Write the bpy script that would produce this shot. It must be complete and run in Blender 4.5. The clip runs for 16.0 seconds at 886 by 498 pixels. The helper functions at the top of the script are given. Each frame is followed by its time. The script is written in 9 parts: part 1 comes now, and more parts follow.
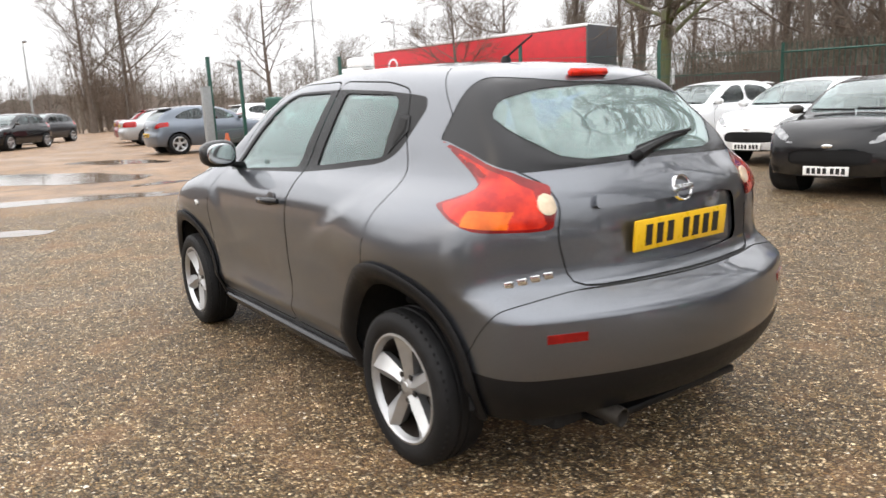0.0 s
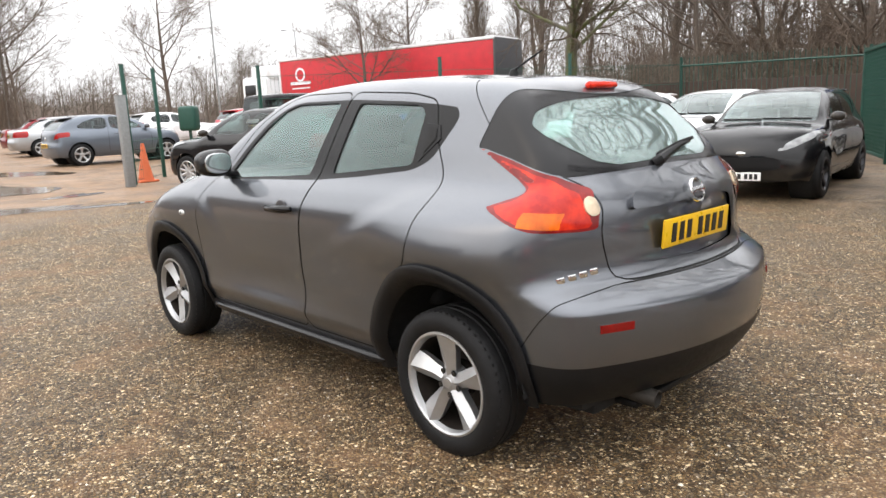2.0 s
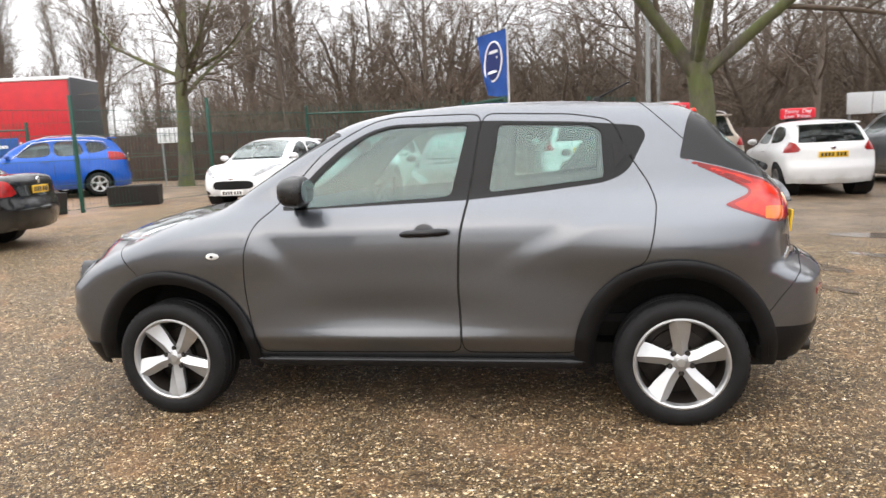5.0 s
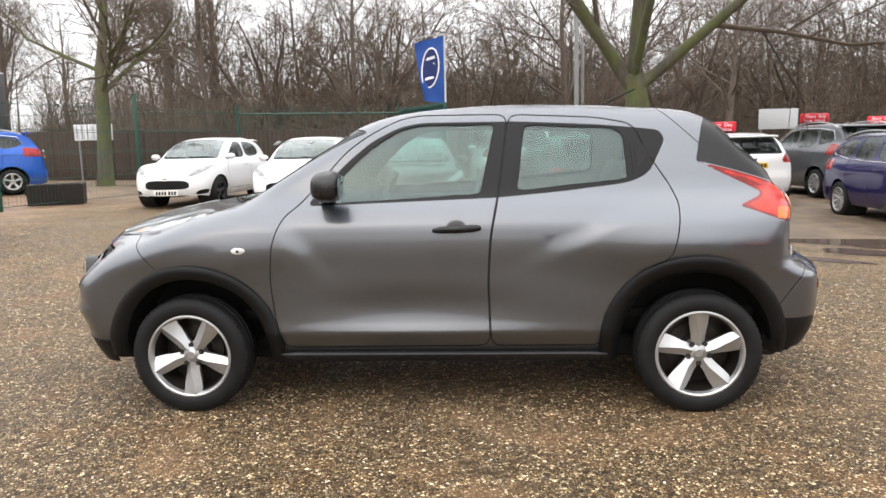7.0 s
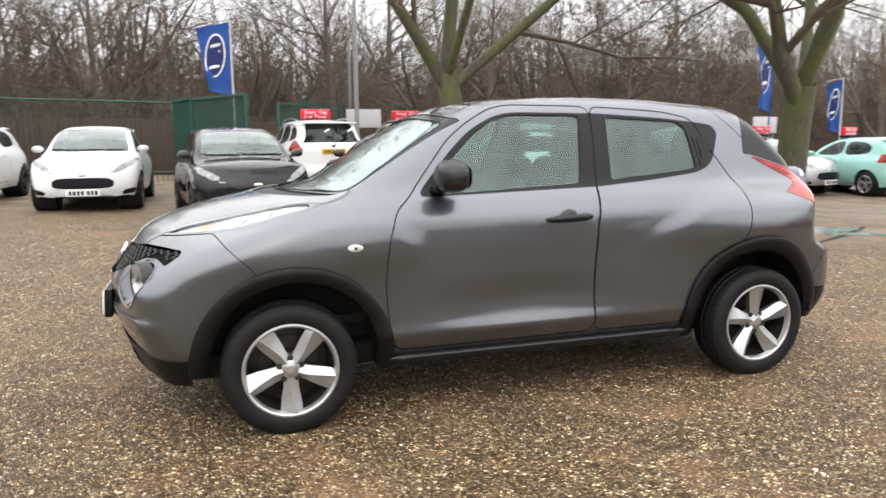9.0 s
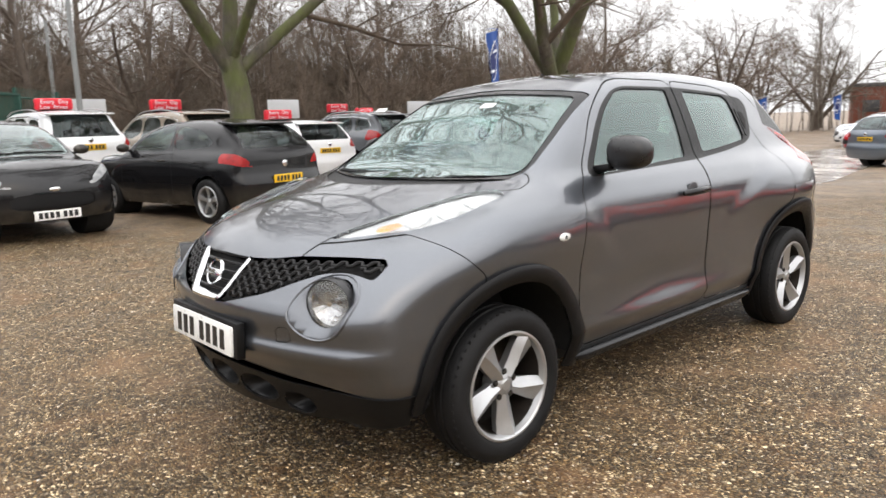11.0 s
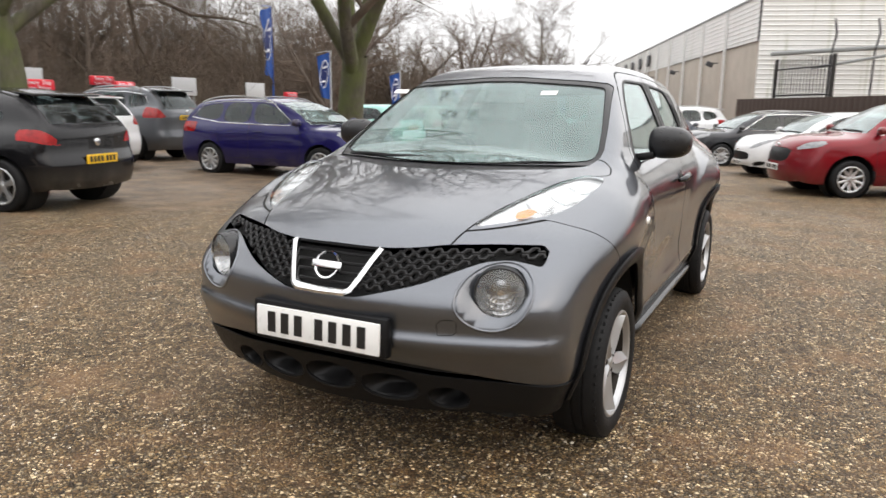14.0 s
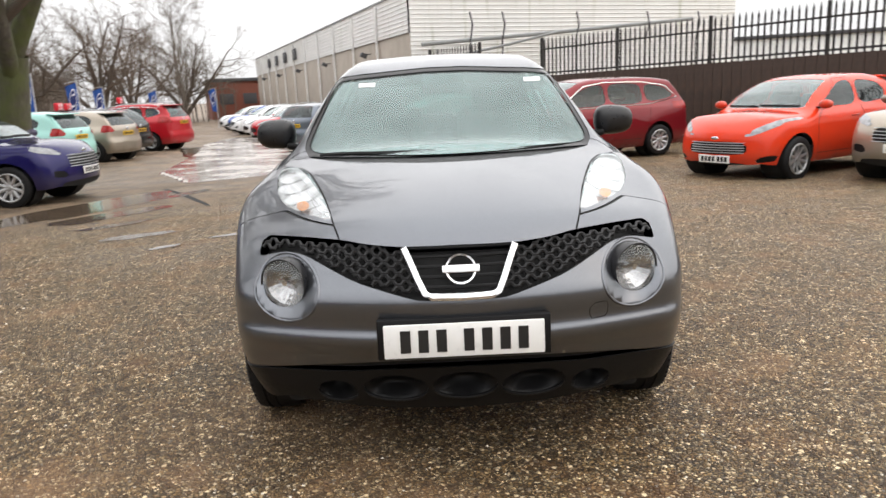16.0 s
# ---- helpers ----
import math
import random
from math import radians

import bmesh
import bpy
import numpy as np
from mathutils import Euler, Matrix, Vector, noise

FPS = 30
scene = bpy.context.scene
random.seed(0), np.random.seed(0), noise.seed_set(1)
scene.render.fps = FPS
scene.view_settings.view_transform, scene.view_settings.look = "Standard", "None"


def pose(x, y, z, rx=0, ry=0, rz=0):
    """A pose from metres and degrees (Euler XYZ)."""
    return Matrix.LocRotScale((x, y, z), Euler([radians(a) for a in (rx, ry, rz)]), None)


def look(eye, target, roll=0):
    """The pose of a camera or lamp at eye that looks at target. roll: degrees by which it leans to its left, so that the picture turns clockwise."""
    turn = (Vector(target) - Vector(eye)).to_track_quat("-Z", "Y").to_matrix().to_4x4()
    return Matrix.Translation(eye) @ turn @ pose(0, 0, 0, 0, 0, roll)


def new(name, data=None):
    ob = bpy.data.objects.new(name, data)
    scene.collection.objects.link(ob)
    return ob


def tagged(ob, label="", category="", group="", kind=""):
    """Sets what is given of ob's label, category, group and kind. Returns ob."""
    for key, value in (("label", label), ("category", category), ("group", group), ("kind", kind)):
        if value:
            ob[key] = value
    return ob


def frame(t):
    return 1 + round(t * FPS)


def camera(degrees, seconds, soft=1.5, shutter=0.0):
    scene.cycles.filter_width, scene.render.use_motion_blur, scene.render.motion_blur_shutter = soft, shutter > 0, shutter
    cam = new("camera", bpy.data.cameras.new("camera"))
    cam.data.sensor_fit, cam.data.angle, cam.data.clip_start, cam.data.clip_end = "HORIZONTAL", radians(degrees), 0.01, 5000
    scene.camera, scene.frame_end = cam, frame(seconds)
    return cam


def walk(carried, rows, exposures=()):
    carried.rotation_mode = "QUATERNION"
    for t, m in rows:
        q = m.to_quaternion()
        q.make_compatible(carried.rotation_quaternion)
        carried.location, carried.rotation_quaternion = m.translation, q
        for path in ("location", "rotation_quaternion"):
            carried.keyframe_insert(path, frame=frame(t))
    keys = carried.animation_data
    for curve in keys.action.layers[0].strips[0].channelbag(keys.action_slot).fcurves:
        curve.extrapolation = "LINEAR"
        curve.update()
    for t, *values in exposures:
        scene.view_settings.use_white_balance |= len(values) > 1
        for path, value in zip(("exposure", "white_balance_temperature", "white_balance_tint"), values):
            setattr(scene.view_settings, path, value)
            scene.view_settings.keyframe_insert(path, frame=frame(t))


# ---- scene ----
cam = camera(63.41, 16.0, soft=1.5, shutter=0.4)
PATH = [
    (0.0, pose(3.463, -2.178, 1.324, 78.88, 2.66, 54.34)),
    (0.5, pose(3.286, -2.504, 1.337, 79.40, 2.78, 50.15)),
    (1.0, pose(3.270, -2.631, 1.347, 79.57, 2.01, 47.16)),
    (1.5, pose(3.280, -2.658, 1.353, 79.28, 2.09, 46.95)),
    (2.0, pose(3.247, -2.683, 1.348, 79.28, 2.53, 46.43)),
    (2.5, pose(3.050, -2.970, 1.348, 80.40, 2.30, 43.37)),
    (3.0, pose(2.720, -3.257, 1.331, 80.94, 2.19, 38.44)),
    (3.5, pose(2.284, -3.560, 1.340, 81.18, 2.70, 32.91)),
    (4.0, pose(1.815, -3.886, 1.342, 81.19, 1.92, 24.53)),
    (4.2, pose(1.598, -3.941, 1.339, 81.33, 2.27, 21.13)),
    (6.3, pose(0.243, -4.298, 1.340, 81.63, 1.69, 3.79)),
    (6.5, pose(0.320, -4.299, 1.327, 81.88, 1.74, 4.69)),
    (7.0, pose(0.277, -4.277, 1.321, 81.74, 1.40, 3.84)),
    (7.5, pose(-0.051, -4.319, 1.299, 82.04, 0.40, 0.41)),
    (8.0, pose(-0.527, -4.258, 1.307, 81.46, -0.21, -4.77)),
    (8.5, pose(-1.007, -4.097, 1.320, 81.02, -0.12, -10.34)),
    (9.0, pose(-1.558, -3.973, 1.310, 81.16, 0.38, -17.88)),
    (9.5, pose(-2.040, -3.696, 1.279, 82.15, 1.25, -23.33)),
    (9.7, pose(-2.238, -3.553, 1.297, 81.29, 1.17, -26.16)),
    (11.8, pose(-3.482, -2.207, 1.285, 80.62, 2.23, -49.30)),
    (12.0, pose(-3.537, -2.140, 1.292, 80.42, 2.02, -50.77)),
    (12.5, pose(-3.620, -2.049, 1.309, 79.06, 1.36, -53.57)),
    (13.0, pose(-3.615, -2.009, 1.309, 78.53, 0.84, -54.42)),
    (13.5, pose(-3.757, -1.836, 1.289, 78.80, 0.20, -56.86)),
    (14.0, pose(-4.002, -1.473, 1.302, 78.50, -0.65, -62.77)),
    (14.5, pose(-4.137, -1.025, 1.321, 77.86, -0.94, -69.96)),
    (15.0, pose(-4.302, -0.575, 1.326, 77.55, -0.64, -78.13)),
    (15.5, pose(-4.262, -0.208, 1.306, 77.19, 0.77, -85.48)),
    (16.0, pose(-4.279, 0.079, 1.312, 77.62, 2.47, -91.14)),
]
walk(cam, PATH, [(0.0, 0.69, 6620, 10), (3.0, 0.76, 6620, 10), (4.2, 0.88, 6620, 10), (6.5, 0.78, 6640, 10), (8.5, 0.79, 6640, 10), (12.0, 0.55, 6690, 10), (16.0, 0.42, 6690, 10)])

# ---------------------------------------------------------------- light: an overcast winter sky
world = bpy.data.worlds.new("overcast")
scene.world = world
world.use_nodes = True
wn = world.node_tree
sky = wn.nodes.new("ShaderNodeTexSky")
sky.sky_type, sky.sun_disc = "NISHITA", False
sky.sun_elevation, sky.sun_rotation = radians(40), radians(200)
sky.air_density, sky.dust_density, sky.ozone_density = 1.0, 6.0, 1.0
cloud = wn.nodes.new("ShaderNodeMix")
cloud.data_type = "RGBA"
cloud.inputs[0].default_value = 0.90
wn.links.new(sky.outputs[0], cloud.inputs[6])
cloud.inputs[7].default_value = (9.6, 9.7, 10.0, 1)
# an overcast dome, brighter towards the zenith
dome_at, dome_xyz, dome_lum, dome = wn.nodes.new("ShaderNodeTexCoord"), wn.nodes.new("ShaderNodeSeparateXYZ"), wn.nodes.new("ShaderNodeMapRange"), wn.nodes.new("ShaderNodeVectorMath")
wn.links.new(dome_at.outputs["Generated"], dome_xyz.inputs[0])
wn.links.new(dome_xyz.outputs[2], dome_lum.inputs[0])
dome_lum.inputs[1].default_value, dome_lum.inputs[2].default_value, dome_lum.inputs[3].default_value, dome_lum.inputs[4].default_value = 0.0, 1.0, 0.80, 1.95
dome.operation = "SCALE"
wn.links.new(cloud.outputs[2], dome.inputs[0])
wn.links.new(dome_lum.outputs[0], dome.inputs["Scale"])
wn.links.new(dome.outputs[0], wn.nodes["Background"].inputs[0])
wn.nodes["Background"].inputs[1].default_value = 0.105
sun = new("sun", bpy.data.lights.new("sun", "SUN"))
sun.data.energy, sun.data.angle, sun.data.color = 0.5, radians(150), (1, 0.97, 0.93)
sun.matrix_basis = look((0, 0, 10), (-2, 3, 0))
tagged(sun, kind="structure")

# ---------------------------------------------------------------- mesh kit
def smooth01(a):
    a = np.clip(a, 0.0, 1.0)
    return a * a * (3 - 2 * a)


def spline(keys):
    """A smooth curve through (x, value) keys that does not overshoot; it goes on level past its ends."""
    k = np.array(sorted(keys), float)
    x, y = k[:, 0], k[:, 1]
    h, d = np.diff(x), np.diff(k[:, 1]) / np.diff(k[:, 0])
    m = np.zeros(len(x))
    m[0], m[-1] = d[0], d[-1]
    for i in range(1, len(x) - 1):
        if d[i - 1] * d[i] > 0:
            w1, w2 = 2 * h[i] + h[i - 1], h[i] + 2 * h[i - 1]
            m[i] = (w1 + w2) / (w1 / d[i - 1] + w2 / d[i])

    def f(q):
        q = np.clip(np.asarray(q, float), x[0], x[-1])
        i = np.clip(np.searchsorted(x, q) - 1, 0, len(x) - 2)
        t = (q - x[i]) / h[i]
        return ((1 + 2 * t) * (1 - t) ** 2 * y[i] + t * (1 - t) ** 2 * h[i] * m[i]
                + t * t * (3 - 2 * t) * y[i + 1] + t * t * (t - 1) * h[i] * m[i + 1])
    return f


def smax(a, b, k):
    h = np.maximum(k - np.abs(a - b), 0) / k
    return np.maximum(a, b) + h * h * k / 4


def round_poly(pts, turns=2, closed=True):
    """A polygon with its corners cut round."""
    p = np.array(pts, float)
    for _ in range(turns):
        q = np.roll(p, -1, 0)
        p = np.stack([p * 0.82 + q * 0.18, p * 0.18 + q * 0.82], 1).reshape(-1, 2)
    return p


def corner_poly(pts, r):
    """An outline whose corners are rounded with one small radius."""
    P = [np.array(p, float) for p in pts]
    out = []
    for i, p in enumerate(P):
        a, b = P[i - 1] - p, P[(i + 1) % len(P)] - p
        la, lb = np.linalg.norm(a), np.linalg.norm(b)
        e = min(r, la * 0.45, lb * 0.45)
        s, t = p + a / la * e, p + b / lb * e
        for k in range(5):
            u = k / 4
            out.append((1 - u) ** 2 * s + 2 * u * (1 - u) * p + u * u * t)
    return np.array(out)


def sd_poly(u, v, poly):
    """Signed distance to a polygon, negative inside."""
    p = np.asarray(poly, float)
    q = np.roll(p, -1, 0)
    best = np.full(u.shape, 1e9)
    inside = np.zeros(u.shape, bool)
    for (ax, ay), (bx, by) in zip(p, q):
        ex, ey = bx - ax, by - ay
        t = np.clip(((u - ax) * ex + (v - ay) * ey) / (ex * ex + ey * ey + 1e-12), 0, 1)
        best = np.minimum(best, (u - ax - t * ex) ** 2 + (v - ay - t * ey) ** 2)
        if ay != by:
            cross = ((ay > v) != (by > v)) & (u < (bx - ax) * (v - ay) / (by - ay) + ax)
            inside ^= cross
    d = np.sqrt(best)
    return np.where(inside, -d, d)


def compact(V, N, T):
    used, inv = np.unique(T, return_inverse=True)
    return V[used], N[used], inv.reshape(-1, 3)


def split(m, f):
    """Cuts a mesh (places, normals, triangles) along f = 0: the part where f is below nought, and the rest."""
    V, N, T = m
    if len(T) == 0:
        return m, m
    d = f(V)
    d = np.where(np.abs(d) < 1e-6, 1e-6, d)
    ins = d < 0
    c = ins[T].sum(1)
    A, B = T[c == 3], T[c == 0]
    X, cx = T[(c == 1) | (c == 2)], c[(c == 1) | (c == 2)]
    if len(X):
        lone = np.where((cx == 1)[:, None], ins[X], ~ins[X])
        k = lone.argmax(1)
        r = np.arange(len(X))
        p, q, s = X[r, k], X[r, (k + 1) % 3], X[r, (k + 2) % 3]
        e = np.sort(np.concatenate([np.stack([p, q], 1), np.stack([p, s], 1)]), 1)
        ue, inv = np.unique(e, axis=0, return_inverse=True)
        inv = inv.ravel()
        t = (d[ue[:, 0]] / (d[ue[:, 0]] - d[ue[:, 1]]))[:, None]
        nv = V[ue[:, 0]] * (1 - t) + V[ue[:, 1]] * t
        nn = N[ue[:, 0]] * (1 - t) + N[ue[:, 1]] * t
        nn /= np.linalg.norm(nn, axis=1)[:, None] + 1e-12
        b = len(V)
        pq, ps = b + inv[:len(X)], b + inv[len(X):]
        V, N = np.concatenate([V, nv]), np.concatenate([N, nn])
        one = np.stack([p, pq, ps], 1)
        two = np.concatenate([np.stack([pq, q, s], 1), np.stack([pq, s, ps], 1)])
        w = cx == 1
        w2 = np.concatenate([w, w])
        A = np.concatenate([A, one[w], two[~w2]])
        B = np.concatenate([B, one[~w], two[w2]])
    return compact(V, N, A), compact(V, N, B)


def joined(*ms):
    V, N, T, b = [], [], [], 0
    for v, n, t in ms:
        V.append(v), N.append(n), T.append(t + b)
        b += len(v)
    return np.concatenate(V), np.concatenate(N), np.concatenate(T)


def shifted(m, d):
    """Moves a mesh along its own normals."""
    return m[0] + m[1] * d, m[1], m[2]


def recess(m, d):
    """A sheet sunk (or raised) by d along its normals, with the walls that join it to its old edge."""
    V, N, T = thick(m, d)
    n = len(m[2])
    return compact(V, N, T[n:])


def thick(m, d):
    """A sheet made into a shell: a second skin d along the normals and a rim between the two."""
    V, N, T = m
    n = len(V)
    e = np.concatenate([T[:, [0, 1]], T[:, [1, 2]], T[:, [2, 0]]])
    key = np.sort(e, 1)
    _, idx, cnt = np.unique(key, axis=0, return_index=True, return_counts=True)
    rim = e[idx[cnt == 1]]
    a, b = rim[:, 0], rim[:, 1]
    V2 = np.concatenate([V, V + N * d, V[a], V[b], V[a] + N[a] * d, V[b] + N[b] * d])
    side = np.cross(V[b] - V[a], N[a])
    side /= np.linalg.norm(side, axis=1)[:, None] + 1e-12
    if d < 0:
        side = -side
    N2 = np.concatenate([-N if d > 0 else N, N, side, side, side, side])
    k, o = len(a), 2 * n
    i = np.arange(k)
    r1 = np.stack([o + i, o + k + i, o + 3 * k + i], 1)
    r2 = np.stack([o + i, o + 3 * k + i, o + 2 * k + i], 1)
    if d > 0:
        T2 = np.concatenate([T[:, ::-1], T + n, r1, r2])
    else:
        T2 = np.concatenate([T, T + n, r1[:, ::-1], r2[:, ::-1]])
    return V2, N2, T2


def seam(m, f, w=0.003):
    """Cuts a panel out of a mesh: the rest, the panel, and the thin strip between them."""
    big, rest = split(m, lambda V: f(V) - w)
    inner, ring = split(big, lambda V: f(V) + w)
    return rest, inner, ring


def halves(m):
    """The left and the right of a mesh that does not reach its middle."""
    return [h for h in (split(m, lambda V: -V[:, 1])[0], split(m, lambda V: V[:, 1])[0]) if len(h[2])]


def sheet_data(name, m, mat):
    me = bpy.data.meshes.new(name)
    me.from_pydata(m[0].tolist(), [], m[2].tolist())
    me.materials.append(mat)
    me.polygons.foreach_set("use_smooth", [True] * len(me.polygons))
    me.normals_split_custom_set_from_vertices(m[1].tolist())
    me.update()
    return me


def reshaped(V, N, T):
    """The sheet V, T with normals of its own, on the same side as the normals N."""
    fn = np.cross(V[T[:, 1]] - V[T[:, 0]], V[T[:, 2]] - V[T[:, 0]])
    N2 = np.zeros_like(V)
    for k in range(3):
        np.add.at(N2, T[:, k], fn)
    N2 /= np.linalg.norm(N2, axis=1)[:, None] + 1e-12
    return V, np.where(((N2 * N).sum(1) < 0)[:, None], -N2, N2), T


def sheet(name, m, mat, parent, label=""):
    ob = new(name, sheet_data(name, m, mat))
    ob.parent = parent
    return tagged(ob, label)


def bm_data(name, bm, mat, smooth=True, angle=40):
    me = bpy.data.meshes.new(name)
    bm.normal_update()
    if smooth:
        lim = radians(angle)
        for e in bm.edges:
            if len(e.link_faces) == 2 and e.calc_face_angle(0) > lim:
                e.smooth = False
        for f in bm.faces:
            f.smooth = True
    bm.to_mesh(me)
    bm.free()
    for m in (mat if isinstance(mat, (list, tuple)) else [mat]):
        me.materials.append(m)
    return me


def part(name, bm, mat, parent=None, label="", smooth=True, angle=40):
    ob = new(name, bm_data(name, bm, mat, smooth, angle))
    ob.parent = parent
    return tagged(ob, label)


def empty(name, m=None, label="", category="", group="", kind=""):
    ob = new(name)
    ob.empty_display_size = 0.2
    if m is not None:
        ob.matrix_basis = m
    return tagged(ob, label, category, group, kind)


def box(bm, size, at=(0, 0, 0), rot=(0, 0, 0), bevel=0.0, seg=2):
    m = pose(*at, *rot) @ Matrix.Diagonal((*size, 1))
    vs = bmesh.ops.create_cube(bm, size=1, matrix=m)["verts"]
    if bevel:
        es = list({e for v in vs for e in v.link_edges})
        bmesh.ops.bevel(bm, geom=es, offset=bevel, segments=seg, affect="EDGES", profile=0.5)
    return bm


def tube(bm, pts, radii, sides=8, cap=True):
    """A tapered pipe along points."""
    pts = [Vector(p) for p in pts]
    if not isinstance(radii, (list, tuple, np.ndarray)):
        radii = [radii] * len(pts)
    rings = []
    up = Vector((0.31, 0.17, 0.93)).normalized()
    for i, (p, r) in enumerate(zip(pts, radii)):
        d = (pts[min(i + 1, len(pts) - 1)] - pts[max(i - 1, 0)]).normalized()
        if abs(d.dot(up)) > 0.98:
            up = Vector((1, 0.1, 0)).normalized()
        a = d.cross(up).normalized()
        b = d.cross(a)
        rings.append([bm.verts.new(p + a * (r * math.cos(k * math.tau / sides)) + b * (r * math.sin(k * math.tau / sides))) for k in range(sides)])
    for r0, r1 in zip(rings, rings[1:]):
        for k in range(sides):
            bm.faces.new((r0[k], r0[(k + 1) % sides], r1[(k + 1) % sides], r1[k]))
    if cap:
        bm.faces.new(rings[0][::-1])
        bm.faces.new(rings[-1])
    return bm


def lathe(bm, prof, sides=32, axis="Y", at=(0, 0, 0), closed=False):
    """Turns a profile of (radius, along) about an axis."""
    rings = []
    for k in range(sides):
        a = k * math.tau / sides
        ring = []
        for r, h in prof:
            c, s = r * math.cos(a), r * math.sin(a)
            p = {"Y": (c, h, s), "X": (h, c, s), "Z": (c, s, h)}[axis]
            ring.append(bm.verts.new((p[0] + at[0], p[1] + at[1], p[2] + at[2])))
        rings.append(ring)
    n = len(prof)
    for k in range(sides):
        a, b = rings[k], rings[(k + 1) % sides]
        for i in range(n if closed else n - 1):
            j = (i + 1) % n
            bm.faces.new((a[i], b[i], b[j], a[j]))
    bmesh.ops.recalc_face_normals(bm, faces=bm.faces[:])
    return bm


def prism(bm, poly, depth, m):
    """A plate: a polygon in its own plane, given depth, set by the pose m."""
    lo = [bm.verts.new(m @ Vector((x, y, 0))) for x, y in poly]
    hi = [bm.verts.new(m @ Vector((x, y, depth))) for x, y in poly]
    n = len(poly)
    bm.faces.new(lo[::-1])
    bm.faces.new(hi)
    for i in range(n):
        bm.faces.new((lo[i], lo[(i + 1) % n], hi[(i + 1) % n], hi[i]))
    bmesh.ops.recalc_face_normals(bm, faces=bm.faces[:])
    return bm


def text_data(name, body, size, mat, depth=0.002):
    cu = bpy.data.curves.new(name, "FONT")
    cu.body, cu.size, cu.extrude = body, size, depth
    cu.align_x = cu.align_y = "CENTER"
    cu.resolution_u = 2
    tmp = bpy.data.objects.new(name, cu)
    scene.collection.objects.link(tmp)
    dg = bpy.context.evaluated_depsgraph_get()
    me = bpy.data.meshes.new_from_object(tmp.evaluated_get(dg))
    bpy.data.objects.remove(tmp)
    bpy.data.curves.remove(cu)
    me.name = name
    me.materials.clear()
    me.materials.append(mat)
    return me


def ground_z(x, y):
    """The lie of the land: level round the middle, falling gently to the east."""
    s = smooth01((np.hypot(x, y) - 3) / 5)
    return s * (-0.7 * np.tanh(np.asarray(x) * 0.018 / 0.7) + 0.18 * np.tanh(np.maximum(np.asarray(y) - 6, 0) * 0.010 / 0.18))


def gz(x, y):
    return float(ground_z(np.float64(x), np.float64(y)))

# ---------------------------------------------------------------- materials
def mat_new(name):
    m = bpy.data.materials.new(name)
    m.use_nodes = True
    nt = m.node_tree
    return m, nt, nt.nodes["Principled BSDF"]


def link(nt, a, b):
    nt.links.new(a, b)


def noise_node(nt, scale, detail=4, rough=0.55, vec=None, dist=0.0):
    n = nt.nodes.new("ShaderNodeTexNoise")
    n.inputs["Scale"].default_value, n.inputs["Detail"].default_value = scale, detail
    n.inputs["Roughness"].default_value, n.inputs["Distortion"].default_value = rough, dist
    if vec is not None:
        link(nt, vec, n.inputs["Vector"])
    return n


def ramp(nt, fac, stops):
    r = nt.nodes.new("ShaderNodeValToRGB")
    e = r.color_ramp.elements
    while len(e) < len(stops):
        e.new(0.5)
    for k, (p, c) in zip(e, stops):
        k.position = p
        k.color = (*c, 1) if len(c) == 3 else c
    link(nt, fac, r.inputs["Fac"])
    return r.outputs["Color"]


def mix(nt, fac, a, b, kind="MIX"):
    n = nt.nodes.new("ShaderNodeMix")
    n.data_type, n.blend_type = "RGBA", kind
    for s, v in ((n.inputs[0], fac), (n.inputs[6], a), (n.inputs[7], b)):
        if isinstance(v, bpy.types.NodeSocket):
            link(nt, v, s)
        else:
            s.default_value = v if isinstance(v, (int, float)) else (*v, 1)
    return n.outputs[2]


def math_node(nt, op, a, b=0.0):
    n = nt.nodes.new("ShaderNodeMath")
    n.operation = op
    for s, v in zip(n.inputs, (a, b)):
        if isinstance(v, bpy.types.NodeSocket):
            link(nt, v, s)
        else:
            s.default_value = v
    return n.outputs[0]


def maprange(nt, v, a, b, c, d):
    n = nt.nodes.new("ShaderNodeMapRange")
    link(nt, v, n.inputs[0])
    for i, q in enumerate((a, b, c, d)):
        n.inputs[i + 1].default_value = q
    return n.outputs[0]


def bump(nt, h, strength, dist, bs, prev=None):
    n = nt.nodes.new("ShaderNodeBump")
    n.inputs["Strength"].default_value, n.inputs["Distance"].default_value = strength, dist
    link(nt, h, n.inputs["Height"])
    if prev is not None:
        link(nt, prev, n.inputs["Normal"])
    if bs is not None:
        link(nt, n.outputs[0], bs.inputs["Normal"])
    return n.outputs[0]


def coords(nt, kind="Object"):
    return nt.nodes.new("ShaderNodeTexCoord").outputs[kind]


def world_pos(nt):
    return nt.nodes.new("ShaderNodeNewGeometry").outputs["Position"]


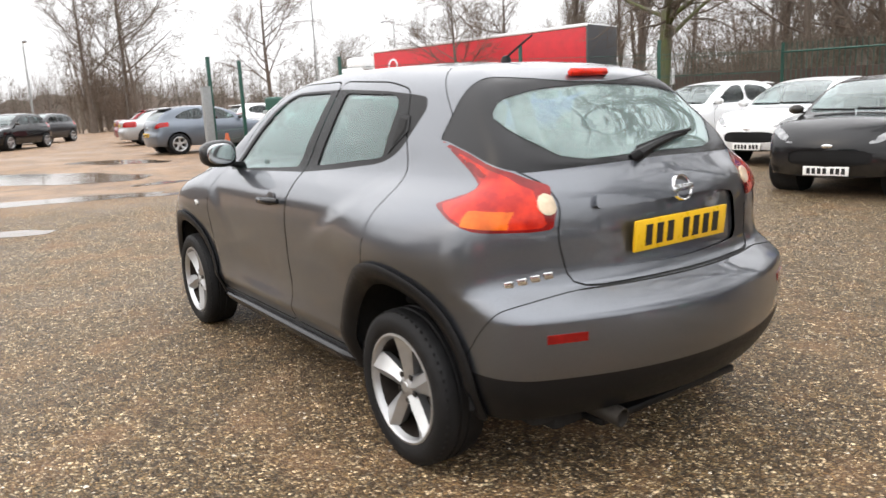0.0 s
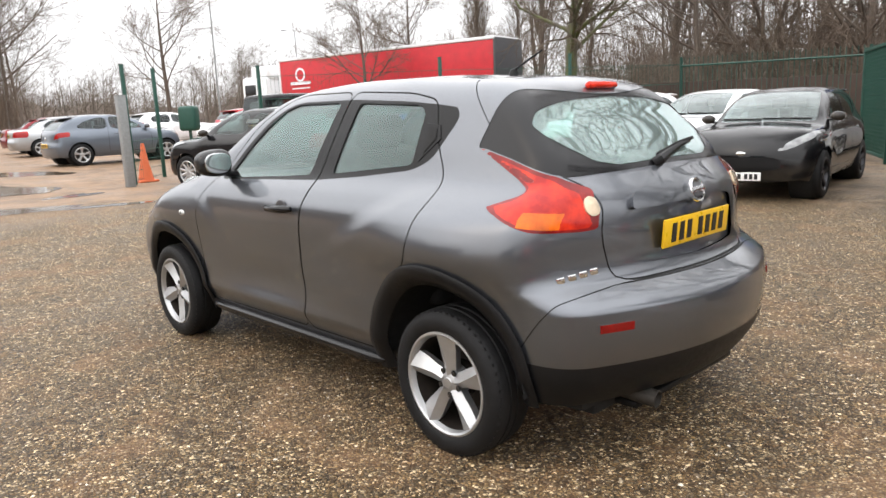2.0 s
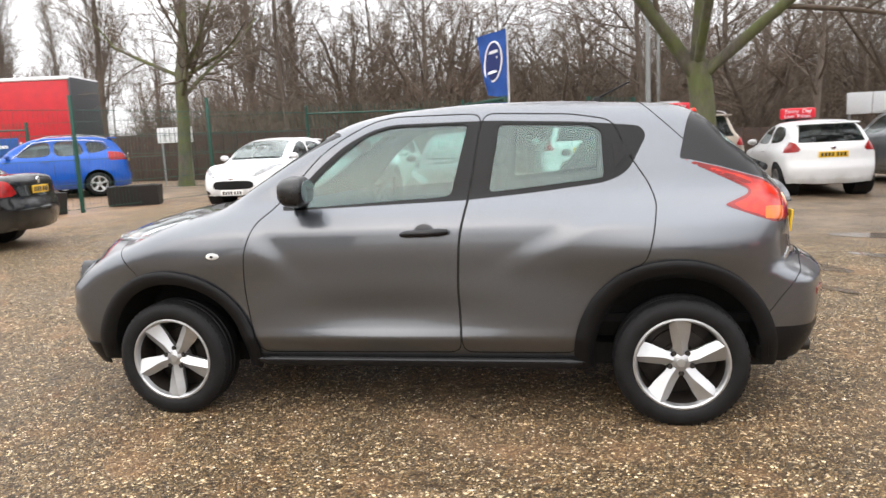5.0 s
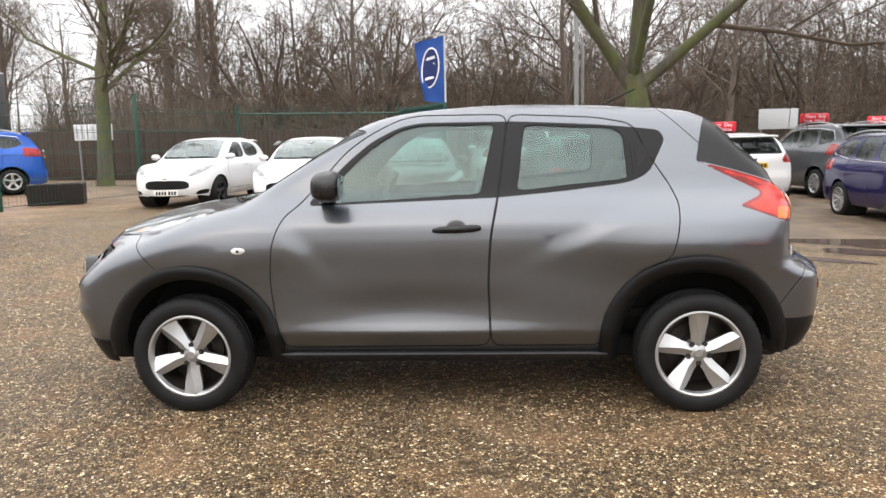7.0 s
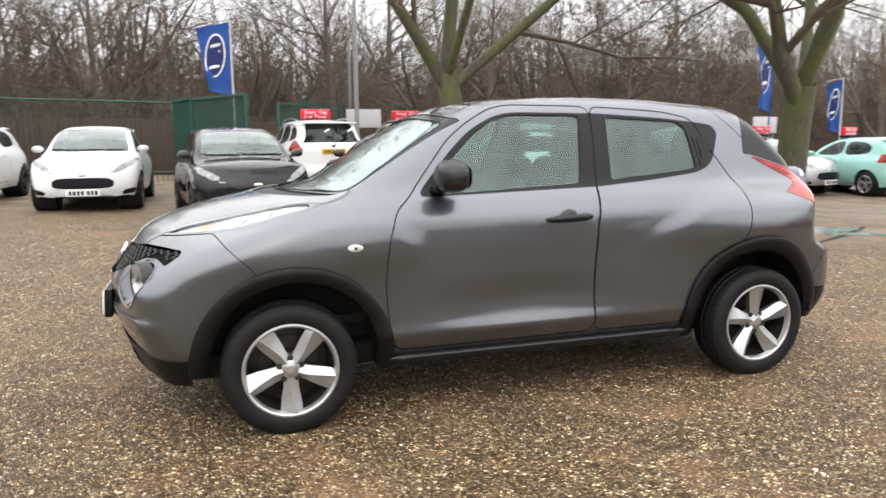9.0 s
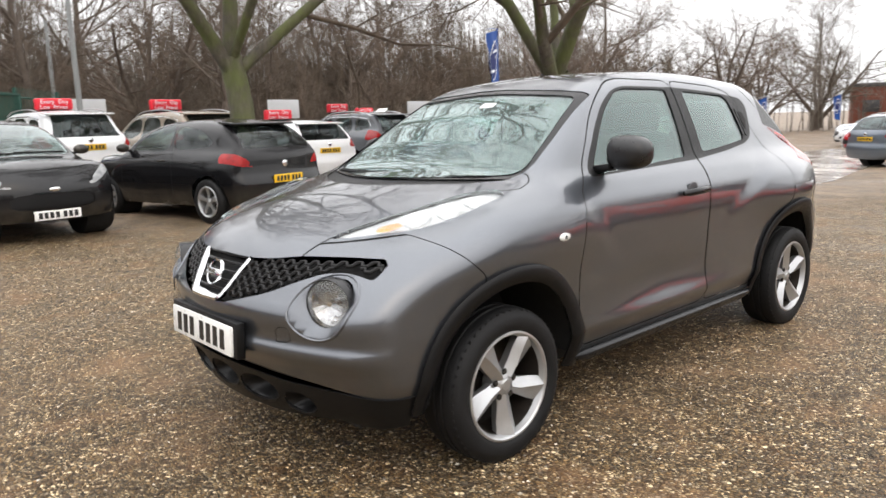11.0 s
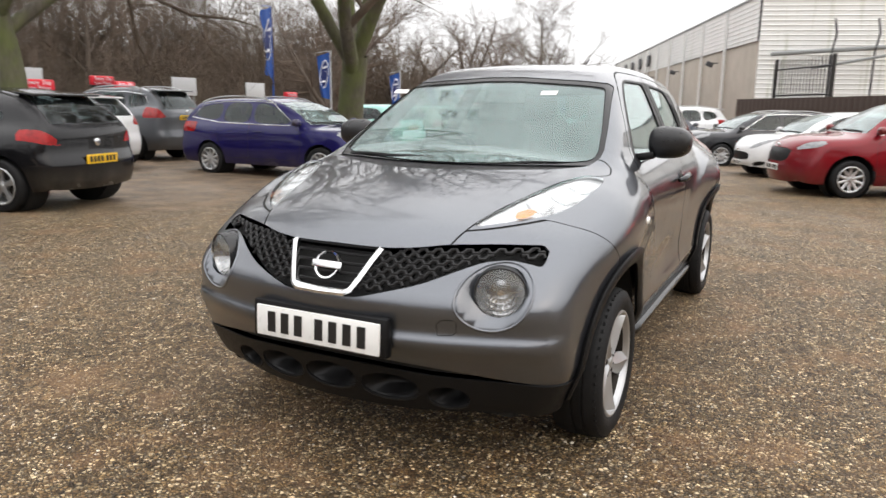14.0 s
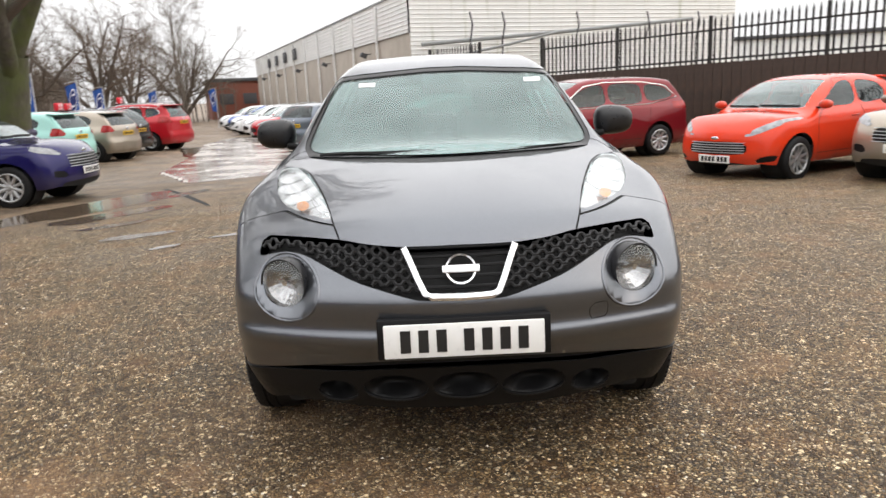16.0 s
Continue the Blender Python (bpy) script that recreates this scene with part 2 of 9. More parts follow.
def plain(name, color, rough=0.5, metal=0.0, grain=0.06, scale=30, bump_s=0.0, spec=0.5, coat=0.0, bump_scale=None):
    """A surface with slight mottling in colour and gloss."""
    m, nt, b = mat_new(name)
    n = noise_node(nt, scale, 5, vec=coords(nt))
    lo, hi = [max(0, c * (1 - grain)) for c in color], [min(1, c * (1 + grain)) for c in color]
    link(nt, ramp(nt, n.outputs["Fac"], [(0.3, lo), (0.7, hi)]), b.inputs["Base Color"])
    link(nt, maprange(nt, n.outputs["Fac"], 0.3, 0.7, max(0.02, rough - 0.05), min(1, rough + 0.07)), b.inputs["Roughness"])
    b.inputs["Metallic"].default_value = metal
    b.inputs["Specular IOR Level"].default_value = spec
    b.inputs["Coat Weight"].default_value = coat
    b.inputs["Coat Roughness"].default_value = 0.05
    if bump_s:
        bump(nt, noise_node(nt, bump_scale or scale * 6, 3, vec=coords(nt)).outputs["Fac"], bump_s, 0.004, b)
    return m


def car_paint(name, color, flake=0.0, metal=0.0, rough=0.35, drops=0.0, ior=1.42):
    """Lacquered car paint: fine flakes, rain film and beads, road dirt low down."""
    m, nt, b = mat_new(name)
    oc = coords(nt)
    fl = noise_node(nt, 900, 2, vec=oc)
    big = noise_node(nt, 3.0, 5, vec=oc)
    base = mix(nt, maprange(nt, fl.outputs["Fac"], 0.35, 0.65, 0, 1), [c * (1 - flake) for c in color], [min(1, c * (1 + flake)) for c in color])
    sep = nt.nodes.new("ShaderNodeSeparateXYZ")
    link(nt, oc, sep.inputs[0])
    low = math_node(nt, "MULTIPLY", maprange(nt, sep.outputs[2], 0.55, 0.22, 0, 0.55), maprange(nt, big.outputs["Fac"], 0.35, 0.65, 0.2, 1))
    link(nt, mix(nt, low, base, (0.10, 0.085, 0.065)), b.inputs["Base Color"])
    b.inputs["Metallic"].default_value = metal
    link(nt, maprange(nt, big.outputs["Fac"], 0.3, 0.7, rough - 0.03, rough + 0.06), b.inputs["Roughness"])
    b.inputs["Specular IOR Level"].default_value = 0.05
    b.inputs["Coat Weight"].default_value = 1.0
    b.inputs["Coat IOR"].default_value = ior
    link(nt, maprange(nt, low, 0, 0.5, 0.02, 0.35), b.inputs["Coat Roughness"])
    if drops:
        vo = nt.nodes.new("ShaderNodeTexVoronoi")
        vo.inputs["Scale"].default_value = 55
        vo.inputs["Randomness"].default_value = 1.0
        link(nt, oc, vo.inputs["Vector"])
        keep = noise_node(nt, 6, 3, vec=oc)
        h = math_node(nt, "MULTIPLY", maprange(nt, vo.outputs["Distance"], 0.0, 0.22, 1, 0), maprange(nt, keep.outputs["Fac"], 0.5, 0.62, 0, 1))
        n = bump(nt, h, drops, 0.002, None)
        link(nt, n, b.inputs["Coat Normal"])
    return m


def glass_mat(name, tint, drops=0.0, film=0.0):
    """Thin sheet of glass: it lets the light through with a tint and shines by its angle."""
    m = bpy.data.materials.new(name)
    m.use_nodes = True
    nt = m.node_tree
    nt.nodes.clear()
    out = nt.nodes.new("ShaderNodeOutputMaterial")
    tr, gl, mx = nt.nodes.new("ShaderNodeBsdfTransparent"), nt.nodes.new("ShaderNodeBsdfGlossy"), nt.nodes.new("ShaderNodeMixShader")
    fr = nt.nodes.new("ShaderNodeLayerWeight")
    fr.inputs["Blend"].default_value = 0.5
    tr.inputs[0].default_value = (*tint, 1)
    gl.inputs["Roughness"].default_value = 0.02
    gl.inputs["Color"].default_value = (0.95, 1, 1, 1)
    link(nt, maprange(nt, math_node(nt, "POWER", fr.outputs["Facing"], 4.2), 0, 1, 0.045, 0.95), mx.inputs[0])
    through_ = tr.outputs[0]
    if film:
        # a thin uneven film of rain and condensation
        df, m2 = nt.nodes.new("ShaderNodeBsdfDiffuse"), nt.nodes.new("ShaderNodeMixShader")
        df.inputs[0].default_value = (0.62, 0.72, 0.71, 1)
        fn = noise_node(nt, 3.5, 5, vec=coords(nt))
        link(nt, maprange(nt, fn.outputs["Fac"], 0.3, 0.7, film * 0.6, film * 1.5), m2.inputs[0])
        link(nt, tr.outputs[0], m2.inputs[1]), link(nt, df.outputs[0], m2.inputs[2])
        through_ = m2.outputs[0]
    link(nt, through_, mx.inputs[1]), link(nt, gl.outputs[0], mx.inputs[2])
    link(nt, mx.outputs[0], out.inputs[0])
    if drops:
        vo = nt.nodes.new("ShaderNodeTexVoronoi")
        vo.inputs["Scale"].default_value = 90
        oc = coords(nt)
        link(nt, oc, vo.inputs["Vector"])
        keep = noise_node(nt, 9, 3, vec=oc)
        h = math_node(nt, "MULTIPLY", maprange(nt, vo.outputs["Distance"], 0.0, 0.25, 1, 0), maprange(nt, keep.outputs["Fac"], 0.52, 0.62, 0, 1))
        n = bump(nt, h, drops, 0.003, None)
        link(nt, n, gl.inputs["Normal"])
    return m


def lens_mat(name, color, rough=0.08, rib=0.0, peak=None):
    """Coloured lamp plastic over a bright reflector."""
    m, nt, b = mat_new(name)
    oc = coords(nt)
    n = noise_node(nt, 14, 3, vec=oc)
    link(nt, mix(nt, maprange(nt, n.outputs["Fac"], 0.35, 0.65, 0, 1), [c * 0.7 for c in color], peak or [min(1, c * 1.25) for c in color]), b.inputs["Base Color"])
    b.inputs["Roughness"].default_value = rough
    b.inputs["Specular IOR Level"].default_value = 0.12
    b.inputs["Coat Weight"].default_value = 1
    b.inputs["Coat IOR"].default_value = 1.33
    if rib:
        w = nt.nodes.new("ShaderNodeTexWave")
        w.inputs["Scale"].default_value = rib
        w.bands_direction = "Z"
        link(nt, oc, w.inputs["Vector"])
        bump(nt, w.outputs["Fac"], 0.4, 0.003, b)
    return m


def ground_mat():
    """Wet gravel: mixed small stones in gold, brown, grey and cream, with worn earth and damp tarmac by its lie."""
    m, nt, b = mat_new("wet gravel")
    pos = world_pos(nt)
    wob = noise_node(nt, 40, 2, vec=pos)
    add = nt.nodes.new("ShaderNodeVectorMath")
    add.operation = "MULTIPLY_ADD"
    link(nt, wob.outputs["Color"], add.inputs[0])
    add.inputs[1].default_value = (0.012, 0.012, 0.0)
    link(nt, pos, add.inputs[2])

    def cells(scale, feature="F1"):
        v = nt.nodes.new("ShaderNodeTexVoronoi")
        v.feature = feature
        v.inputs["Scale"].default_value = scale
        link(nt, add.outputs[0], v.inputs["Vector"])
        return v
    v1, ve, v2 = cells(66), cells(66, "DISTANCE_TO_EDGE"), cells(125)
    sep, sep2 = nt.nodes.new("ShaderNodeSeparateColor"), nt.nodes.new("ShaderNodeSeparateColor")
    link(nt, v1.outputs["Color"], sep.inputs[0])
    link(nt, v2.outputs["Color"], sep2.inputs[0])
    # the cream stones are brightened, so their colour also carries the wet glints
    stops = [(0.0, (0.042, 0.026, 0.012)), (0.18, (0.105, 0.066, 0.031)), (0.36, (0.21, 0.138, 0.063)), (0.54, (0.33, 0.230, 0.112)), (0.66, (0.18, 0.106, 0.047)),
             (0.75, (0.21, 0.175, 0.130)), (0.84, (0.50, 0.385, 0.220)), (0.92, (0.84, 0.71, 0.49))]
    big, small = ramp(nt, sep.outputs[0], stops), ramp(nt, sep2.outputs[1], stops)
    stones = mix(nt, maprange(nt, sep.outputs[1], 0.45, 0.55, 0, 1), big, small)
    # shade in the crevices between stones, multiplied into their colour
    gap_shade = nt.nodes.new("ShaderNodeCombineColor")
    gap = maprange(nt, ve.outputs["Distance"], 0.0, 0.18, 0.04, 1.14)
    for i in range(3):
        link(nt, gap, gap_shade.inputs[i])
    stones = mix(nt, 1.0, stones, gap_shade.outputs[0], "MULTIPLY")
    # handfuls of paler and darker stone
    v3, sep3, clump = cells(26), nt.nodes.new("ShaderNodeSeparateColor"), nt.nodes.new("ShaderNodeCombineColor")
    link(nt, v3.outputs["Color"], sep3.inputs[0])
    for i in range(3):
        link(nt, maprange(nt, sep3.outputs[0], 0, 1, 0.68, 1.34), clump.inputs[i])
    stones = mix(nt, 1.0, stones, clump.outputs[0], "MULTIPLY")
    n1 = noise_node(nt, 0.55, 6, 0.6, vec=pos)
    n2 = noise_node(nt, 2.2, 5, 0.6, vec=pos)
    fine = noise_node(nt, 24, 6, 0.7, vec=pos)
    # streaks of ruddier stone and of darker damp
    stones = mix(nt, maprange(nt, n2.outputs["Fac"], 0.52, 0.68, 0, 0.34), stones, (0.24, 0.120, 0.055))
    earth = mix(nt, maprange(nt, n2.outputs["Fac"], 0.3, 0.7, 0, 1), (0.15, 0.098, 0.062), (0.30, 0.205, 0.135))
    earth = mix(nt, maprange(nt, fine.outputs["Fac"], 0.45, 0.7, 0, 0.5), earth, (0.36, 0.27, 0.19))
    drift = math_node(nt, "MULTIPLY", maprange(nt, n1.outputs["Fac"], 0.50, 0.68, 0, 1), 0.40)
    # the worn yard away from the middle: earth to the west and north, old tarmac to the east
    sx = nt.nodes.new("ShaderNodeSeparateXYZ")
    link(nt, pos, sx.inputs[0])
    wob2 = math_node(nt, "MULTIPLY", math_node(nt, "SUBTRACT", n1.outputs["Fac"], 0.5), 4.0)
    west = maprange(nt, math_node(nt, "ADD", sx.outputs[0], wob2), -7.0, -9.5, 0, 1)
    east = maprange(nt, math_node(nt, "ADD", math_node(nt, "ADD", math_node(nt, "MULTIPLY", sx.outputs[0], 0.50), math_node(nt, "MULTIPLY", sx.outputs[1], 0.87)), wob2), 5.2, 7.4, 0, 0.85)
    north = maprange(nt, math_node(nt, "ADD", sx.outputs[1], wob2), 9.0, 12.0, 0, 0.75)
    yard = math_node(nt, "MAXIMUM", math_node(nt, "MAXIMUM", west, north), drift)
    col = mix(nt, yard, stones, earth)
    tar = mix(nt, maprange(nt, n2.outputs["Fac"], 0.35, 0.65, 0, 1), (0.105, 0.080, 0.059), (0.24, 0.185, 0.136))
    tar = mix(nt, maprange(nt, fine.outputs["Fac"], 0.50, 0.72, 0, 0.7), tar, (0.30, 0.25, 0.19))
    col = mix(nt, east, col, tar)
    col = mix(nt, maprange(nt, n2.outputs["Fac"], 0.38, 0.58, 0.28, 0.0), col, (0.055, 0.042, 0.028))
    col = mix(nt, 1.0, col, (1.01, 0.95, 0.875), "MULTIPLY")
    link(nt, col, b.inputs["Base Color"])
    link(nt, maprange(nt, n1.outputs["Fac"], 0.35, 0.7, 0.42, 0.68), b.inputs["Roughness"])
    b.inputs["Specular IOR Level"].default_value = 0.30
    hs = math_node(nt, "MULTIPLY", maprange(nt, ve.outputs["Distance"], 0.0, 0.3, 0, 1), maprange(nt, sep.outputs[2], 0, 1, 0.4, 1))
    flat = math_node(nt, "SUBTRACT", 1.0, math_node(nt, "MULTIPLY", math_node(nt, "MAXIMUM", yard, east), 0.75))
    n = bump(nt, math_node(nt, "MULTIPLY", hs, flat), 1.0, 0.013, None)
    bump(nt, fine.outputs["Fac"], 0.25, 0.02, b, n)
    return m


def pebble_mat():
    """Loose wet stones, each of its own colour."""
    m, nt, b = mat_new("loose wet stones")
    isl = nt.nodes.new("ShaderNodeNewGeometry").outputs["Random Per Island"]
    c = ramp(nt, isl, [(0.0, (0.07, 0.048, 0.030)), (0.25, (0.20, 0.138, 0.078)), (0.45, (0.36, 0.275, 0.165)), (0.60, (0.20, 0.185, 0.165)), (0.75, (0.50, 0.415, 0.29)), (0.95, (0.88, 0.82, 0.70))])
    n = noise_node(nt, 220, 3, vec=world_pos(nt))
    link(nt, mix(nt, maprange(nt, n.outputs["Fac"], 0.4, 0.65, 0, 0.35), c, (0.12, 0.085, 0.05)), b.inputs["Base Color"])
    b.inputs["Roughness"].default_value = 0.28
    return m


def water_mat():
    """Shallow brown rain water."""
    m, nt, b = mat_new("shallow puddle water")
    pos = world_pos(nt)
    n = noise_node(nt, 1.4, 5, 0.6, vec=pos)
    link(nt, ramp(nt, n.outputs["Fac"], [(0.3, (0.075, 0.055, 0.040)), (0.7, (0.16, 0.118, 0.082))]), b.inputs["Base Color"])
    b.inputs["Roughness"].default_value = 0.09
    b.inputs["IOR"].default_value = 1.5
    bump(nt, noise_node(nt, 7, 3, vec=pos).outputs["Fac"], 0.14, 0.01, b)
    return m


def concrete_mat():
    m, nt, b = mat_new("pale wet concrete")
    pos = world_pos(nt)
    n, f = noise_node(nt, 0.9, 6, 0.65, vec=pos), noise_node(nt, 30, 5, 0.7, vec=pos)
    c = ramp(nt, n.outputs["Fac"], [(0.30, (0.17, 0.135, 0.11)), (0.50, (0.34, 0.30, 0.265)), (0.70, (0.46, 0.42, 0.38))])
    link(nt, mix(nt, maprange(nt, f.outputs["Fac"], 0.5, 0.7, 0, 0.4), c, (0.14, 0.11, 0.09)), b.inputs["Base Color"])
    link(nt, maprange(nt, n.outputs["Fac"], 0.4, 0.65, 0.08, 0.38), b.inputs["Roughness"])
    bump(nt, f.outputs["Fac"], 0.2, 0.01, b)
    return m


M = {}
M["ground"] = ground_mat()
M["pebble"], M["water"], M["concrete"] = pebble_mat(), water_mat(), concrete_mat()
M["hero"] = car_paint("gunmetal grey metallic paint", (0.118, 0.126, 0.142), flake=0.25, metal=0.88, rough=0.33, drops=0.25, ior=1.6)
for key, c, metal in (("white", (0.78, 0.79, 0.80), 0), ("black", (0.006, 0.006, 0.007), 0), ("charcoal", (0.035, 0.036, 0.04), 0.5), ("grey", (0.10, 0.105, 0.115), 0.6),
                      ("blue", (0.010, 0.085, 0.42), 0.2), ("purple", (0.012, 0.010, 0.085), 0.3), ("darkred", (0.18, 0.008, 0.014), 0.3), ("orange", (0.72, 0.045, 0.012), 0.0),
                      ("teal", (0.36, 0.68, 0.62), 0.0), ("beige", (0.36, 0.31, 0.25), 0.6), ("silver", (0.42, 0.43, 0.44), 0.7), ("red", (0.42, 0.012, 0.02), 0.1), ("slate", (0.13, 0.15, 0.18), 0.6)):
    M[key] = car_paint(key + " car paint", c, flake=0.1, metal=metal, rough=0.35)
M["glass"] = glass_mat("tinted car glass", (0.72, 0.85, 0.82), 0.0, 0.014)
# mist thickened with pale diffuse colour that also stands for reflected sky
M["glass_misty"] = glass_mat("misted windscreen glass", (0.62, 0.76, 0.74), 0.0, 0.10)
M["glass_wet"] = glass_mat("rain-filmed windscreen glass", (0.66, 0.80, 0.77), 0.0, 0.17)
M["glass_dark"] = glass_mat("privacy car glass", (0.27, 0.32, 0.32), 0.0, 0.006)
M["lamp_glass"] = glass_mat("clear lamp cover", (0.93, 0.94, 0.95))
M["worn_paint"] = plain("worn white road paint", (0.50, 0.47, 0.43), 0.5, grain=0.35, scale=9)
M["trim"] = plain("black textured plastic", (0.006, 0.006, 0.0065), 0.40, grain=0.15, scale=60, bump_s=0.12, spec=0.22)
M["satin_black"] = plain("satin black plastic", (0.010, 0.010, 0.011), 0.30, grain=0.15, spec=0.5)
M["gloss_black"] = plain("gloss black plastic", (0.008, 0.008, 0.009), 0.14, spec=0.32)
M["gap"] = plain("panel gap shadow rubber", (0.006, 0.006, 0.006), 0.8)
M["rubber"] = plain("tyre rubber", (0.009, 0.009, 0.0095), 0.60, grain=0.35, scale=25, bump_s=0.25, spec=0.22)
M["alloy"] = plain("silver painted alloy", (0.46, 0.465, 0.47), 0.36, metal=0.8, grain=0.05)
M["alloy_dark"] = plain("dark painted alloy", (0.05, 0.05, 0.055), 0.32, metal=0.7)
M["steel"] = plain("dull brake steel", (0.050, 0.044, 0.038), 0.6, metal=0.5, grain=0.3)
M["chrome"] = plain("chrome", (0.75, 0.76, 0.77), 0.10, metal=1.0, grain=0.02)
M["cabin"] = plain("dark grey cabin cloth", (0.024, 0.025, 0.027), 0.85, grain=0.15, bump_s=0.2)
M["red_lens"] = lens_mat("red lamp plastic", (0.62, 0.020, 0.006))
M["amber_lens"] = lens_mat("amber lamp plastic", (0.72, 0.13, 0.006))
M["tail_red"] = lens_mat("deep red lamp plastic", (0.30, 0.006, 0.006))
M["car_lamp"] = lens_mat("grey-clear headlamp", (0.33, 0.34, 0.35))
# near-black: shade behind the spokes is put into this colour
M["brake"] = plain("rusty brake iron darkened as in shade", (0.030, 0.024, 0.020), 0.45, metal=0.5, grain=0.3, scale=20)
M["clear_lens"] = lens_mat("clear lamp plastic", (0.72, 0.72, 0.70), rib=0)
M["plate_white"] = plain("white number plate", (0.80, 0.80, 0.78), 0.3, grain=0.02)
M["plate_yellow"] = plain("yellow number plate", (0.78, 0.47, 0.015), 0.3, grain=0.02)
M["ink"] = plain("black plate lettering", (0.012, 0.012, 0.012), 0.4)

# ---------------------------------------------------------------- car bodies
class Body:
    """A car body as one closed surface: sides, top, nose and tail, run into one another."""

    def __init__(s, top, crown, sect, plan, plan_up, nose, nosec, tail, tailc, bulges=(), k=0.10, belt=0.98, base=0.22, creases=()):
        s.top, s.crown, s.sect, s.plan, s.plan_up = map(spline, (top, crown, sect, plan, plan_up))
        s.nose, s.nosec, s.tail, s.tailc = map(spline, (nose, nosec, tail, tailc))
        s.bulges, s.creases, s.k, s.belt, s.base = bulges, creases, k, belt, base
        s.xf, s.xr = max(v for _, v in nose), min(v for _, v in tail)
        s.h, s.w = max(v for _, v in top), max(v for _, v in sect)

    def width(s, x, z):
        u = smooth01((z - s.belt + 0.05) / 0.14)
        w = s.sect(z) * (s.plan(x) * (1 - u) + s.plan_up(x) * u)
        for x0, z0, rx, rz, amp in s.bulges:
            w = w + amp * np.exp(-((x - x0) / rx) ** 2 - ((z - z0) / rz) ** 2)
        # haunches that end in a fairly sharp edge across the doors
        for (x0, z0, nx, nz, soft), (cx, cz, rx, rz), amp in s.creases:
            w = w + amp * smooth01(((x - x0) * nx + (z - z0) * nz) / soft + 0.5) * np.exp(-((x - cx) / rx) ** 2 - ((z - cz) / rz) ** 2)
        return w

    def field(s, x, y, z):
        y = np.abs(y)
        a = y - s.width(x, z)
        b = (z - s.top(x) + s.crown(x) * y * y) * 0.88
        c = (x - s.nose(z) + s.nosec(z) * y * y) * 0.9
        d = (s.tail(z) + s.tailc(z) * y * y - x) * 0.9
        return smax(smax(smax(c, d, 0.05), b, s.k * 0.9), a, s.k)

    def normals(s, V):
        e = 0.004
        x, y, z = V.T
        g = np.stack([s.field(x + e, y, z) - s.field(x - e, y, z), s.field(x, y + e, z) - s.field(x, y - e, z), s.field(x, y, z + e) - s.field(x, y, z - e)], 1)
        return g / (np.linalg.norm(g, axis=1)[:, None] + 1e-12)

    def mesh(s, step):
        nx, ny, nz = int((s.xf - s.xr) / step), int(2 * s.w / step), int((s.h - s.base) / step)
        ny += ny % 2
        X, Y, Z = np.linspace(s.xr, s.xf, nx + 1), np.linspace(-s.w, s.w, ny + 1), np.linspace(s.base, s.h, nz + 1)
        P, Q, off = [], [], 0

        def grid(A, B, make, flip):
            nonlocal off
            a, b = np.meshgrid(A, B, indexing="ij")
            P.append(make(a.ravel(), b.ravel()))
            i = np.arange(len(A) - 1)[:, None] * len(B) + np.arange(len(B) - 1)[None]
            q = np.stack([i, i + len(B), i + len(B) + 1, i + 1], -1).reshape(-1, 4) + off
            Q.append(q[:, ::-1] if flip else q)
            off += a.size
        one = np.ones_like
        grid(X, Z, lambda a, b: np.stack([a, one(a) * s.w, b], 1), True)
        grid(X, Z, lambda a, b: np.stack([a, -one(a) * s.w, b], 1), False)
        grid(X, Y, lambda a, b: np.stack([a, b, one(a) * s.h], 1), False)
        grid(Y, Z, lambda a, b: np.stack([one(a) * s.xf, a, b], 1), False)
        grid(Y, Z, lambda a, b: np.stack([one(a) * s.xr, a, b], 1), True)
        P, Q = np.concatenate(P), np.concatenate(Q)
        key, idx, inv = np.unique(np.round(P, 5), axis=0, return_index=True, return_inverse=True)
        P, Q = P[idx], inv.ravel()[Q]
        lo, hi = s.xr + 0.75, s.xf - 0.85
        anchor = np.stack([np.clip(P[:, 0], lo, hi), np.zeros(len(P)), np.clip(P[:, 2], 0.45, 0.70)], 1)
        way = P - anchor
        way /= np.linalg.norm(way, axis=1)[:, None]
        t0, t1, found = np.zeros(len(P)), np.full(len(P), 1.6), np.zeros(len(P), bool)
        for t in np.linspace(0.05, 1.6, 56):
            q = anchor + way * t
            out = (s.field(*q.T) > 0) & ~found
            t1[out] = t
            found |= out
            t0[~found] = t
        for _ in range(18):
            t = (t0 + t1) / 2
            out = s.field(*(anchor + way * t[:, None]).T) > 0
            t1, t0 = np.where(out, t, t1), np.where(out, t0, t)
        V = anchor + way * ((t0 + t1) / 2)[:, None]
        V[:, 2] = np.maximum(V[:, 2], s.base)
        T = np.concatenate([Q[:, [0, 1, 2]], Q[:, [0, 2, 3]]])
        # faces look outwards
        n = np.cross(V[T[:, 1]] - V[T[:, 0]], V[T[:, 2]] - V[T[:, 0]])
        N = s.normals(V)
        T = np.where(((n * N[T[:, 0]]).sum(1) < 0)[:, None], T[:, ::-1], T)
        return V, N, T


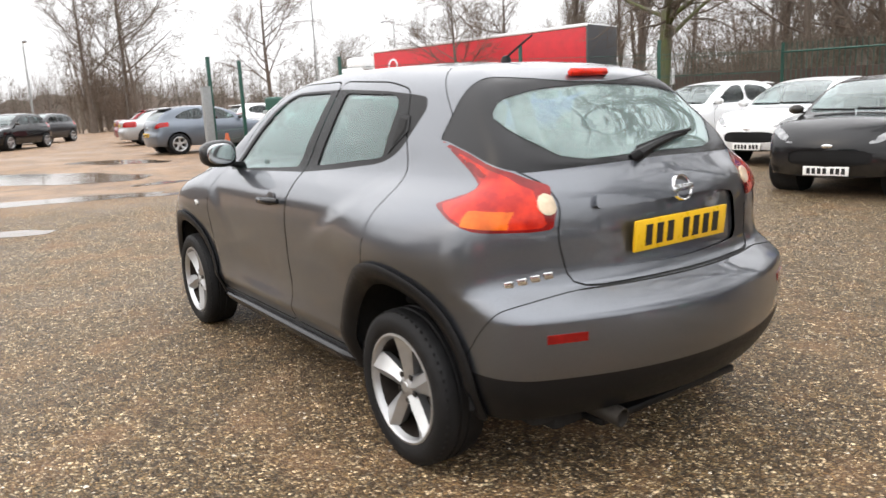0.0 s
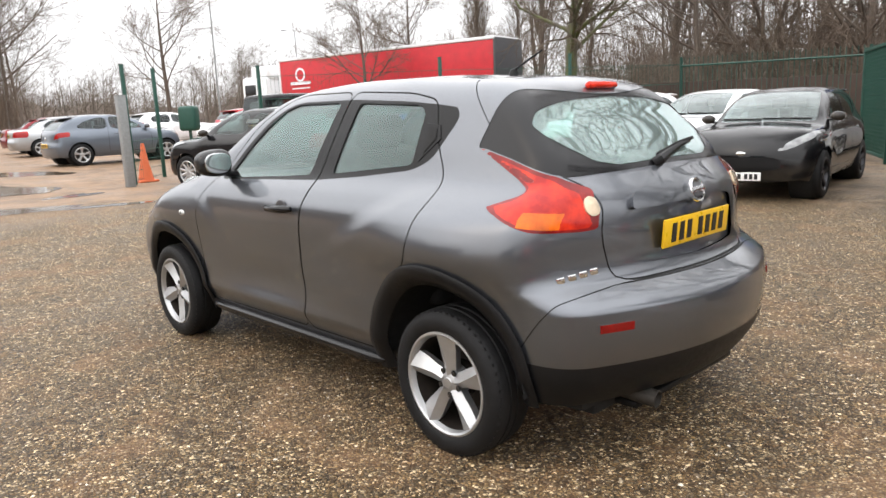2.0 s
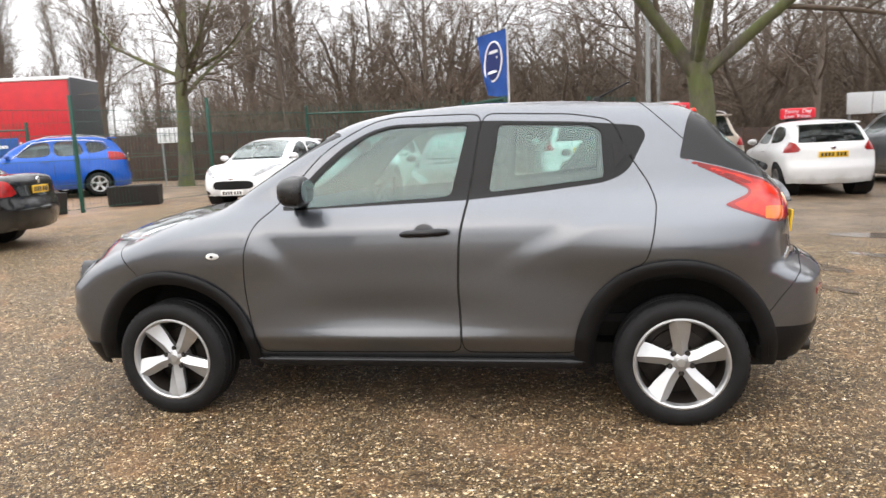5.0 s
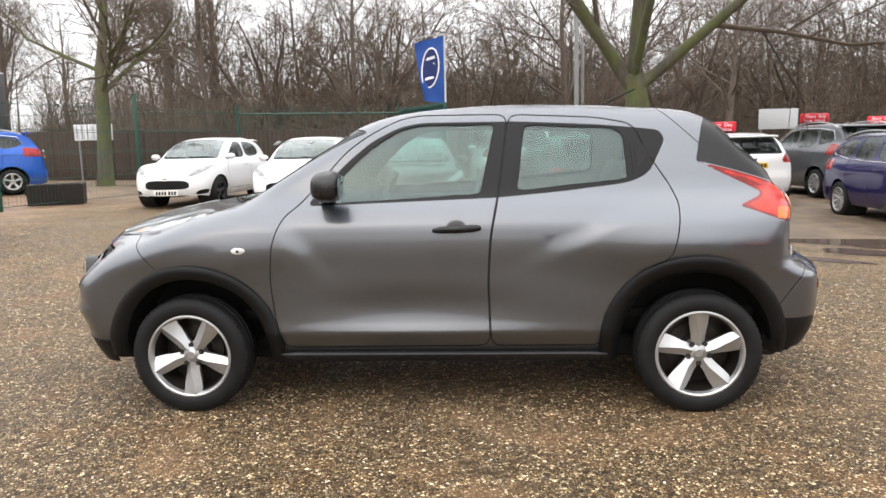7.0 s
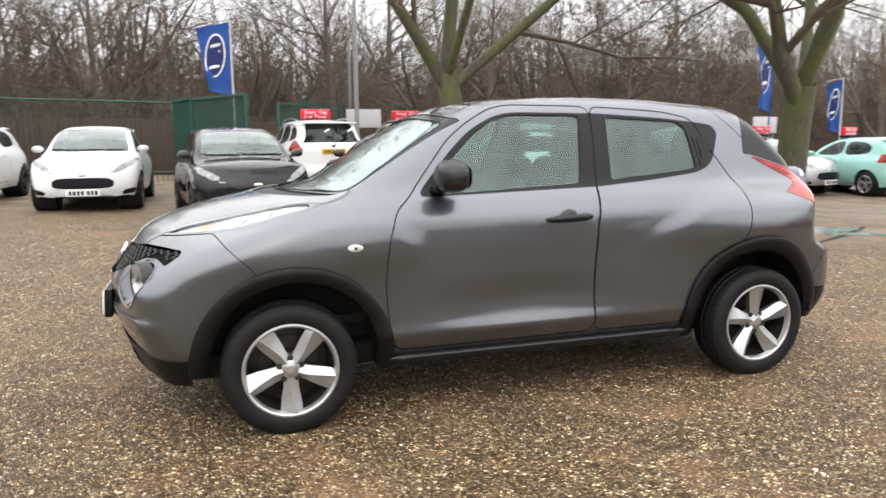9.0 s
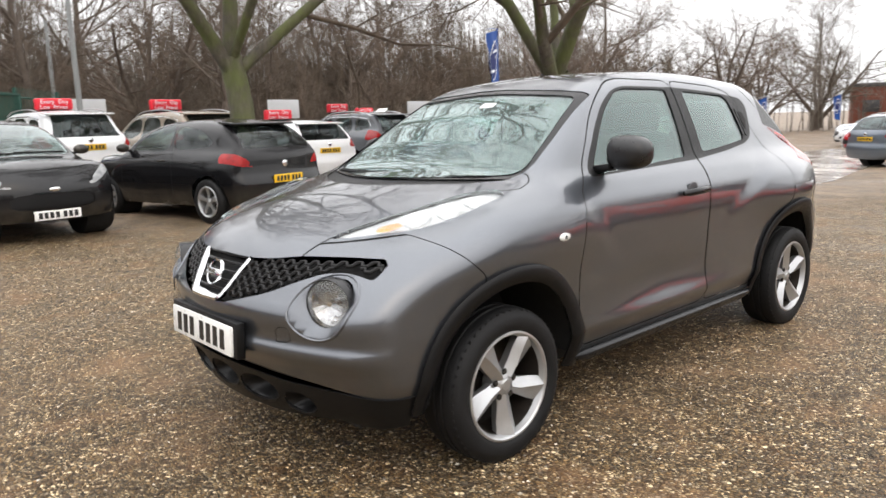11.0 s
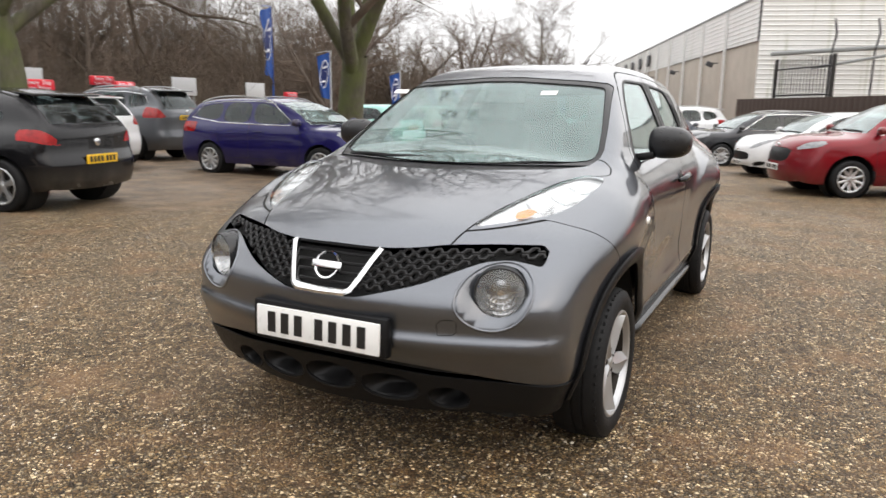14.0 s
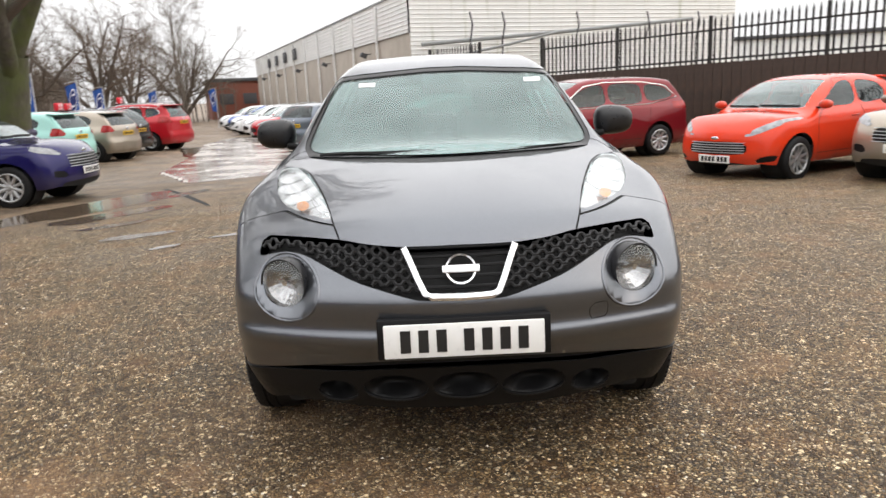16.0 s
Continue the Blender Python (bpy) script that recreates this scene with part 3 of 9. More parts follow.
def car_keys(xf, xr, H, W, cowl=(1.0, 0.99), nose_z=0.80, roof_f=0.15, roof_r=-1.35, rwin=(-1.82, 0.98), boot=None, belt=0.93):
    """The curves of an everyday car from its main sizes."""
    mx, mz = (cowl[0] + roof_f) / 2, (cowl[1] + H) / 2
    top = [(xf + 0.05, nose_z - 0.14), (xf - 0.14, nose_z + 0.02), ((xf + cowl[0]) / 2, (nose_z + cowl[1]) / 2 + 0.06), cowl, (mx, mz + 0.02),
           (roof_f, H - 0.055), (roof_f - 0.35, H - 0.008), ((roof_f + roof_r) / 2 - 0.15, H), (roof_r, H - 0.07), ((roof_r + rwin[0]) / 2, (H - 0.07 + rwin[1]) / 2 + 0.05), rwin]
    if boot:
        top += [(xr + 0.25, boot), (xr - 0.05, boot - 0.10)]
    else:
        top += [(xr - 0.08, rwin[1] - 0.16)]
    return Body(
        top=top, crown=[(xr, 0.08), (roof_r, 0.10), (roof_f, 0.10), (cowl[0], 0.10), (xf, 0.12)],
        sect=[(0.18, W - 0.10), (0.32, W - 0.03), (0.55, W), (0.78, W - 0.005), (belt - 0.02, W - 0.04), (belt + 0.10, W - 0.105), (1.25, W - 0.19), (H, W - 0.31)],
        plan=[(xr, 0.86), (xr + 0.5, 0.965), (-0.7, 1), (0.9, 1), (xf - 0.5, 0.965), (xf, 0.86)],
        plan_up=[(xr, 0.86), (roof_r, 0.95), (-0.5, 1), (0.3, 0.99), (cowl[0], 0.94), (xf, 0.86)],
        nose=[(0.18, xf - 0.08), (0.42, xf), (0.62, xf - 0.01), (nose_z, xf - 0.08), (nose_z + 0.2, xf - 0.2)], nosec=[(0.2, 0.34), (0.6, 0.40), (0.9, 0.5)],
        tail=[(0.18, xr + 0.10), (0.36, xr + 0.015), (0.55, xr), (0.70, xr + 0.05), (rwin[1] - 0.05, xr + 0.07), (rwin[1] + 0.1, xr + 0.05)], tailc=[(0.2, 0.22), (0.6, 0.20), (1.0, 0.18)],
        bulges=((1.25, 0.62, 0.36, 0.20, 0.022), (-1.25, 0.66, 0.38, 0.20, 0.026)), belt=belt)


def wheel_meshes(radius, width, rim_r, spokes, key, alloy):
    """Tyre and rim of one wheel, its outer face towards +Y, its middle at nought."""
    bm = bmesh.new()
    w = width / 2
    lathe(bm, [(rim_r, w - 0.012), (rim_r + 0.012, w), (radius - 0.035, w + 0.004), (radius - 0.010, w - 0.010), (radius, w - 0.035), (radius, -w + 0.035),
               (radius - 0.010, -w + 0.010), (rim_r + 0.012, -w), (rim_r, -w + 0.012)], 40)
    tyre = bm_data("tyre", bm, M["rubber"])
    bm = bmesh.new()
    lathe(bm, [(rim_r + 0.004, w - 0.004), (rim_r - 0.008, w + 0.002), (rim_r - 0.020, w - 0.008), (rim_r - 0.030, w - 0.05), (rim_r - 0.035, -w + 0.02)], 40)
    hub = w - 0.035
    lathe(bm, [(0.0, hub + 0.016), (0.03, hub + 0.016), (0.036, hub + 0.010), (0.066, hub + 0.002), (0.068, hub - 0.05)], 24)
    for k in range(spokes):
        a = k * math.tau / spokes + math.pi / 2
        t = math.tau / spokes * 0.16
        ro = rim_r - 0.016
        pts = []
        for r, half, h in ((0.045, 0.026, hub + 0.004), (0.11, 0.026, hub + 0.006), (ro, ro * math.sin(t) * 1.15, w - 0.012)):
            pts.append(((-half, h), (half, h), r))
        prev = None
        d, e = Vector((math.cos(a), 0, math.sin(a))), Vector((-math.sin(a), 0, math.cos(a)))
        for (l, h0), (r_, h1), r in pts:
            q = [bm.verts.new(d * r + e * l + Vector((0, h0, 0))), bm.verts.new(d * r + Vector((0, h0 + 0.007, 0))), bm.verts.new(d * r + e * r_ + Vector((0, h1, 0))),
                 bm.verts.new(d * r + e * r_ * 0.8 + Vector((0, h1 - 0.035, 0))), bm.verts.new(d * r + e * l * 0.8 + Vector((0, h0 - 0.035, 0)))]
            if prev:
                for i in range(5):
                    bm.faces.new((prev[i], prev[(i + 1) % 5], q[(i + 1) % 5], q[i]))
            prev = q
    bmesh.ops.recalc_face_normals(bm, faces=bm.faces[:])
    rim = bm_data("rim", bm, alloy, angle=25)
    bm = bmesh.new()
    lathe(bm, [(0.0, -0.02), (rim_r * 0.72, -0.02), (rim_r * 0.72, -0.04), (rim_r * 0.98, -0.045), (rim_r * 0.98, -w)], 24)
    disc = bm_data("brake_disc", bm, M["steel"])
    return tyre, rim, disc


def add_wheel(parent, meshes, x, y, z, spin=0.0):
    wheel = new("wheel")
    wheel.parent = parent
    wheel.matrix_basis = pose(x, y, z, 0, spin, 0) if y > 0 else pose(x, y, z, 0, 0, 180) @ pose(0, 0, 0, 0, spin, 0)
    for me in meshes:
        ob = new(me.name.split(".")[0], me)
        ob.parent = wheel
    return wheel


def plate_meshes(mat, key):
    bm = bmesh.new()
    box(bm, (0.012, 0.52, 0.111), bevel=0.004)
    pl = bm_data("number_plate", bm, mat)
    bm = bmesh.new()
    box(bm, (0.003, 0.042, 0.070))
    return pl, bm_data("bar", bm, M["ink"])


KITS = {}


def car_kit(key, B, glass, step=0.07, wb=2.5, wr=0.31, lamps=None, doors=None, roof_rails=False, chrome=None, slats=None):
    """The meshes of a kind of car: (name, mesh, where, label); 'paint' meshes take the colour of each car."""
    F = B["body"]
    kit = []
    m = F.mesh(step)
    hx = wb / 2
    arch = lambda V: np.maximum(np.minimum(np.hypot(V[:, 0] - hx, V[:, 2] - wr), np.hypot(V[:, 0] + hx, V[:, 2] - wr)) - (wr + 0.055), 0.45 - np.abs(V[:, 1]))
    _, m = split(m, arch)
    trimf = lambda V: V[:, 2] - 0.215 - 0.03 * smooth01((np.abs(V[:, 0]) - hx - 0.3) / 0.3)
    low, m = split(m, trimf)
    wid = lambda V: F.width(V[:, 0], V[:, 2])
    cowl, roof_f, roof_r, rwin = B["cowl"], B["roof_f"], B["roof_r"], B["rwin"]
    ws = lambda V: np.maximum.reduce([V[:, 0] - cowl[0] + 0.05, roof_f + 0.06 - V[:, 0], np.abs(V[:, 1]) - wid(V) + 0.075, cowl[1] + 0.015 - V[:, 2]])
    screen, m = split(m, ws)
    rw = lambda V: np.maximum.reduce([V[:, 0] - roof_r + 0.03, rwin[0] + 0.02 - V[:, 0], np.abs(V[:, 1]) - wid(V) + 0.085, rwin[1] + 0.03 - V[:, 2]])
    back, m = split(m, rw)
    sides = []
    for poly in glass:
        pp = round_poly(poly)
        g, m = split(m, lambda V: np.maximum(sd_poly(V[:, 0], V[:, 2], pp), 0.30 - np.abs(V[:, 1])))
        for sgn in (1, -1):
            h, _ = split(g, lambda V: -sgn * V[:, 1])
            sides.append(h)
    hl = lamps["head"]
    hp = round_poly(hl, 1)
    head, m = split(m, lambda V: np.maximum(sd_poly(np.abs(V[:, 1]), V[:, 2], hp), F.xf - 0.85 - V[:, 0]))
    tp = round_poly(lamps["tail"], 1)
    tail, m = split(m, lambda V: np.maximum(sd_poly(np.abs(V[:, 1]), V[:, 2], tp), V[:, 0] - F.xr - lamps.get("run", 0.62)))
    gp = round_poly(lamps["grille"], 1)
    grille, m = split(m, lambda V: np.maximum(sd_poly(np.abs(V[:, 1]), V[:, 2], gp), F.xf - 0.5 - V[:, 0]))
    lowp = round_poly(lamps.get("low", [(-0.66, 0.235), (0.66, 0.235), (0.60, 0.34), (-0.60, 0.34)]), 1)
    if F.xf < 2.3:
        valance, m = split(m, lambda V: np.maximum(sd_poly(np.abs(V[:, 1]), V[:, 2], lowp), F.xf - 0.5 - V[:, 0]))
        if len(valance[2]):
            kit.append(("lower_grille", sheet_data("lower_grille", shifted(valance, -0.01), M["gap"]), None, "", ""))
        fogp = round_poly(lamps.get("fog", [(0.52, 0.40), (0.76, 0.42), (0.74, 0.52), (0.56, 0.50)]), 1)
        fog, m = split(m, lambda V: np.maximum(sd_poly(np.abs(V[:, 1]), V[:, 2], fogp), F.xf - 0.7 - V[:, 0]))
        for h in halves(fog):
            kit.append(("fog_lamp_recess", sheet_data("fog_lamp_recess", shifted(h, -0.006), M["trim"]), None, "", ""))
    gaps = []
    for poly in doors or ():
        dp = np.array(poly, float)
        big, m2 = split(m, lambda V: np.maximum(sd_poly(V[:, 0], V[:, 2], dp) - 0.004, 0.3 - np.abs(V[:, 1])))
        inner, ring = split(big, lambda V: sd_poly(V[:, 0], V[:, 2], dp) + 0.004)
        gaps.append(ring)
        m = joined(m2, inner)
    kit.append(("body", sheet_data("body", m, M["white"]), None, "paint", ""))
    for sgn in (1, -1):
        end = split(low, lambda V: -sgn * V[:, 0])[0]
        if len(end[2]):
            kit.append(("lower_trim", sheet_data("lower_trim", end, M["trim"]), None, "", "black lower trim"))
    for ring in gaps:
        for h in halves(ring):
            kit.append(("door_seam", sheet_data("door_seam", shifted(h, -0.004), M["gap"]), None, "", ""))
    kit.append(("windscreen", sheet_data("windscreen", shifted(screen, -0.004), M["glass_wet"]), None, "", ""))
    kit.append(("rear_window", sheet_data("rear_window", shifted(back, -0.004), M["glass_dark"]), None, "", ""))
    for g in sides:
        if len(g[2]):
            kit.append(("side_window", sheet_data("side_window", shifted(g, -0.004), M["glass_dark"]), None, "", ""))
    for nm, g, mat in (("headlight", head, "car_lamp"), ("tail_light", tail, "tail_red")):
        for sgn in (1, -1):
            h, _ = split(g, lambda V: -sgn * V[:, 1])
            if len(h[2]):
                kit.append((nm, sheet_data(nm, shifted(h, 0.004), M[mat]), None, "", ""))
    if len(grille[2]):
        kit.append(("grille", sheet_data("grille", shifted(grille, -0.012), M["trim"]), None, "", "black grille"))
    if chrome:
        for sy in (1, -1):
            bm = bmesh.new()
            pts = []
            for (x0, z0), (x1, z1) in zip(chrome, chrome[1:]):
                for k in range(6):
                    x, z = x0 + (x1 - x0) * k / 6, z0 + (z1 - z0) * k / 6
                    lo, hi = 0.2, 1.2
                    for _ in range(22):
                        mid = (lo + hi) / 2
                        lo, hi = (lo, mid) if F.field(np.float64(x), np.float64(mid), np.float64(z)) > 0 else (mid, hi)
                    pts.append((x, sy * (lo + 0.002), z))
            tube(bm, pts, 0.009, 5)
            kit.append(("window_line", bm_data("window_line", bm, M["chrome"]), None, "", "chrome window line"))
    if slats:
        z0, z1, n, half = slats
        for k in range(n):
            z = z0 + (z1 - z0) * k / (n - 1)
            bm = bmesh.new()
            pts = []
            for y in np.linspace(-half, half, 13):
                lo, hi = 0.9, 2.6
                for _ in range(22):
                    mid = (lo + hi) / 2
                    lo, hi = (lo, mid) if F.field(np.float64(mid), np.float64(abs(y)), np.float64(z)) > 0 else (mid, hi)
                pts.append((lo - 0.002, y, z))
            tube(bm, pts, 0.007, 5)
            kit.append(("grille_slat", bm_data("grille_slat", bm, M["alloy"]), None, "", ""))
    if roof_r > -1.75:
        bm = bmesh.new()
        box(bm, (0.24, 2 * (F.w - 0.30), 0.030), (roof_r - 0.07, 0, float(F.top(roof_r)) - 0.012), (0, -5, 0), bevel=0.012, seg=2)
        kit.append(("spoiler", bm_data("spoiler", bm, M["white"]), None, "paint", ""))
    bz = B.get("pz_r", 0.82) + (0.20 if B.get("pz_r", 0.82) < 0.7 else 0.13)
    bm = bmesh.new()
    lathe(bm, [(0.0, 0.006), (0.040, 0.006), (0.048, 0.0), (0.048, -0.01)], 20, "X")
    kit.append(("badge", bm_data("badge", bm, M["chrome"]), pose(float(F.tail(bz)) - 0.004, 0, bz, 0, 0, 180), "", "plain chrome disc badge"))
    # seats, floor and wheel wells
    bm = bmesh.new()
    box(bm, (F.xf - F.xr - 1.3, 2 * F.w - 0.32, 0.10), ((F.xf + F.xr) / 2, 0, 0.30))
    for sx in (-0.05, -0.85):
        for sy in (0.36, -0.36):
            box(bm, (0.5, 0.46, 0.22), (sx + 0.1, sy, 0.52), bevel=0.06)
            box(bm, (0.16, 0.46, 0.60), (sx - 0.18, sy, 0.86), (0, -14, 0), bevel=0.06)
            box(bm, (0.09, 0.24, 0.17), (sx - 0.26, sy, 1.22), bevel=0.03)
    box(bm, (0.4, 2 * F.w - 0.4, 0.25), (cowl[0] - 0.32, 0, 0.86), bevel=0.06)
    kit.append(("cabin", bm_data("cabin", bm, M["cabin"]), None, "", "dark seats and floor"))
    bm = bmesh.new()
    lathe(bm, [(0.0, -0.24), (wr + 0.05, -0.24), (wr + 0.05, 0.05)], 24)
    well = bm_data("wheel_well", bm, M["gap"])
    for sx in (hx, -hx):
        for sy in (1, -1):
            kit.append(("wheel_well", well, pose(sx, sy * (F.w - 0.13), wr + 0.02, 0, 0, 0 if sy > 0 else 180), "", ""))
    bm = bmesh.new()
    vs = bmesh.ops.create_uvsphere(bm, u_segments=12, v_segments=8, radius=1)["verts"]
    for v in vs:
        v.co = Vector((v.co.x * 0.06 + (0.02 if v.co.x > 0 else 0), v.co.y * 0.10, v.co.z * 0.065))
    mir = bm_data("mirror", bm, M["white"])
    mx, mz = cowl[0] - 0.33, cowl[1] + 0.06
    bm = bmesh.new()
    box(bm, (0.05, 0.12, 0.03), (0, 0, 0), bevel=0.01)
    arm = bm_data("mirror_arm", bm, M["trim"])
    bm = bmesh.new()
    tube(bm, [(0.10, 0, 0), (0.06, 0.018, 0.004), (-0.06, 0.018, 0.006), (-0.10, 0, 0.006)], 0.011, 6)
    pull = bm_data("door_handle", bm, M["white"])
    hz, hx_ = cowl[1] - 0.13, (glass[0][-1][0] + 0.16)
    for sy in (1, -1):
        wm = float(F.width(np.float64(mx), np.float64(mz)))
        kit.append(("mirror", mir, pose(mx, sy * (wm + 0.145), mz), "paint", ""))
        kit.append(("mirror_arm", arm, pose(mx + 0.01, sy * (wm + 0.03), mz - 0.045), "", ""))
        kit.append(("door_handle", pull, pose(hx_, sy * float(F.width(np.float64(hx_), np.float64(hz))), hz, 0, 0, 0 if sy > 0 else 180), "paint", ""))
    # wipers along the foot of the windscreen, and a plain badge on the nose
    for y0, y1 in ((0.58, -0.04), (-0.06, -0.60)):
        bm = bmesh.new()
        pts = []
        for y in np.linspace(y0, y1, 7):
            lo, hi, z = 0.2, F.xf, cowl[1] + 0.045 + 0.02 * (y0 - y)
            for _ in range(20):
                mid = (lo + hi) / 2
                lo, hi = (lo, mid) if F.field(np.float64(mid), np.float64(abs(y)), np.float64(z)) > 0 else (mid, hi)
            pts.append((lo + 0.012, y, z))
        tube(bm, pts, 0.012, 5)
        kit.append(("wiper", bm_data("wiper", bm, M["trim"]), None, "", ""))
    nz = max(q[1] for q in lamps["grille"]) + 0.045
    bm = bmesh.new()
    vs = bmesh.ops.create_uvsphere(bm, u_segments=16, v_segments=8, radius=1)["verts"]
    for v in vs:
        v.co = Vector((v.co.x * 0.012, v.co.y * 0.065, v.co.z * 0.027))
    kit.append(("badge", bm_data("badge", bm, M["chrome"]), pose(float(F.nose(nz)) - 0.006, 0, nz), "", "plain silver oval badge"))
    if roof_rails:
        for sy in (1, -1):
            bm = bmesh.new()
            xs = np.linspace(roof_f - 0.1, roof_r + 0.05, 9)
            tube(bm, [(x, sy * (F.w - 0.30), float(F.top(x)) - 0.05 + 0.07 * math.sin(math.pi * i / 8) ** 0.5) for i, x in enumerate(xs)], 0.014, 6)
            kit.append(("roof_rail", bm_data("roof_rail", bm, M["alloy"]), None, "", ""))
    KITS[key] = dict(parts=kit, body=F, wb=wb, wr=wr, front=(F.xf, B.get("pz_f", 0.50)), rear=(F.xr, B.get("pz_r", 0.82)))


def park(key, paint, x, y, head, label, group="", rim="alloy", category="car"):
    """One parked car of a kind, its front towards head (degrees from +X)."""
    K = KITS[key]
    car = empty("car", pose(x, y, gz(x, y) - 0.008, 0, 0, head), label, category, group)
    for nm, me, at, what, lab in K["parts"]:
        ob = new(nm, me)
        ob.parent = car
        if at is not None:
            ob.matrix_basis = at
        if what == "paint":
            ob.material_slots[0].link = "OBJECT"
            ob.material_slots[0].material = M[paint]
        tagged(ob, lab)
    for sx in (1, -1):
        for sy in (1, -1):
            add_wheel(car, WHEELS[rim], sx * K["wb"] / 2, sy * (K["body"].w - 0.10), K["wr"])
    for (px_, pz_), (pl, ba), turn in ((K["front"], PLATE_W, 0), (K["rear"], PLATE_Y, 180)):
        at = pose(px_ + (0.006 if turn == 0 else -0.006), 0, pz_, 0, 0, turn)
        if turn:
            F = K["body"]
            at = pose(float(F.tail(pz_)) - 0.008, 0, pz_, 0, 0, 180)
        else:
            at = pose(float(K["body"].nose(pz_)) + 0.008, 0, pz_)
        p = new("number_plate", pl)
        p.parent, p.matrix_basis = car, at
        for i in range(7):
            q = new("bar", ba)
            q.parent, q.matrix_basis = p, pose(0.0072, -0.195 + i * 0.062 + (0.024 if i > 3 else 0.0), 0)
    return car

# ---------------------------------------------------------------- ground
def build_ground():
    a = np.concatenate([[-900, -400, -200, -110, -70], np.arange(-48, 48.1, 1.0), [70, 110, 200, 400, 900]])
    X, Y = np.meshgrid(a, a, indexing="ij")
    Z = ground_z(X, Y)
    n = len(a)
    i = np.arange(n - 1)[:, None] * n + np.arange(n - 1)[None]
    q = np.stack([i, i + n, i + n + 1, i + 1], -1).reshape(-1, 4)
    me = bpy.data.meshes.new("ground")
    me.from_pydata(np.stack([X.ravel(), Y.ravel(), Z.ravel()], 1).tolist(), [], q.tolist())
    me.polygons.foreach_set("use_smooth", [True] * len(me.polygons))
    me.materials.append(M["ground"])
    tagged(new("ground", me), "wet brown gravel yard worn to earth and tarmac", "ground", kind="structure")


build_ground()


def patch(name, outline, mat, label, category, lift=0.005, kind="structure"):
    """A thin sheet that follows the lie of the ground within an outline (a star round its middle)."""
    o = np.array(outline)
    c = o.mean(0)
    rings = (1.0, 0.8, 0.55, 0.28)
    V, Fc, n = [], [], len(o)
    for r in rings:
        p = c + (o - c) * r
        V += [(x, y, gz(x, y) + lift) for x, y in p]
    V.append((c[0], c[1], gz(*c) + lift))
    for k in range(len(rings) - 1):
        for i in range(n):
            j = (i + 1) % n
            Fc.append((k * n + i, k * n + j, k * n + n + j, k * n + n + i))
    e = (len(rings) - 1) * n
    Fc += [(e + i, e + (i + 1) % n, len(V) - 1) for i in range(n)]
    me = bpy.data.meshes.new(name)
    me.from_pydata(V, [], Fc)
    me.polygons.foreach_set("use_smooth", [True] * len(me.polygons))
    me.materials.append(M[mat])
    bm = bmesh.new()
    bm.from_mesh(me)
    bmesh.ops.recalc_face_normals(bm, faces=bm.faces[:])
    if sum(f.normal.z for f in bm.faces) < 0:
        bmesh.ops.reverse_faces(bm, faces=bm.faces[:])
    bm.to_mesh(me)
    bm.free()
    return tagged(new(name, me), label, category, kind=kind)


def puddle(x, y, rx, ry, turn, seed, label, ragged=0.25):
    g = np.random.default_rng(seed)
    ph = g.uniform(0, 6.28, 7)
    out = []
    for a in np.linspace(0, math.tau, 72, endpoint=False):
        r = 1 + ragged * sum(math.sin(k * a + ph[k - 2]) / k ** 0.8 for k in range(2, 9)) * 0.6
        u, v = rx * r * math.cos(a), ry * r * math.sin(a)
        t = math.radians(turn)
        out.append((x + u * math.cos(t) - v * math.sin(t), y + u * math.sin(t) + v * math.cos(t)))
    patch("puddle", out, "water", label, "puddle")


WET = "shallow rain puddle on the worn yard"
puddle(6.0, 5.05, 2.0, 0.55, -14, 1, "long rain puddle beside the blue car")
puddle(5.0, 4.25, 0.85, 0.34, -30, 2, WET)
puddle(3.05, 3.15, 0.36, 0.15, -65, 3, WET)
puddle(2.35, 2.62, 0.16, 0.06, -50, 4, WET)
puddle(2.85, 2.10, 0.28, 0.06, -60, 5, WET)
puddle(3.95, 3.75, 0.40, 0.16, -40, 12, WET)
puddle(7.3, 4.1, 0.75, 0.16, -20, 13, WET)
puddle(15.5, 5.6, 3.2, 0.5, 12, 6, WET)
puddle(20.0, 7.6, 3.5, 0.8, 20, 7, WET)
puddle(-13.8, -0.2, 2.3, 1.25, 35, 8, "wide pale rain puddle on brown earth")
puddle(-9.3, -0.6, 0.42, 1.5, -12, 9, WET)
puddle(-8.6, 1.1, 0.20, 0.8, -14, 14, WET)
puddle(-6.45, -1.62, 0.22, 0.62, -25, 10, WET)
puddle(-10.6, 1.3, 0.25, 0.5, 10, 15, WET)
puddle(-17.5, 2.0, 1.6, 0.7, 40, 16, WET)
strip = [(11.9, 6.2), (10.6, 5.45), (9.15, 4.68), (9.6, 4.0), (10.4, 3.0), (13.5, 3.2), (17.0, 3.9), (22.0, 4.8), (30.0, 7.5), (31.0, 9.6), (25.0, 9.2), (19.0, 7.6), (15.0, 6.8)]
patch("concrete_strip", strip, "concrete", "pale wet concrete strip across the yard", "pavement", 0.006)
for i in range(6):
    f = i / 5
    mx, my = 11.6 - 2.2 * f, 6.02 - 1.22 * f
    patch("painted_mark", [(mx - 0.10, my - 0.02), (mx + 0.0, my - 0.08), (mx + 0.52, my + 0.12), (mx + 0.44, my + 0.17)], "worn_paint", "worn white painted mark on wet concrete", "road marking", 0.011)
crack = [(8.35, 4.75), (7.4, 4.12), (6.5, 3.62), (5.5, 3.12), (5.47, 3.17), (6.45, 3.70), (7.33, 4.20), (8.3, 4.82)]
patch("crack", crack, "gap", "dark crack in the old tarmac", "crack", 0.004)


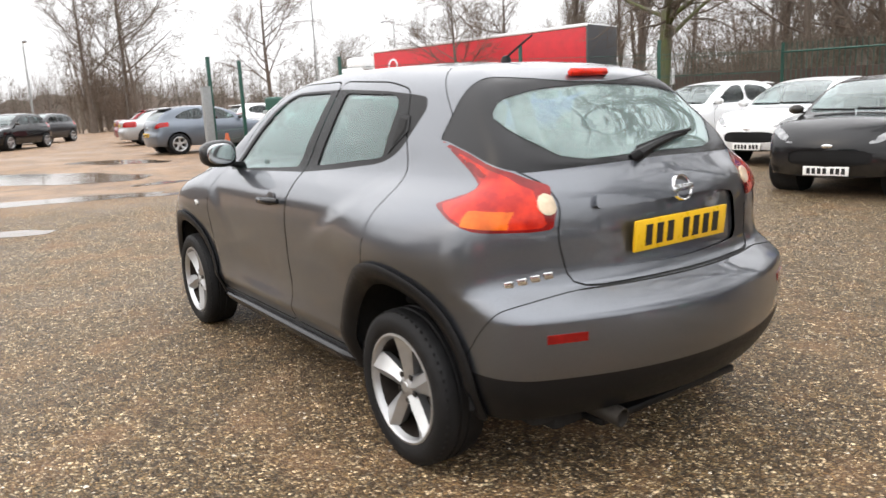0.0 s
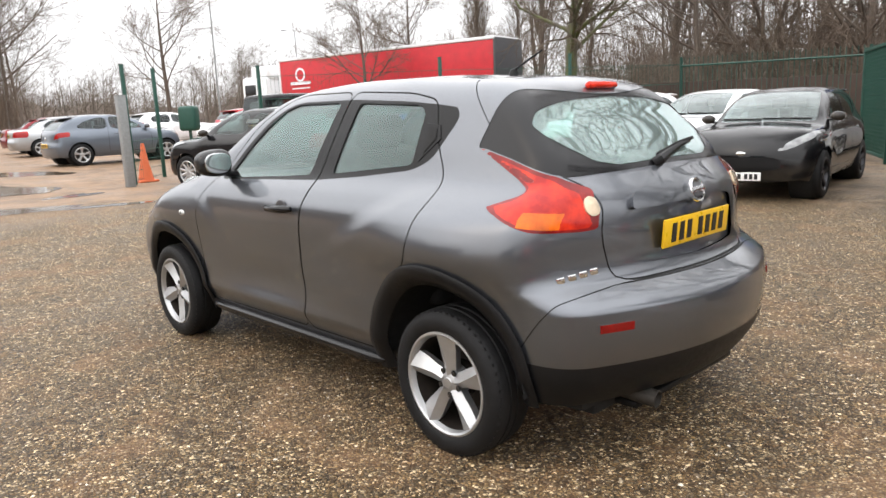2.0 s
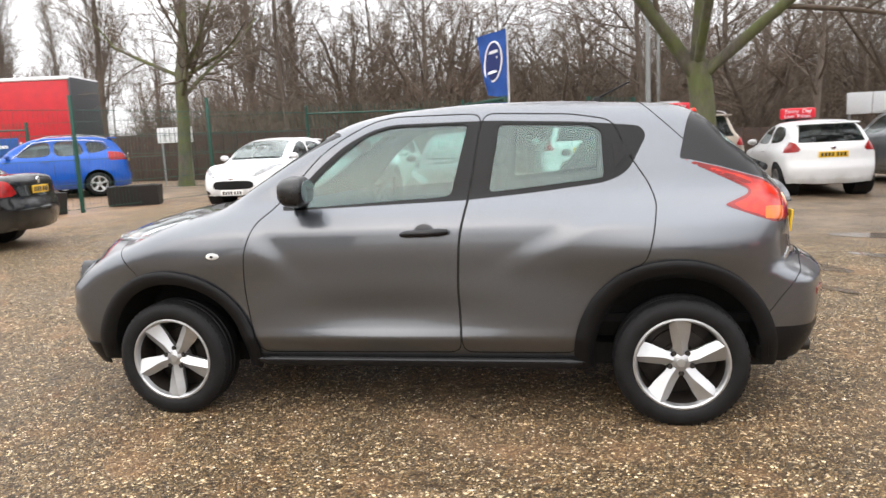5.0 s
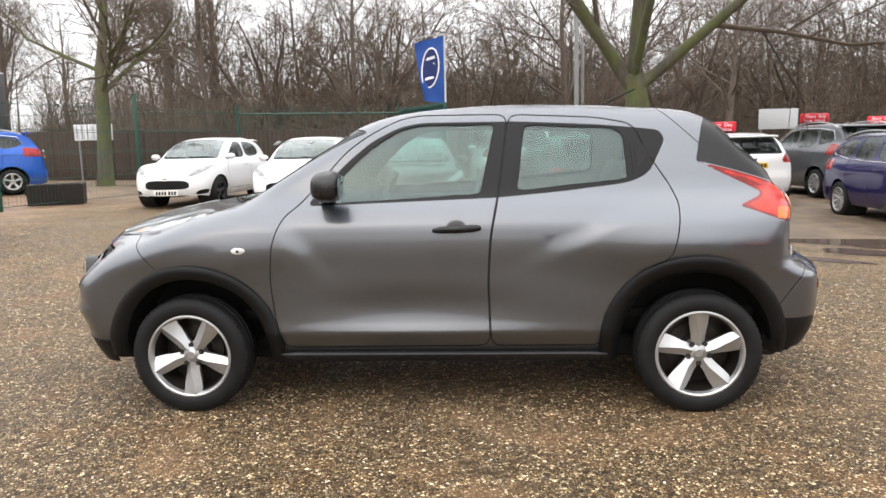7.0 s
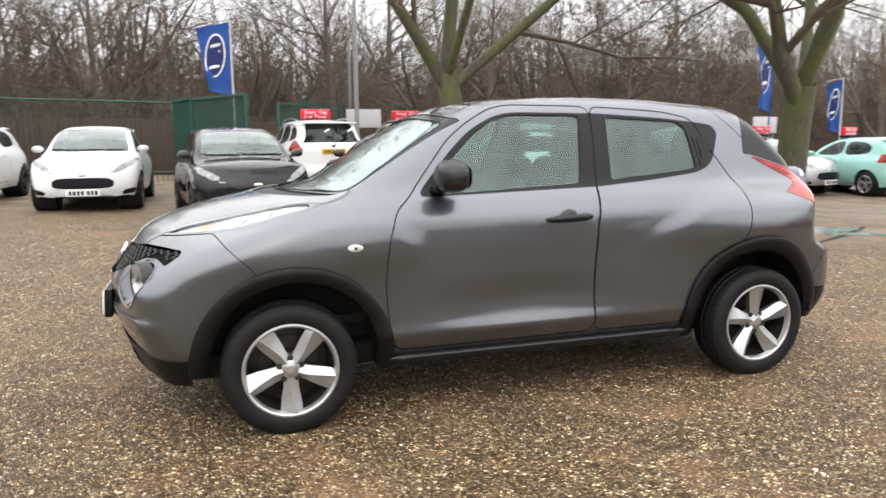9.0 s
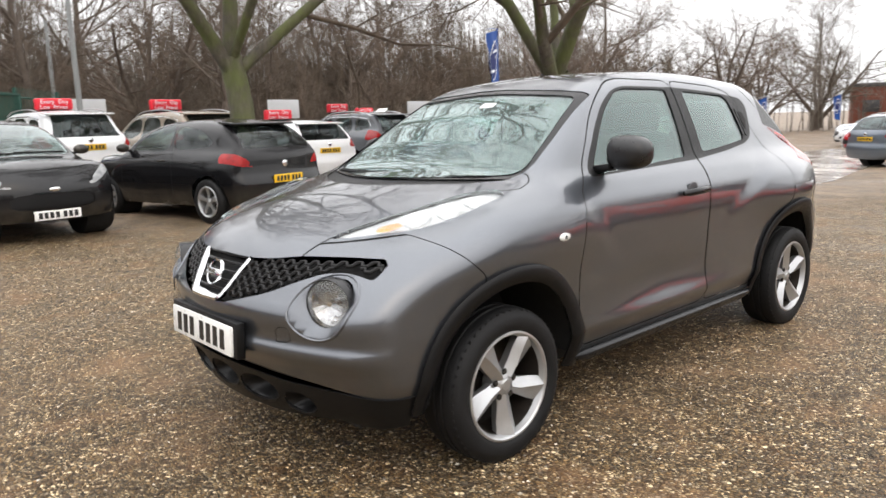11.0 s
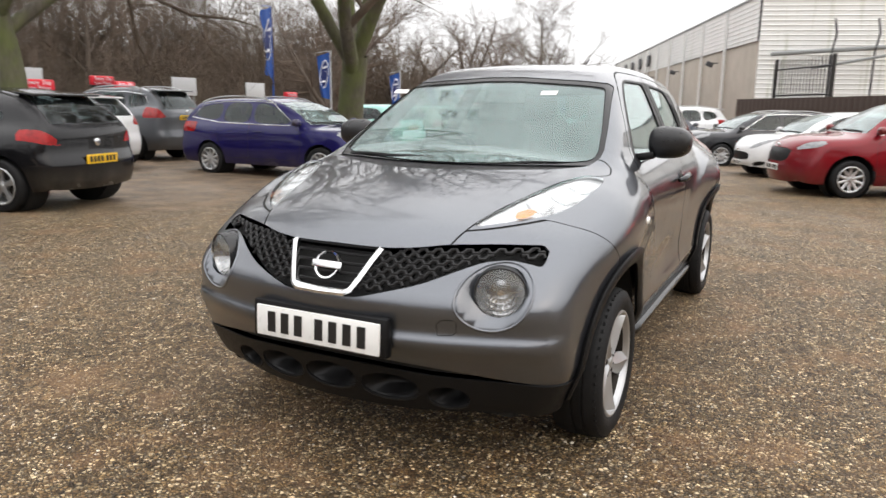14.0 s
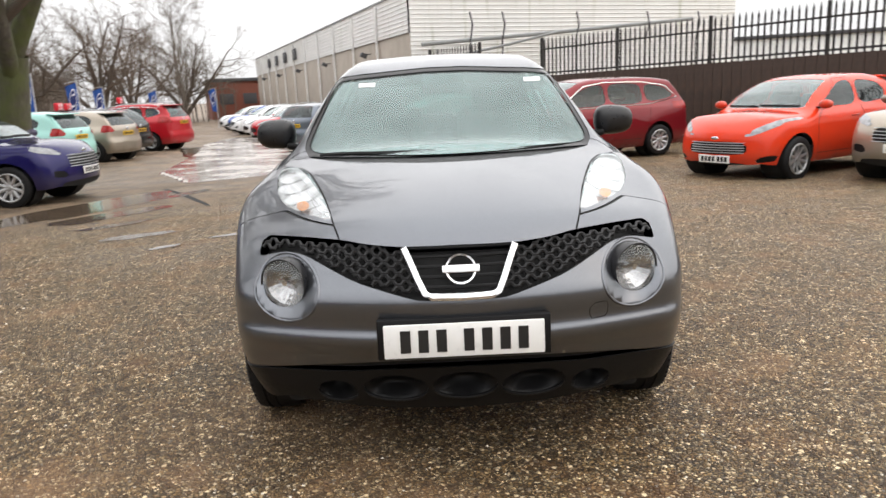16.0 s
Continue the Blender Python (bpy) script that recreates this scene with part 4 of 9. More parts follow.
def loose_stones():
    """Loose stones lying on the gravel round the car."""
    g = np.random.default_rng(77)
    n = 52000
    x, y = g.uniform(-8.5, 7.0, n), g.uniform(-5.6, 6.5, n)
    keep = (x * 0.75 + y * 0.75 < 6.0) & (g.uniform(0, 1, n) < 0.35 + 0.65 * (np.sin(x * 1.7 + np.sin(y * 1.3)) * np.sin(y * 2.1 + x) > -0.25))
    x, y = x[keep], y[keep]
    n = len(x)
    r = g.uniform(0.0035, 0.0075, n) * np.where(g.uniform(0, 1, n) < 0.04, 1.6, 1.0)
    a = g.uniform(0, 6.28, n)
    e = g.uniform(0.6, 1.0, n)
    unit = np.array([(1, 0, 0), (0.3, 0.95, 0.05), (-0.9, 0.5, -0.05), (-0.7, -0.75, 0.05), (0.45, -0.9, 0), (0.1, 0.05, 0.62)])
    V = np.empty((n, 6, 3))
    u, v = unit[None, :, 0] * r[:, None], unit[None, :, 1] * (r * e)[:, None]
    V[:, :, 0] = x[:, None] + u * np.cos(a)[:, None] - v * np.sin(a)[:, None]
    V[:, :, 1] = y[:, None] + u * np.sin(a)[:, None] + v * np.cos(a)[:, None]
    V[:, :, 2] = ground_z(x, y)[:, None] + unit[None, :, 2] * r[:, None] + 0.001
    T = np.array([(0, 1, 5), (1, 2, 5), (2, 3, 5), (3, 4, 5), (4, 0, 5)])
    Fc = (np.arange(n)[:, None, None] * 6 + T[None]).reshape(-1, 3)
    me = bpy.data.meshes.new("gravel")
    me.from_pydata(V.reshape(-1, 3).tolist(), [], Fc.tolist())
    me.materials.append(M["pebble"])
    tagged(new("gravel", me), "loose pale and brown gravel stones on the ground", "gravel", kind="stuff")


loose_stones()

# ---------------------------------------------------------------- kinds of parked car
WHEELS = {"alloy": wheel_meshes(0.315, 0.20, 0.215, 5, "alloy", M["alloy"]), "multi": wheel_meshes(0.315, 0.20, 0.215, 10, "multi", M["alloy"]), "dark": wheel_meshes(0.315, 0.20, 0.215, 5, "dark", M["alloy_dark"])}
PLATE_W, PLATE_Y = plate_meshes(M["plate_white"], "w"), plate_meshes(M["plate_yellow"], "y")


def kind(key, glass, lamps, doors=None, chrome=None, slats=None, wb=2.5, wr=0.31, roof_rails=False, pz_f=0.48, pz_r=0.80, **k):
    B = dict(body=car_keys(**k), cowl=k["cowl"], roof_f=k["roof_f"], roof_r=k["roof_r"], rwin=k["rwin"], pz_f=pz_f, pz_r=pz_r)
    car_kit(key, B, glass, wb=wb, wr=wr, lamps=lamps, doors=doors, roof_rails=roof_rails, chrome=chrome, slats=slats)


kind("hatch", xf=1.98, xr=-1.93, H=1.47, W=0.86, cowl=(1.02, 0.98), nose_z=0.80, roof_f=0.10, roof_r=-1.38, rwin=(-1.80, 1.00), belt=0.93, wb=2.49,
     glass=[[(0.62, 1.00), (0.52, 1.08), (0.05, 1.34), (-0.30, 1.375), (-0.30, 1.00)], [(-0.38, 1.00), (-0.38, 1.375), (-1.00, 1.33), (-1.22, 1.20), (-1.15, 1.05)]],
     doors=[[(0.80, 0.36), (0.82, 0.85), (0.60, 0.97), (0.06, 1.39), (-0.34, 1.40), (-0.40, 0.80), (-0.42, 0.36)]],
     lamps=dict(head=[(0.40, 0.635), (0.56, 0.665), (0.80, 0.80), (0.845, 0.90), (0.75, 0.875), (0.53, 0.755)], tail=[(0.52, 0.86), (0.90, 0.84), (0.90, 1.02), (0.66, 1.06)], run=0.40,
                fog=[(0.54, 0.27), (0.80, 0.31), (0.79, 0.40), (0.62, 0.36)], low=[(-0.44, 0.215), (0.44, 0.215), (0.48, 0.275), (-0.48, 0.275)],
                grille=[(-0.40, 0.395), (0.40, 0.395), (0.50, 0.455), (0.49, 0.505), (0.38, 0.575), (-0.38, 0.575)]), pz_f=0.325)
kind("slat_hatch", slats=(0.42, 0.56, 5, 0.44), xf=1.98, xr=-1.93, H=1.47, W=0.86, cowl=(1.02, 0.98), nose_z=0.80, roof_f=0.10, roof_r=-1.38, rwin=(-1.80, 1.00), belt=0.93, wb=2.49,
     glass=[[(0.62, 1.00), (0.52, 1.08), (0.05, 1.34), (-0.30, 1.375), (-0.30, 1.00)], [(-0.38, 1.00), (-0.38, 1.375), (-1.00, 1.33), (-1.22, 1.20), (-1.15, 1.05)]],
     doors=[[(0.80, 0.36), (0.82, 0.85), (0.60, 0.97), (0.06, 1.39), (-0.34, 1.40), (-0.40, 0.80), (-0.42, 0.36)]],
     lamps=dict(head=[(0.40, 0.635), (0.56, 0.665), (0.80, 0.80), (0.845, 0.90), (0.75, 0.875), (0.53, 0.755)], tail=[(0.52, 0.86), (0.90, 0.84), (0.90, 1.02), (0.66, 1.06)], run=0.40,
                fog=[(0.54, 0.27), (0.80, 0.31), (0.79, 0.40), (0.62, 0.36)], low=[(-0.44, 0.215), (0.44, 0.215), (0.48, 0.275), (-0.48, 0.275)],
                grille=[(-0.40, 0.395), (0.40, 0.395), (0.50, 0.455), (0.49, 0.505), (0.38, 0.575), (-0.38, 0.575)]), pz_f=0.325)
kind("round_hatch", xf=1.96, xr=-1.98, H=1.45, W=0.86, cowl=(1.02, 1.0), nose_z=0.84, roof_f=0.15, roof_r=-1.35, rwin=(-1.86, 1.00), belt=0.94, wb=2.51,
     glass=[[(0.62, 1.01), (0.52, 1.10), (0.10, 1.34), (-0.36, 1.385), (-0.36, 1.00)], [(-0.44, 1.01), (-0.44, 1.38), (-1.00, 1.28), (-1.28, 1.12), (-1.25, 1.06)]],
     doors=[[(0.80, 0.36), (0.82, 0.85), (0.60, 0.97), (0.06, 1.39), (-0.40, 1.40), (-0.46, 0.80), (-0.48, 0.36)]],
     lamps=dict(head=[(0.44, 0.72), (0.80, 0.78), (0.80, 0.95), (0.55, 0.88)], tail=[(0.50, 0.775), (0.72, 0.79), (0.93, 0.90), (0.93, 0.985), (0.74, 0.97), (0.62, 0.89)], run=0.48,
                grille=[(-0.4, 0.45), (0.4, 0.45), (0.4, 0.60), (-0.4, 0.60)]), pz_r=0.60)
kind("suv", chrome=[(0.70, 1.12), (0.20, 1.52), (-0.25, 1.57), (-1.05, 1.56), (-1.54, 1.50), (-1.68, 1.27)], xf=2.20, xr=-2.25, H=1.68, W=0.91, cowl=(1.12, 1.12), nose_z=0.93, roof_f=0.20, roof_r=-1.70, rwin=(-2.08, 1.14), belt=1.06, wb=2.65, wr=0.34, roof_rails=True,
     glass=[[(0.72, 1.14), (0.20, 1.50), (-0.22, 1.55), (-0.22, 1.13)], [(-0.30, 1.13), (-0.30, 1.55), (-0.95, 1.54), (-1.05, 1.15)], [(-1.13, 1.16), (-1.08, 1.53), (-1.52, 1.48), (-1.66, 1.28)]],
     doors=[[(0.88, 0.42), (0.90, 0.98), (0.70, 1.10), (0.18, 1.55), (-0.26, 1.58), (-0.28, 0.42)], [(-0.28, 0.42), (-0.26, 1.58), (-1.06, 1.57), (-1.16, 1.10), (-1.12, 0.75), (-0.95, 0.42)]],
     lamps=dict(head=[(0.46, 0.80), (0.84, 0.86), (0.82, 1.00), (0.55, 0.94)], tail=[(0.60, 0.98), (0.98, 0.98), (0.98, 1.16), (0.78, 1.40), (0.70, 1.40), (0.72, 1.12)],
                grille=[(-0.5, 0.60), (0.5, 0.60), (0.52, 0.82), (-0.52, 0.82)]), pz_f=0.55, pz_r=0.98)
kind("estate", slats=(0.56, 0.73, 5, 0.46), chrome=[(0.74, 0.99), (0.10, 1.385), (-0.30, 1.415), (-1.05, 1.405), (-1.62, 1.355), (-1.90, 1.10), (-1.10, 1.01), (0.0, 0.99), (0.74, 0.985)], xf=2.16, xr=-2.32, H=1.49, W=0.90, cowl=(1.15, 0.99), nose_z=0.82, roof_f=0.15, roof_r=-1.78, rwin=(-2.18, 1.02), belt=0.95, wb=2.65, roof_rails=True,
     glass=[[(0.72, 1.01), (0.10, 1.36), (-0.28, 1.395), (-0.28, 1.01)], [(-0.36, 1.01), (-0.36, 1.395), (-1.00, 1.385), (-1.05, 1.03)], [(-1.13, 1.04), (-1.08, 1.38), (-1.62, 1.33), (-1.85, 1.12)]],
     doors=[[(0.88, 0.36), (0.90, 0.86), (0.70, 0.97), (0.08, 1.40), (-0.31, 1.41), (-0.34, 0.36)], [(-0.34, 0.36), (-0.31, 1.41), (-1.04, 1.40), (-1.15, 0.95), (-1.10, 0.72), (-0.95, 0.36)]],
     lamps=dict(head=[(0.48, 0.72), (0.84, 0.80), (0.82, 0.91), (0.58, 0.84)], tail=[(0.58, 0.84), (0.94, 0.82), (0.94, 1.00), (0.70, 1.02)],
                grille=[(-0.44, 0.54), (0.44, 0.54), (0.48, 0.74), (-0.48, 0.74)]))
kind("saloon", xf=2.14, xr=-2.30, H=1.45, W=0.88, cowl=(1.10, 0.97), nose_z=0.80, roof_f=0.20, roof_r=-1.00, rwin=(-1.62, 1.03), boot=1.03, belt=0.93, wb=2.64,
     glass=[[(0.70, 0.99), (0.14, 1.32), (-0.22, 1.355), (-0.22, 0.99)], [(-0.30, 0.99), (-0.30, 1.355), (-0.92, 1.31), (-1.14, 1.13), (-1.08, 1.02)]],
     doors=[[(0.88, 0.36), (0.90, 0.85), (0.68, 0.96), (0.10, 1.37), (-0.26, 1.38), (-0.28, 0.36)], [(-0.28, 0.36), (-0.26, 1.38), (-1.0, 1.33), (-1.22, 1.0), (-1.10, 0.70), (-0.95, 0.36)]],
     lamps=dict(head=[(0.48, 0.68), (0.84, 0.76), (0.82, 0.90), (0.56, 0.82)], tail=[(0.56, 0.74), (0.94, 0.72), (0.94, 0.97), (0.74, 0.98)],
                grille=[(-0.34, 0.52), (0.34, 0.52), (0.36, 0.72), (-0.36, 0.72)]))
kind("mpv", chrome=[(0.98, 1.06), (0.30, 1.485), (-0.20, 1.55), (-1.12, 1.535), (-1.75, 1.445), (-2.02, 1.20), (-1.20, 1.085), (0.0, 1.065), (0.98, 1.05)], xf=2.36, xr=-2.44, H=1.66, W=0.95, cowl=(1.34, 1.08), nose_z=0.88, roof_f=0.30, roof_r=-1.90, rwin=(-2.28, 1.10), belt=1.02, wb=2.85, wr=0.34,
     glass=[[(0.95, 1.08), (0.30, 1.46), (-0.18, 1.53), (-0.18, 1.09)], [(-0.26, 1.09), (-0.26, 1.53), (-1.10, 1.51), (-1.10, 1.11)], [(-1.18, 1.11), (-1.18, 1.51), (-1.72, 1.42), (-1.98, 1.22)]],
     doors=[[(1.05, 0.40), (1.06, 0.92), (0.90, 1.05), (0.28, 1.51), (-0.21, 1.56), (-0.24, 0.40)], [(-0.24, 0.40), (-0.21, 1.56), (-1.13, 1.54), (-1.22, 1.05), (-1.16, 0.75), (-1.02, 0.40)]],
     lamps=dict(head=[(0.48, 0.78), (0.88, 0.86), (0.86, 0.97), (0.60, 0.91)], tail=[(0.56, 0.98), (0.98, 0.96), (0.98, 1.10), (0.70, 1.12)],
                grille=[(-0.42, 0.58), (0.42, 0.58), (0.46, 0.82), (-0.46, 0.82)]))
kind("van", xf=2.35, xr=-2.45, H=1.92, W=0.95, cowl=(1.45, 1.15), nose_z=0.95, roof_f=0.65, roof_r=-2.25, rwin=(-2.38, 1.15), belt=1.10, wb=2.95, wr=0.33,
     glass=[[(1.05, 1.17), (0.62, 1.66), (0.15, 1.72), (0.15, 1.17)], [(0.05, 1.17), (0.05, 1.72), (-1.0, 1.72), (-1.0, 1.17)], [(-1.1, 1.17), (-1.1, 1.72), (-2.0, 1.68), (-2.0, 1.17)]],
     lamps=dict(head=[(0.5, 0.80), (0.9, 0.84), (0.88, 1.02), (0.6, 0.96)], tail=[(0.72, 0.85), (0.99, 0.85), (0.99, 1.30), (0.78, 1.30)],
                grille=[(-0.5, 0.55), (0.5, 0.55), (0.5, 0.75), (-0.5, 0.75)]))

# the row along the green fence
park("hatch", "black", -1.16, 8.55, 277, "black three-door hatchback parked on wet gravel", "cars by the green fence", "dark")
park("hatch", "white", -3.60, 11.20, 270, "white three-door hatchback with a black grille", "cars by the green fence", "dark")
park("hatch", "white", -6.20, 11.85, 266, "white sporty hatchback with black honeycomb grille", "cars by the green fence", "dark")
park("round_hatch", "black", 1.61, 8.30, 102, "black three-door hatchback with yellow rear plate", "cars in the yard")
park("suv", "grey", 8.25, 13.90, 97, "grey sport utility car with tall red tail lights", "cars in the yard", "multi")
park("suv", "white", 0.75, 13.7, 96, "white sport utility car under a red roof sign", "cars in the yard")
park("hatch", "white", 5.55, 12.5, 90, "white hatchback under a red roof sign", "cars in the yard")
park("suv", "white", 11.3, 17.2, 92, "white sport utility car between darker cars", "cars in the yard")
park("suv", "beige", 3.05, 13.2, 97, "gold-beige sport utility car behind the tree", "cars in the yard")
park("estate", "purple", 7.35, 7.70, 270, "deep blue-purple estate car beside a puddle", "cars in the yard", "multi")
park("saloon", "black", -9.0, 4.40, 197, "black saloon car parked on the gravel", "cars in the yard", "multi")
park("suv", "blue", -13.8, 13.6, 218, "bright blue compact sport utility car beyond the fence", "cars beyond the fence")
park("round_hatch", "slate", -19.8, 5.3, 92, "slate grey hatchback with yellow rear plate", "cars beyond the fence")
park("saloon", "silver", -27.2, 6.4, 84, "silver coupe among parked cars", "cars beyond the fence")
park("saloon", "darkred", -31.0, 7.0, 84, "dark red saloon among parked cars", "cars beyond the fence")
park("round_hatch", "white", -21.0, 10.6, 265, "white hatchback behind the grey one", "cars beyond the fence")
park("hatch", "black", -31.3, 0.7, 322, "black hatchback facing the yard", "cars beyond the fence")
park("hatch", "charcoal", -38.0, 2.7, 318, "dark hatchback facing the yard", "cars beyond the fence")
park("estate", "charcoal", -33.5, 8.2, 300, "dark estate car among parked cars", "cars beyond the fence")
park("van", "black", -19.6, 12.2, 95, "black van with red tail lights", "cars beyond the fence")
park("hatch", "red", -25.5, 13.5, 95, "red hatchback between parked cars", "cars beyond the fence")
park("hatch", "white", -28.0, 10.6, 95, "white hatchback between parked cars", "cars beyond the fence")
park("hatch", "white", -15.5, 15.5, 187, "white car beyond the black saloon", "cars beyond the fence")
# the rows to the east
park("mpv", "darkred", 11.0, -3.0, 113, "dark red people carrier with chrome window line", "cars by the brown fence", "multi")
park("slat_hatch", "orange", 7.1, -5.7, 121, "bright orange-red hatchback with silver grille", "cars by the brown fence", "multi")
park("estate", "beige", 5.6, -7.6, 121, "pale beige hatchback facing the yard", "cars by the brown fence", "multi")
park("hatch", "white", 14.6, -1.7, 115, "white hatchback facing the yard", "cars by the brown fence")
park("estate", "charcoal", 18.2, 0.0, 118, "dark grey estate car facing the yard", "cars by the brown fence", "multi")
park("estate", "slate", 21.0, 3.3, 330, "older dark estate car seen from behind", "cars by the brown fence")
park("suv", "white", 24.5, 3.6, 118, "white sport utility car in a row", "cars by the building")
park("hatch", "red", 28.0, 6.0, 118, "red hatchback in a row", "cars by the building")
park("hatch", "white", 31.5, 7.2, 118, "white hatchback in a row", "cars by the building")
park("estate", "white", 35.0, 8.6, 118, "white estate car in a row", "cars by the building")
park("hatch", "blue", 39.0, 10.0, 118, "blue hatchback in a row", "cars by the building")
park("hatch", "white", 43.0, 11.6, 118, "white hatchback at the end of a row", "cars by the building")
park("hatch", "teal", 14.85, 10.95, 84, "pale turquoise hatchback with red tail lights", "cars under the flags")
park("hatch", "beige", 17.35, 10.7, 80, "gold-beige hatchback with red tail lights", "cars under the flags")
park("estate", "black", 19.95, 11.7, 80, "black car in a row", "cars under the flags")
park("suv", "red", 22.6, 11.1, 80, "red sport utility car at the end of a row", "cars under the flags")
park("hatch", "silver", 12.4, 11.8, 285, "silver hatchback facing the yard", "cars under the flags")
park("suv", "black", 38.0, 19.5, 150, "black sport utility car far along the yard", "cars under the flags")

# ---------------------------------------------------------------- trees
def bark_mat(name, a, b, moss=0.0):
    m, nt, bs = mat_new(name)
    oc = coords(nt)
    st = nt.nodes.new("ShaderNodeMapping")
    st.inputs["Scale"].default_value = (1, 1, 0.25)
    link(nt, oc, st.inputs[0])
    n = noise_node(nt, 14, 6, 0.65, vec=st.outputs[0])
    n2 = noise_node(nt, 1.6, 4, 0.6, vec=oc)
    c = mix(nt, maprange(nt, n.outputs["Fac"], 0.3, 0.7, 0, 1), a, b)
    if moss:
        c = mix(nt, math_node(nt, "MULTIPLY", maprange(nt, n2.outputs["Fac"], 0.38, 0.6, 0, 1), moss), c, (0.095, 0.115, 0.028))
    link(nt, c, bs.inputs["Base Color"])
    bs.inputs["Roughness"].default_value = 0.85
    bump(nt, n.outputs["Fac"], 0.6, 0.03, bs)
    return m


M["bark"] = bark_mat("mossy bark", (0.055, 0.048, 0.036), (0.12, 0.105, 0.08), 0.75)
M["bark_dark"] = bark_mat("dark wet bark", (0.070, 0.054, 0.043), (0.145, 0.115, 0.092))
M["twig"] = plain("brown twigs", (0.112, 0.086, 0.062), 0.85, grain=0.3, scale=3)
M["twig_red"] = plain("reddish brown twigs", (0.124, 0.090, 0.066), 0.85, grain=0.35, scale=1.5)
# for far trees: the haze of distance is put into a paler, greyer brown
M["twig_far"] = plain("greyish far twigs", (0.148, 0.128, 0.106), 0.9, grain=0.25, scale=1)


def limbs(rng, p, d, length, r, level, spec, out):
    """Grows one limb and what springs from it: out gathers (level, points, radii)."""
    n = (6, 5, 4, 3, 3)[min(level, 4)]
    pts, rad, q, v = [p], [r], p.copy(), d / np.linalg.norm(d)
    end = spec["taper"][min(level, len(spec["taper"]) - 1)]
    for i in range(n):
        v = v + rng.normal(0, spec["wander"][min(level, 4)], 3) + np.array([0, 0, spec["rise"][min(level, 4)]])
        v /= np.linalg.norm(v)
        q = q + v * (length / n)
        pts.append(q.copy())
        rad.append(r * (1 - (1 - end) * (i + 1) / n))
    out.append((level, np.array(pts), np.array(rad)))
    if level >= len(spec["kids"]):
        return
    k = spec["kids"][level]
    if level == 0 and spec.get("leader"):
        # the trunk goes on in one limb
        limbs(rng, pts[-1] - v * 0.05, v + np.array([0.12, -0.10, 0.0]), length * 0.5 * sum(spec["ratio"][0]), rad[-1] * 0.90, 1, spec, out)
    if level == 0:
        # main limbs of a fork: lean, bearing, share of the trunk's thickness and height of the crotch
        for lean, bearing, share, high in spec.get("fork", ()):
            th, az = math.radians(lean), math.radians(bearing)
            at = pts[0] + (pts[-1] - pts[0]) * high
            limbs(rng, at, np.array([math.sin(th) * math.cos(az), math.sin(th) * math.sin(az), math.cos(th)]), length * 0.5 * sum(spec["ratio"][0]), rad[-1] * share, 1, spec, out)
    lo = spec["from"][level]
    for j in range(k):
        t = lo + (1 - lo) * (j + rng.uniform(0.1, 0.9)) / k
        s = t * n
        i = min(int(s), n - 1)
        at = pts[i] + (pts[i + 1] - pts[i]) * (s - i)
        axis = pts[i + 1] - pts[i]
        axis /= np.linalg.norm(axis)
        a = rng.normal(0, 1, 3)
        a -= axis * a.dot(axis)
        a /= np.linalg.norm(a)
        th = math.radians(rng.uniform(*spec["angle"][level]))
        rr = rad[i] * rng.uniform(*spec["thin"][level])
        limbs(rng, at, axis * math.cos(th) + a * math.sin(th), length * rng.uniform(*spec["ratio"][level]) * (1.15 - 0.45 * t), max(rr, spec["least"]), level + 1, spec, out)


def tubes_data(name, branches, mat, sides):
    """Many tapered twigs in one mesh; the finest are single slender spikes."""
    V, Fq, base = [], [], 0
    for lv, P, R in branches:
        k = sides[min(lv, len(sides) - 1)]
        if lv >= len(sides) - 1:
            P, R = (P[[0, -1]], R[[0, -1]]) if lv >= len(sides) else (P[[0, len(P) // 2, -1]], R[[0, len(P) // 2, -1]])
        d = np.gradient(P, axis=0)
        d /= np.linalg.norm(d, axis=1)[:, None] + 1e-9
        ref = np.array([0.3, 0.2, 0.93]) if abs(d[0][2]) < 0.9 else np.array([1.0, 0.2, 0.1])
        a = np.cross(d, ref)
        a /= np.linalg.norm(a, axis=1)[:, None] + 1e-9
        b = np.cross(d, a)
        ang = np.arange(k) * math.tau / k
        ring = P[:, None] + R[:, None, None] * (a[:, None] * np.cos(ang)[None, :, None] + b[:, None] * np.sin(ang)[None, :, None])
        n = len(P)
        if lv >= len(sides):
            V.append(np.concatenate([ring[0], P[-1:]]))
            Fq += [(base + i, base + (i + 1) % k, base + k) for i in range(k)]
            base += k + 1
            continue
        V.append(ring.reshape(-1, 3))
        i = np.arange(n - 1)[:, None] * k + np.arange(k)[None] + base
        j = np.arange(n - 1)[:, None] * k + (np.arange(k)[None] + 1) % k + base
        Fq += np.stack([i, j, j + k, i + k], -1).reshape(-1, 4).tolist()
        base += n * k
    me = bpy.data.meshes.new(name)
    me.from_pydata(np.concatenate(V).tolist(), [], Fq)
    me.polygons.foreach_set("use_smooth", [True] * len(me.polygons))
    me.materials.append(mat)
    return me


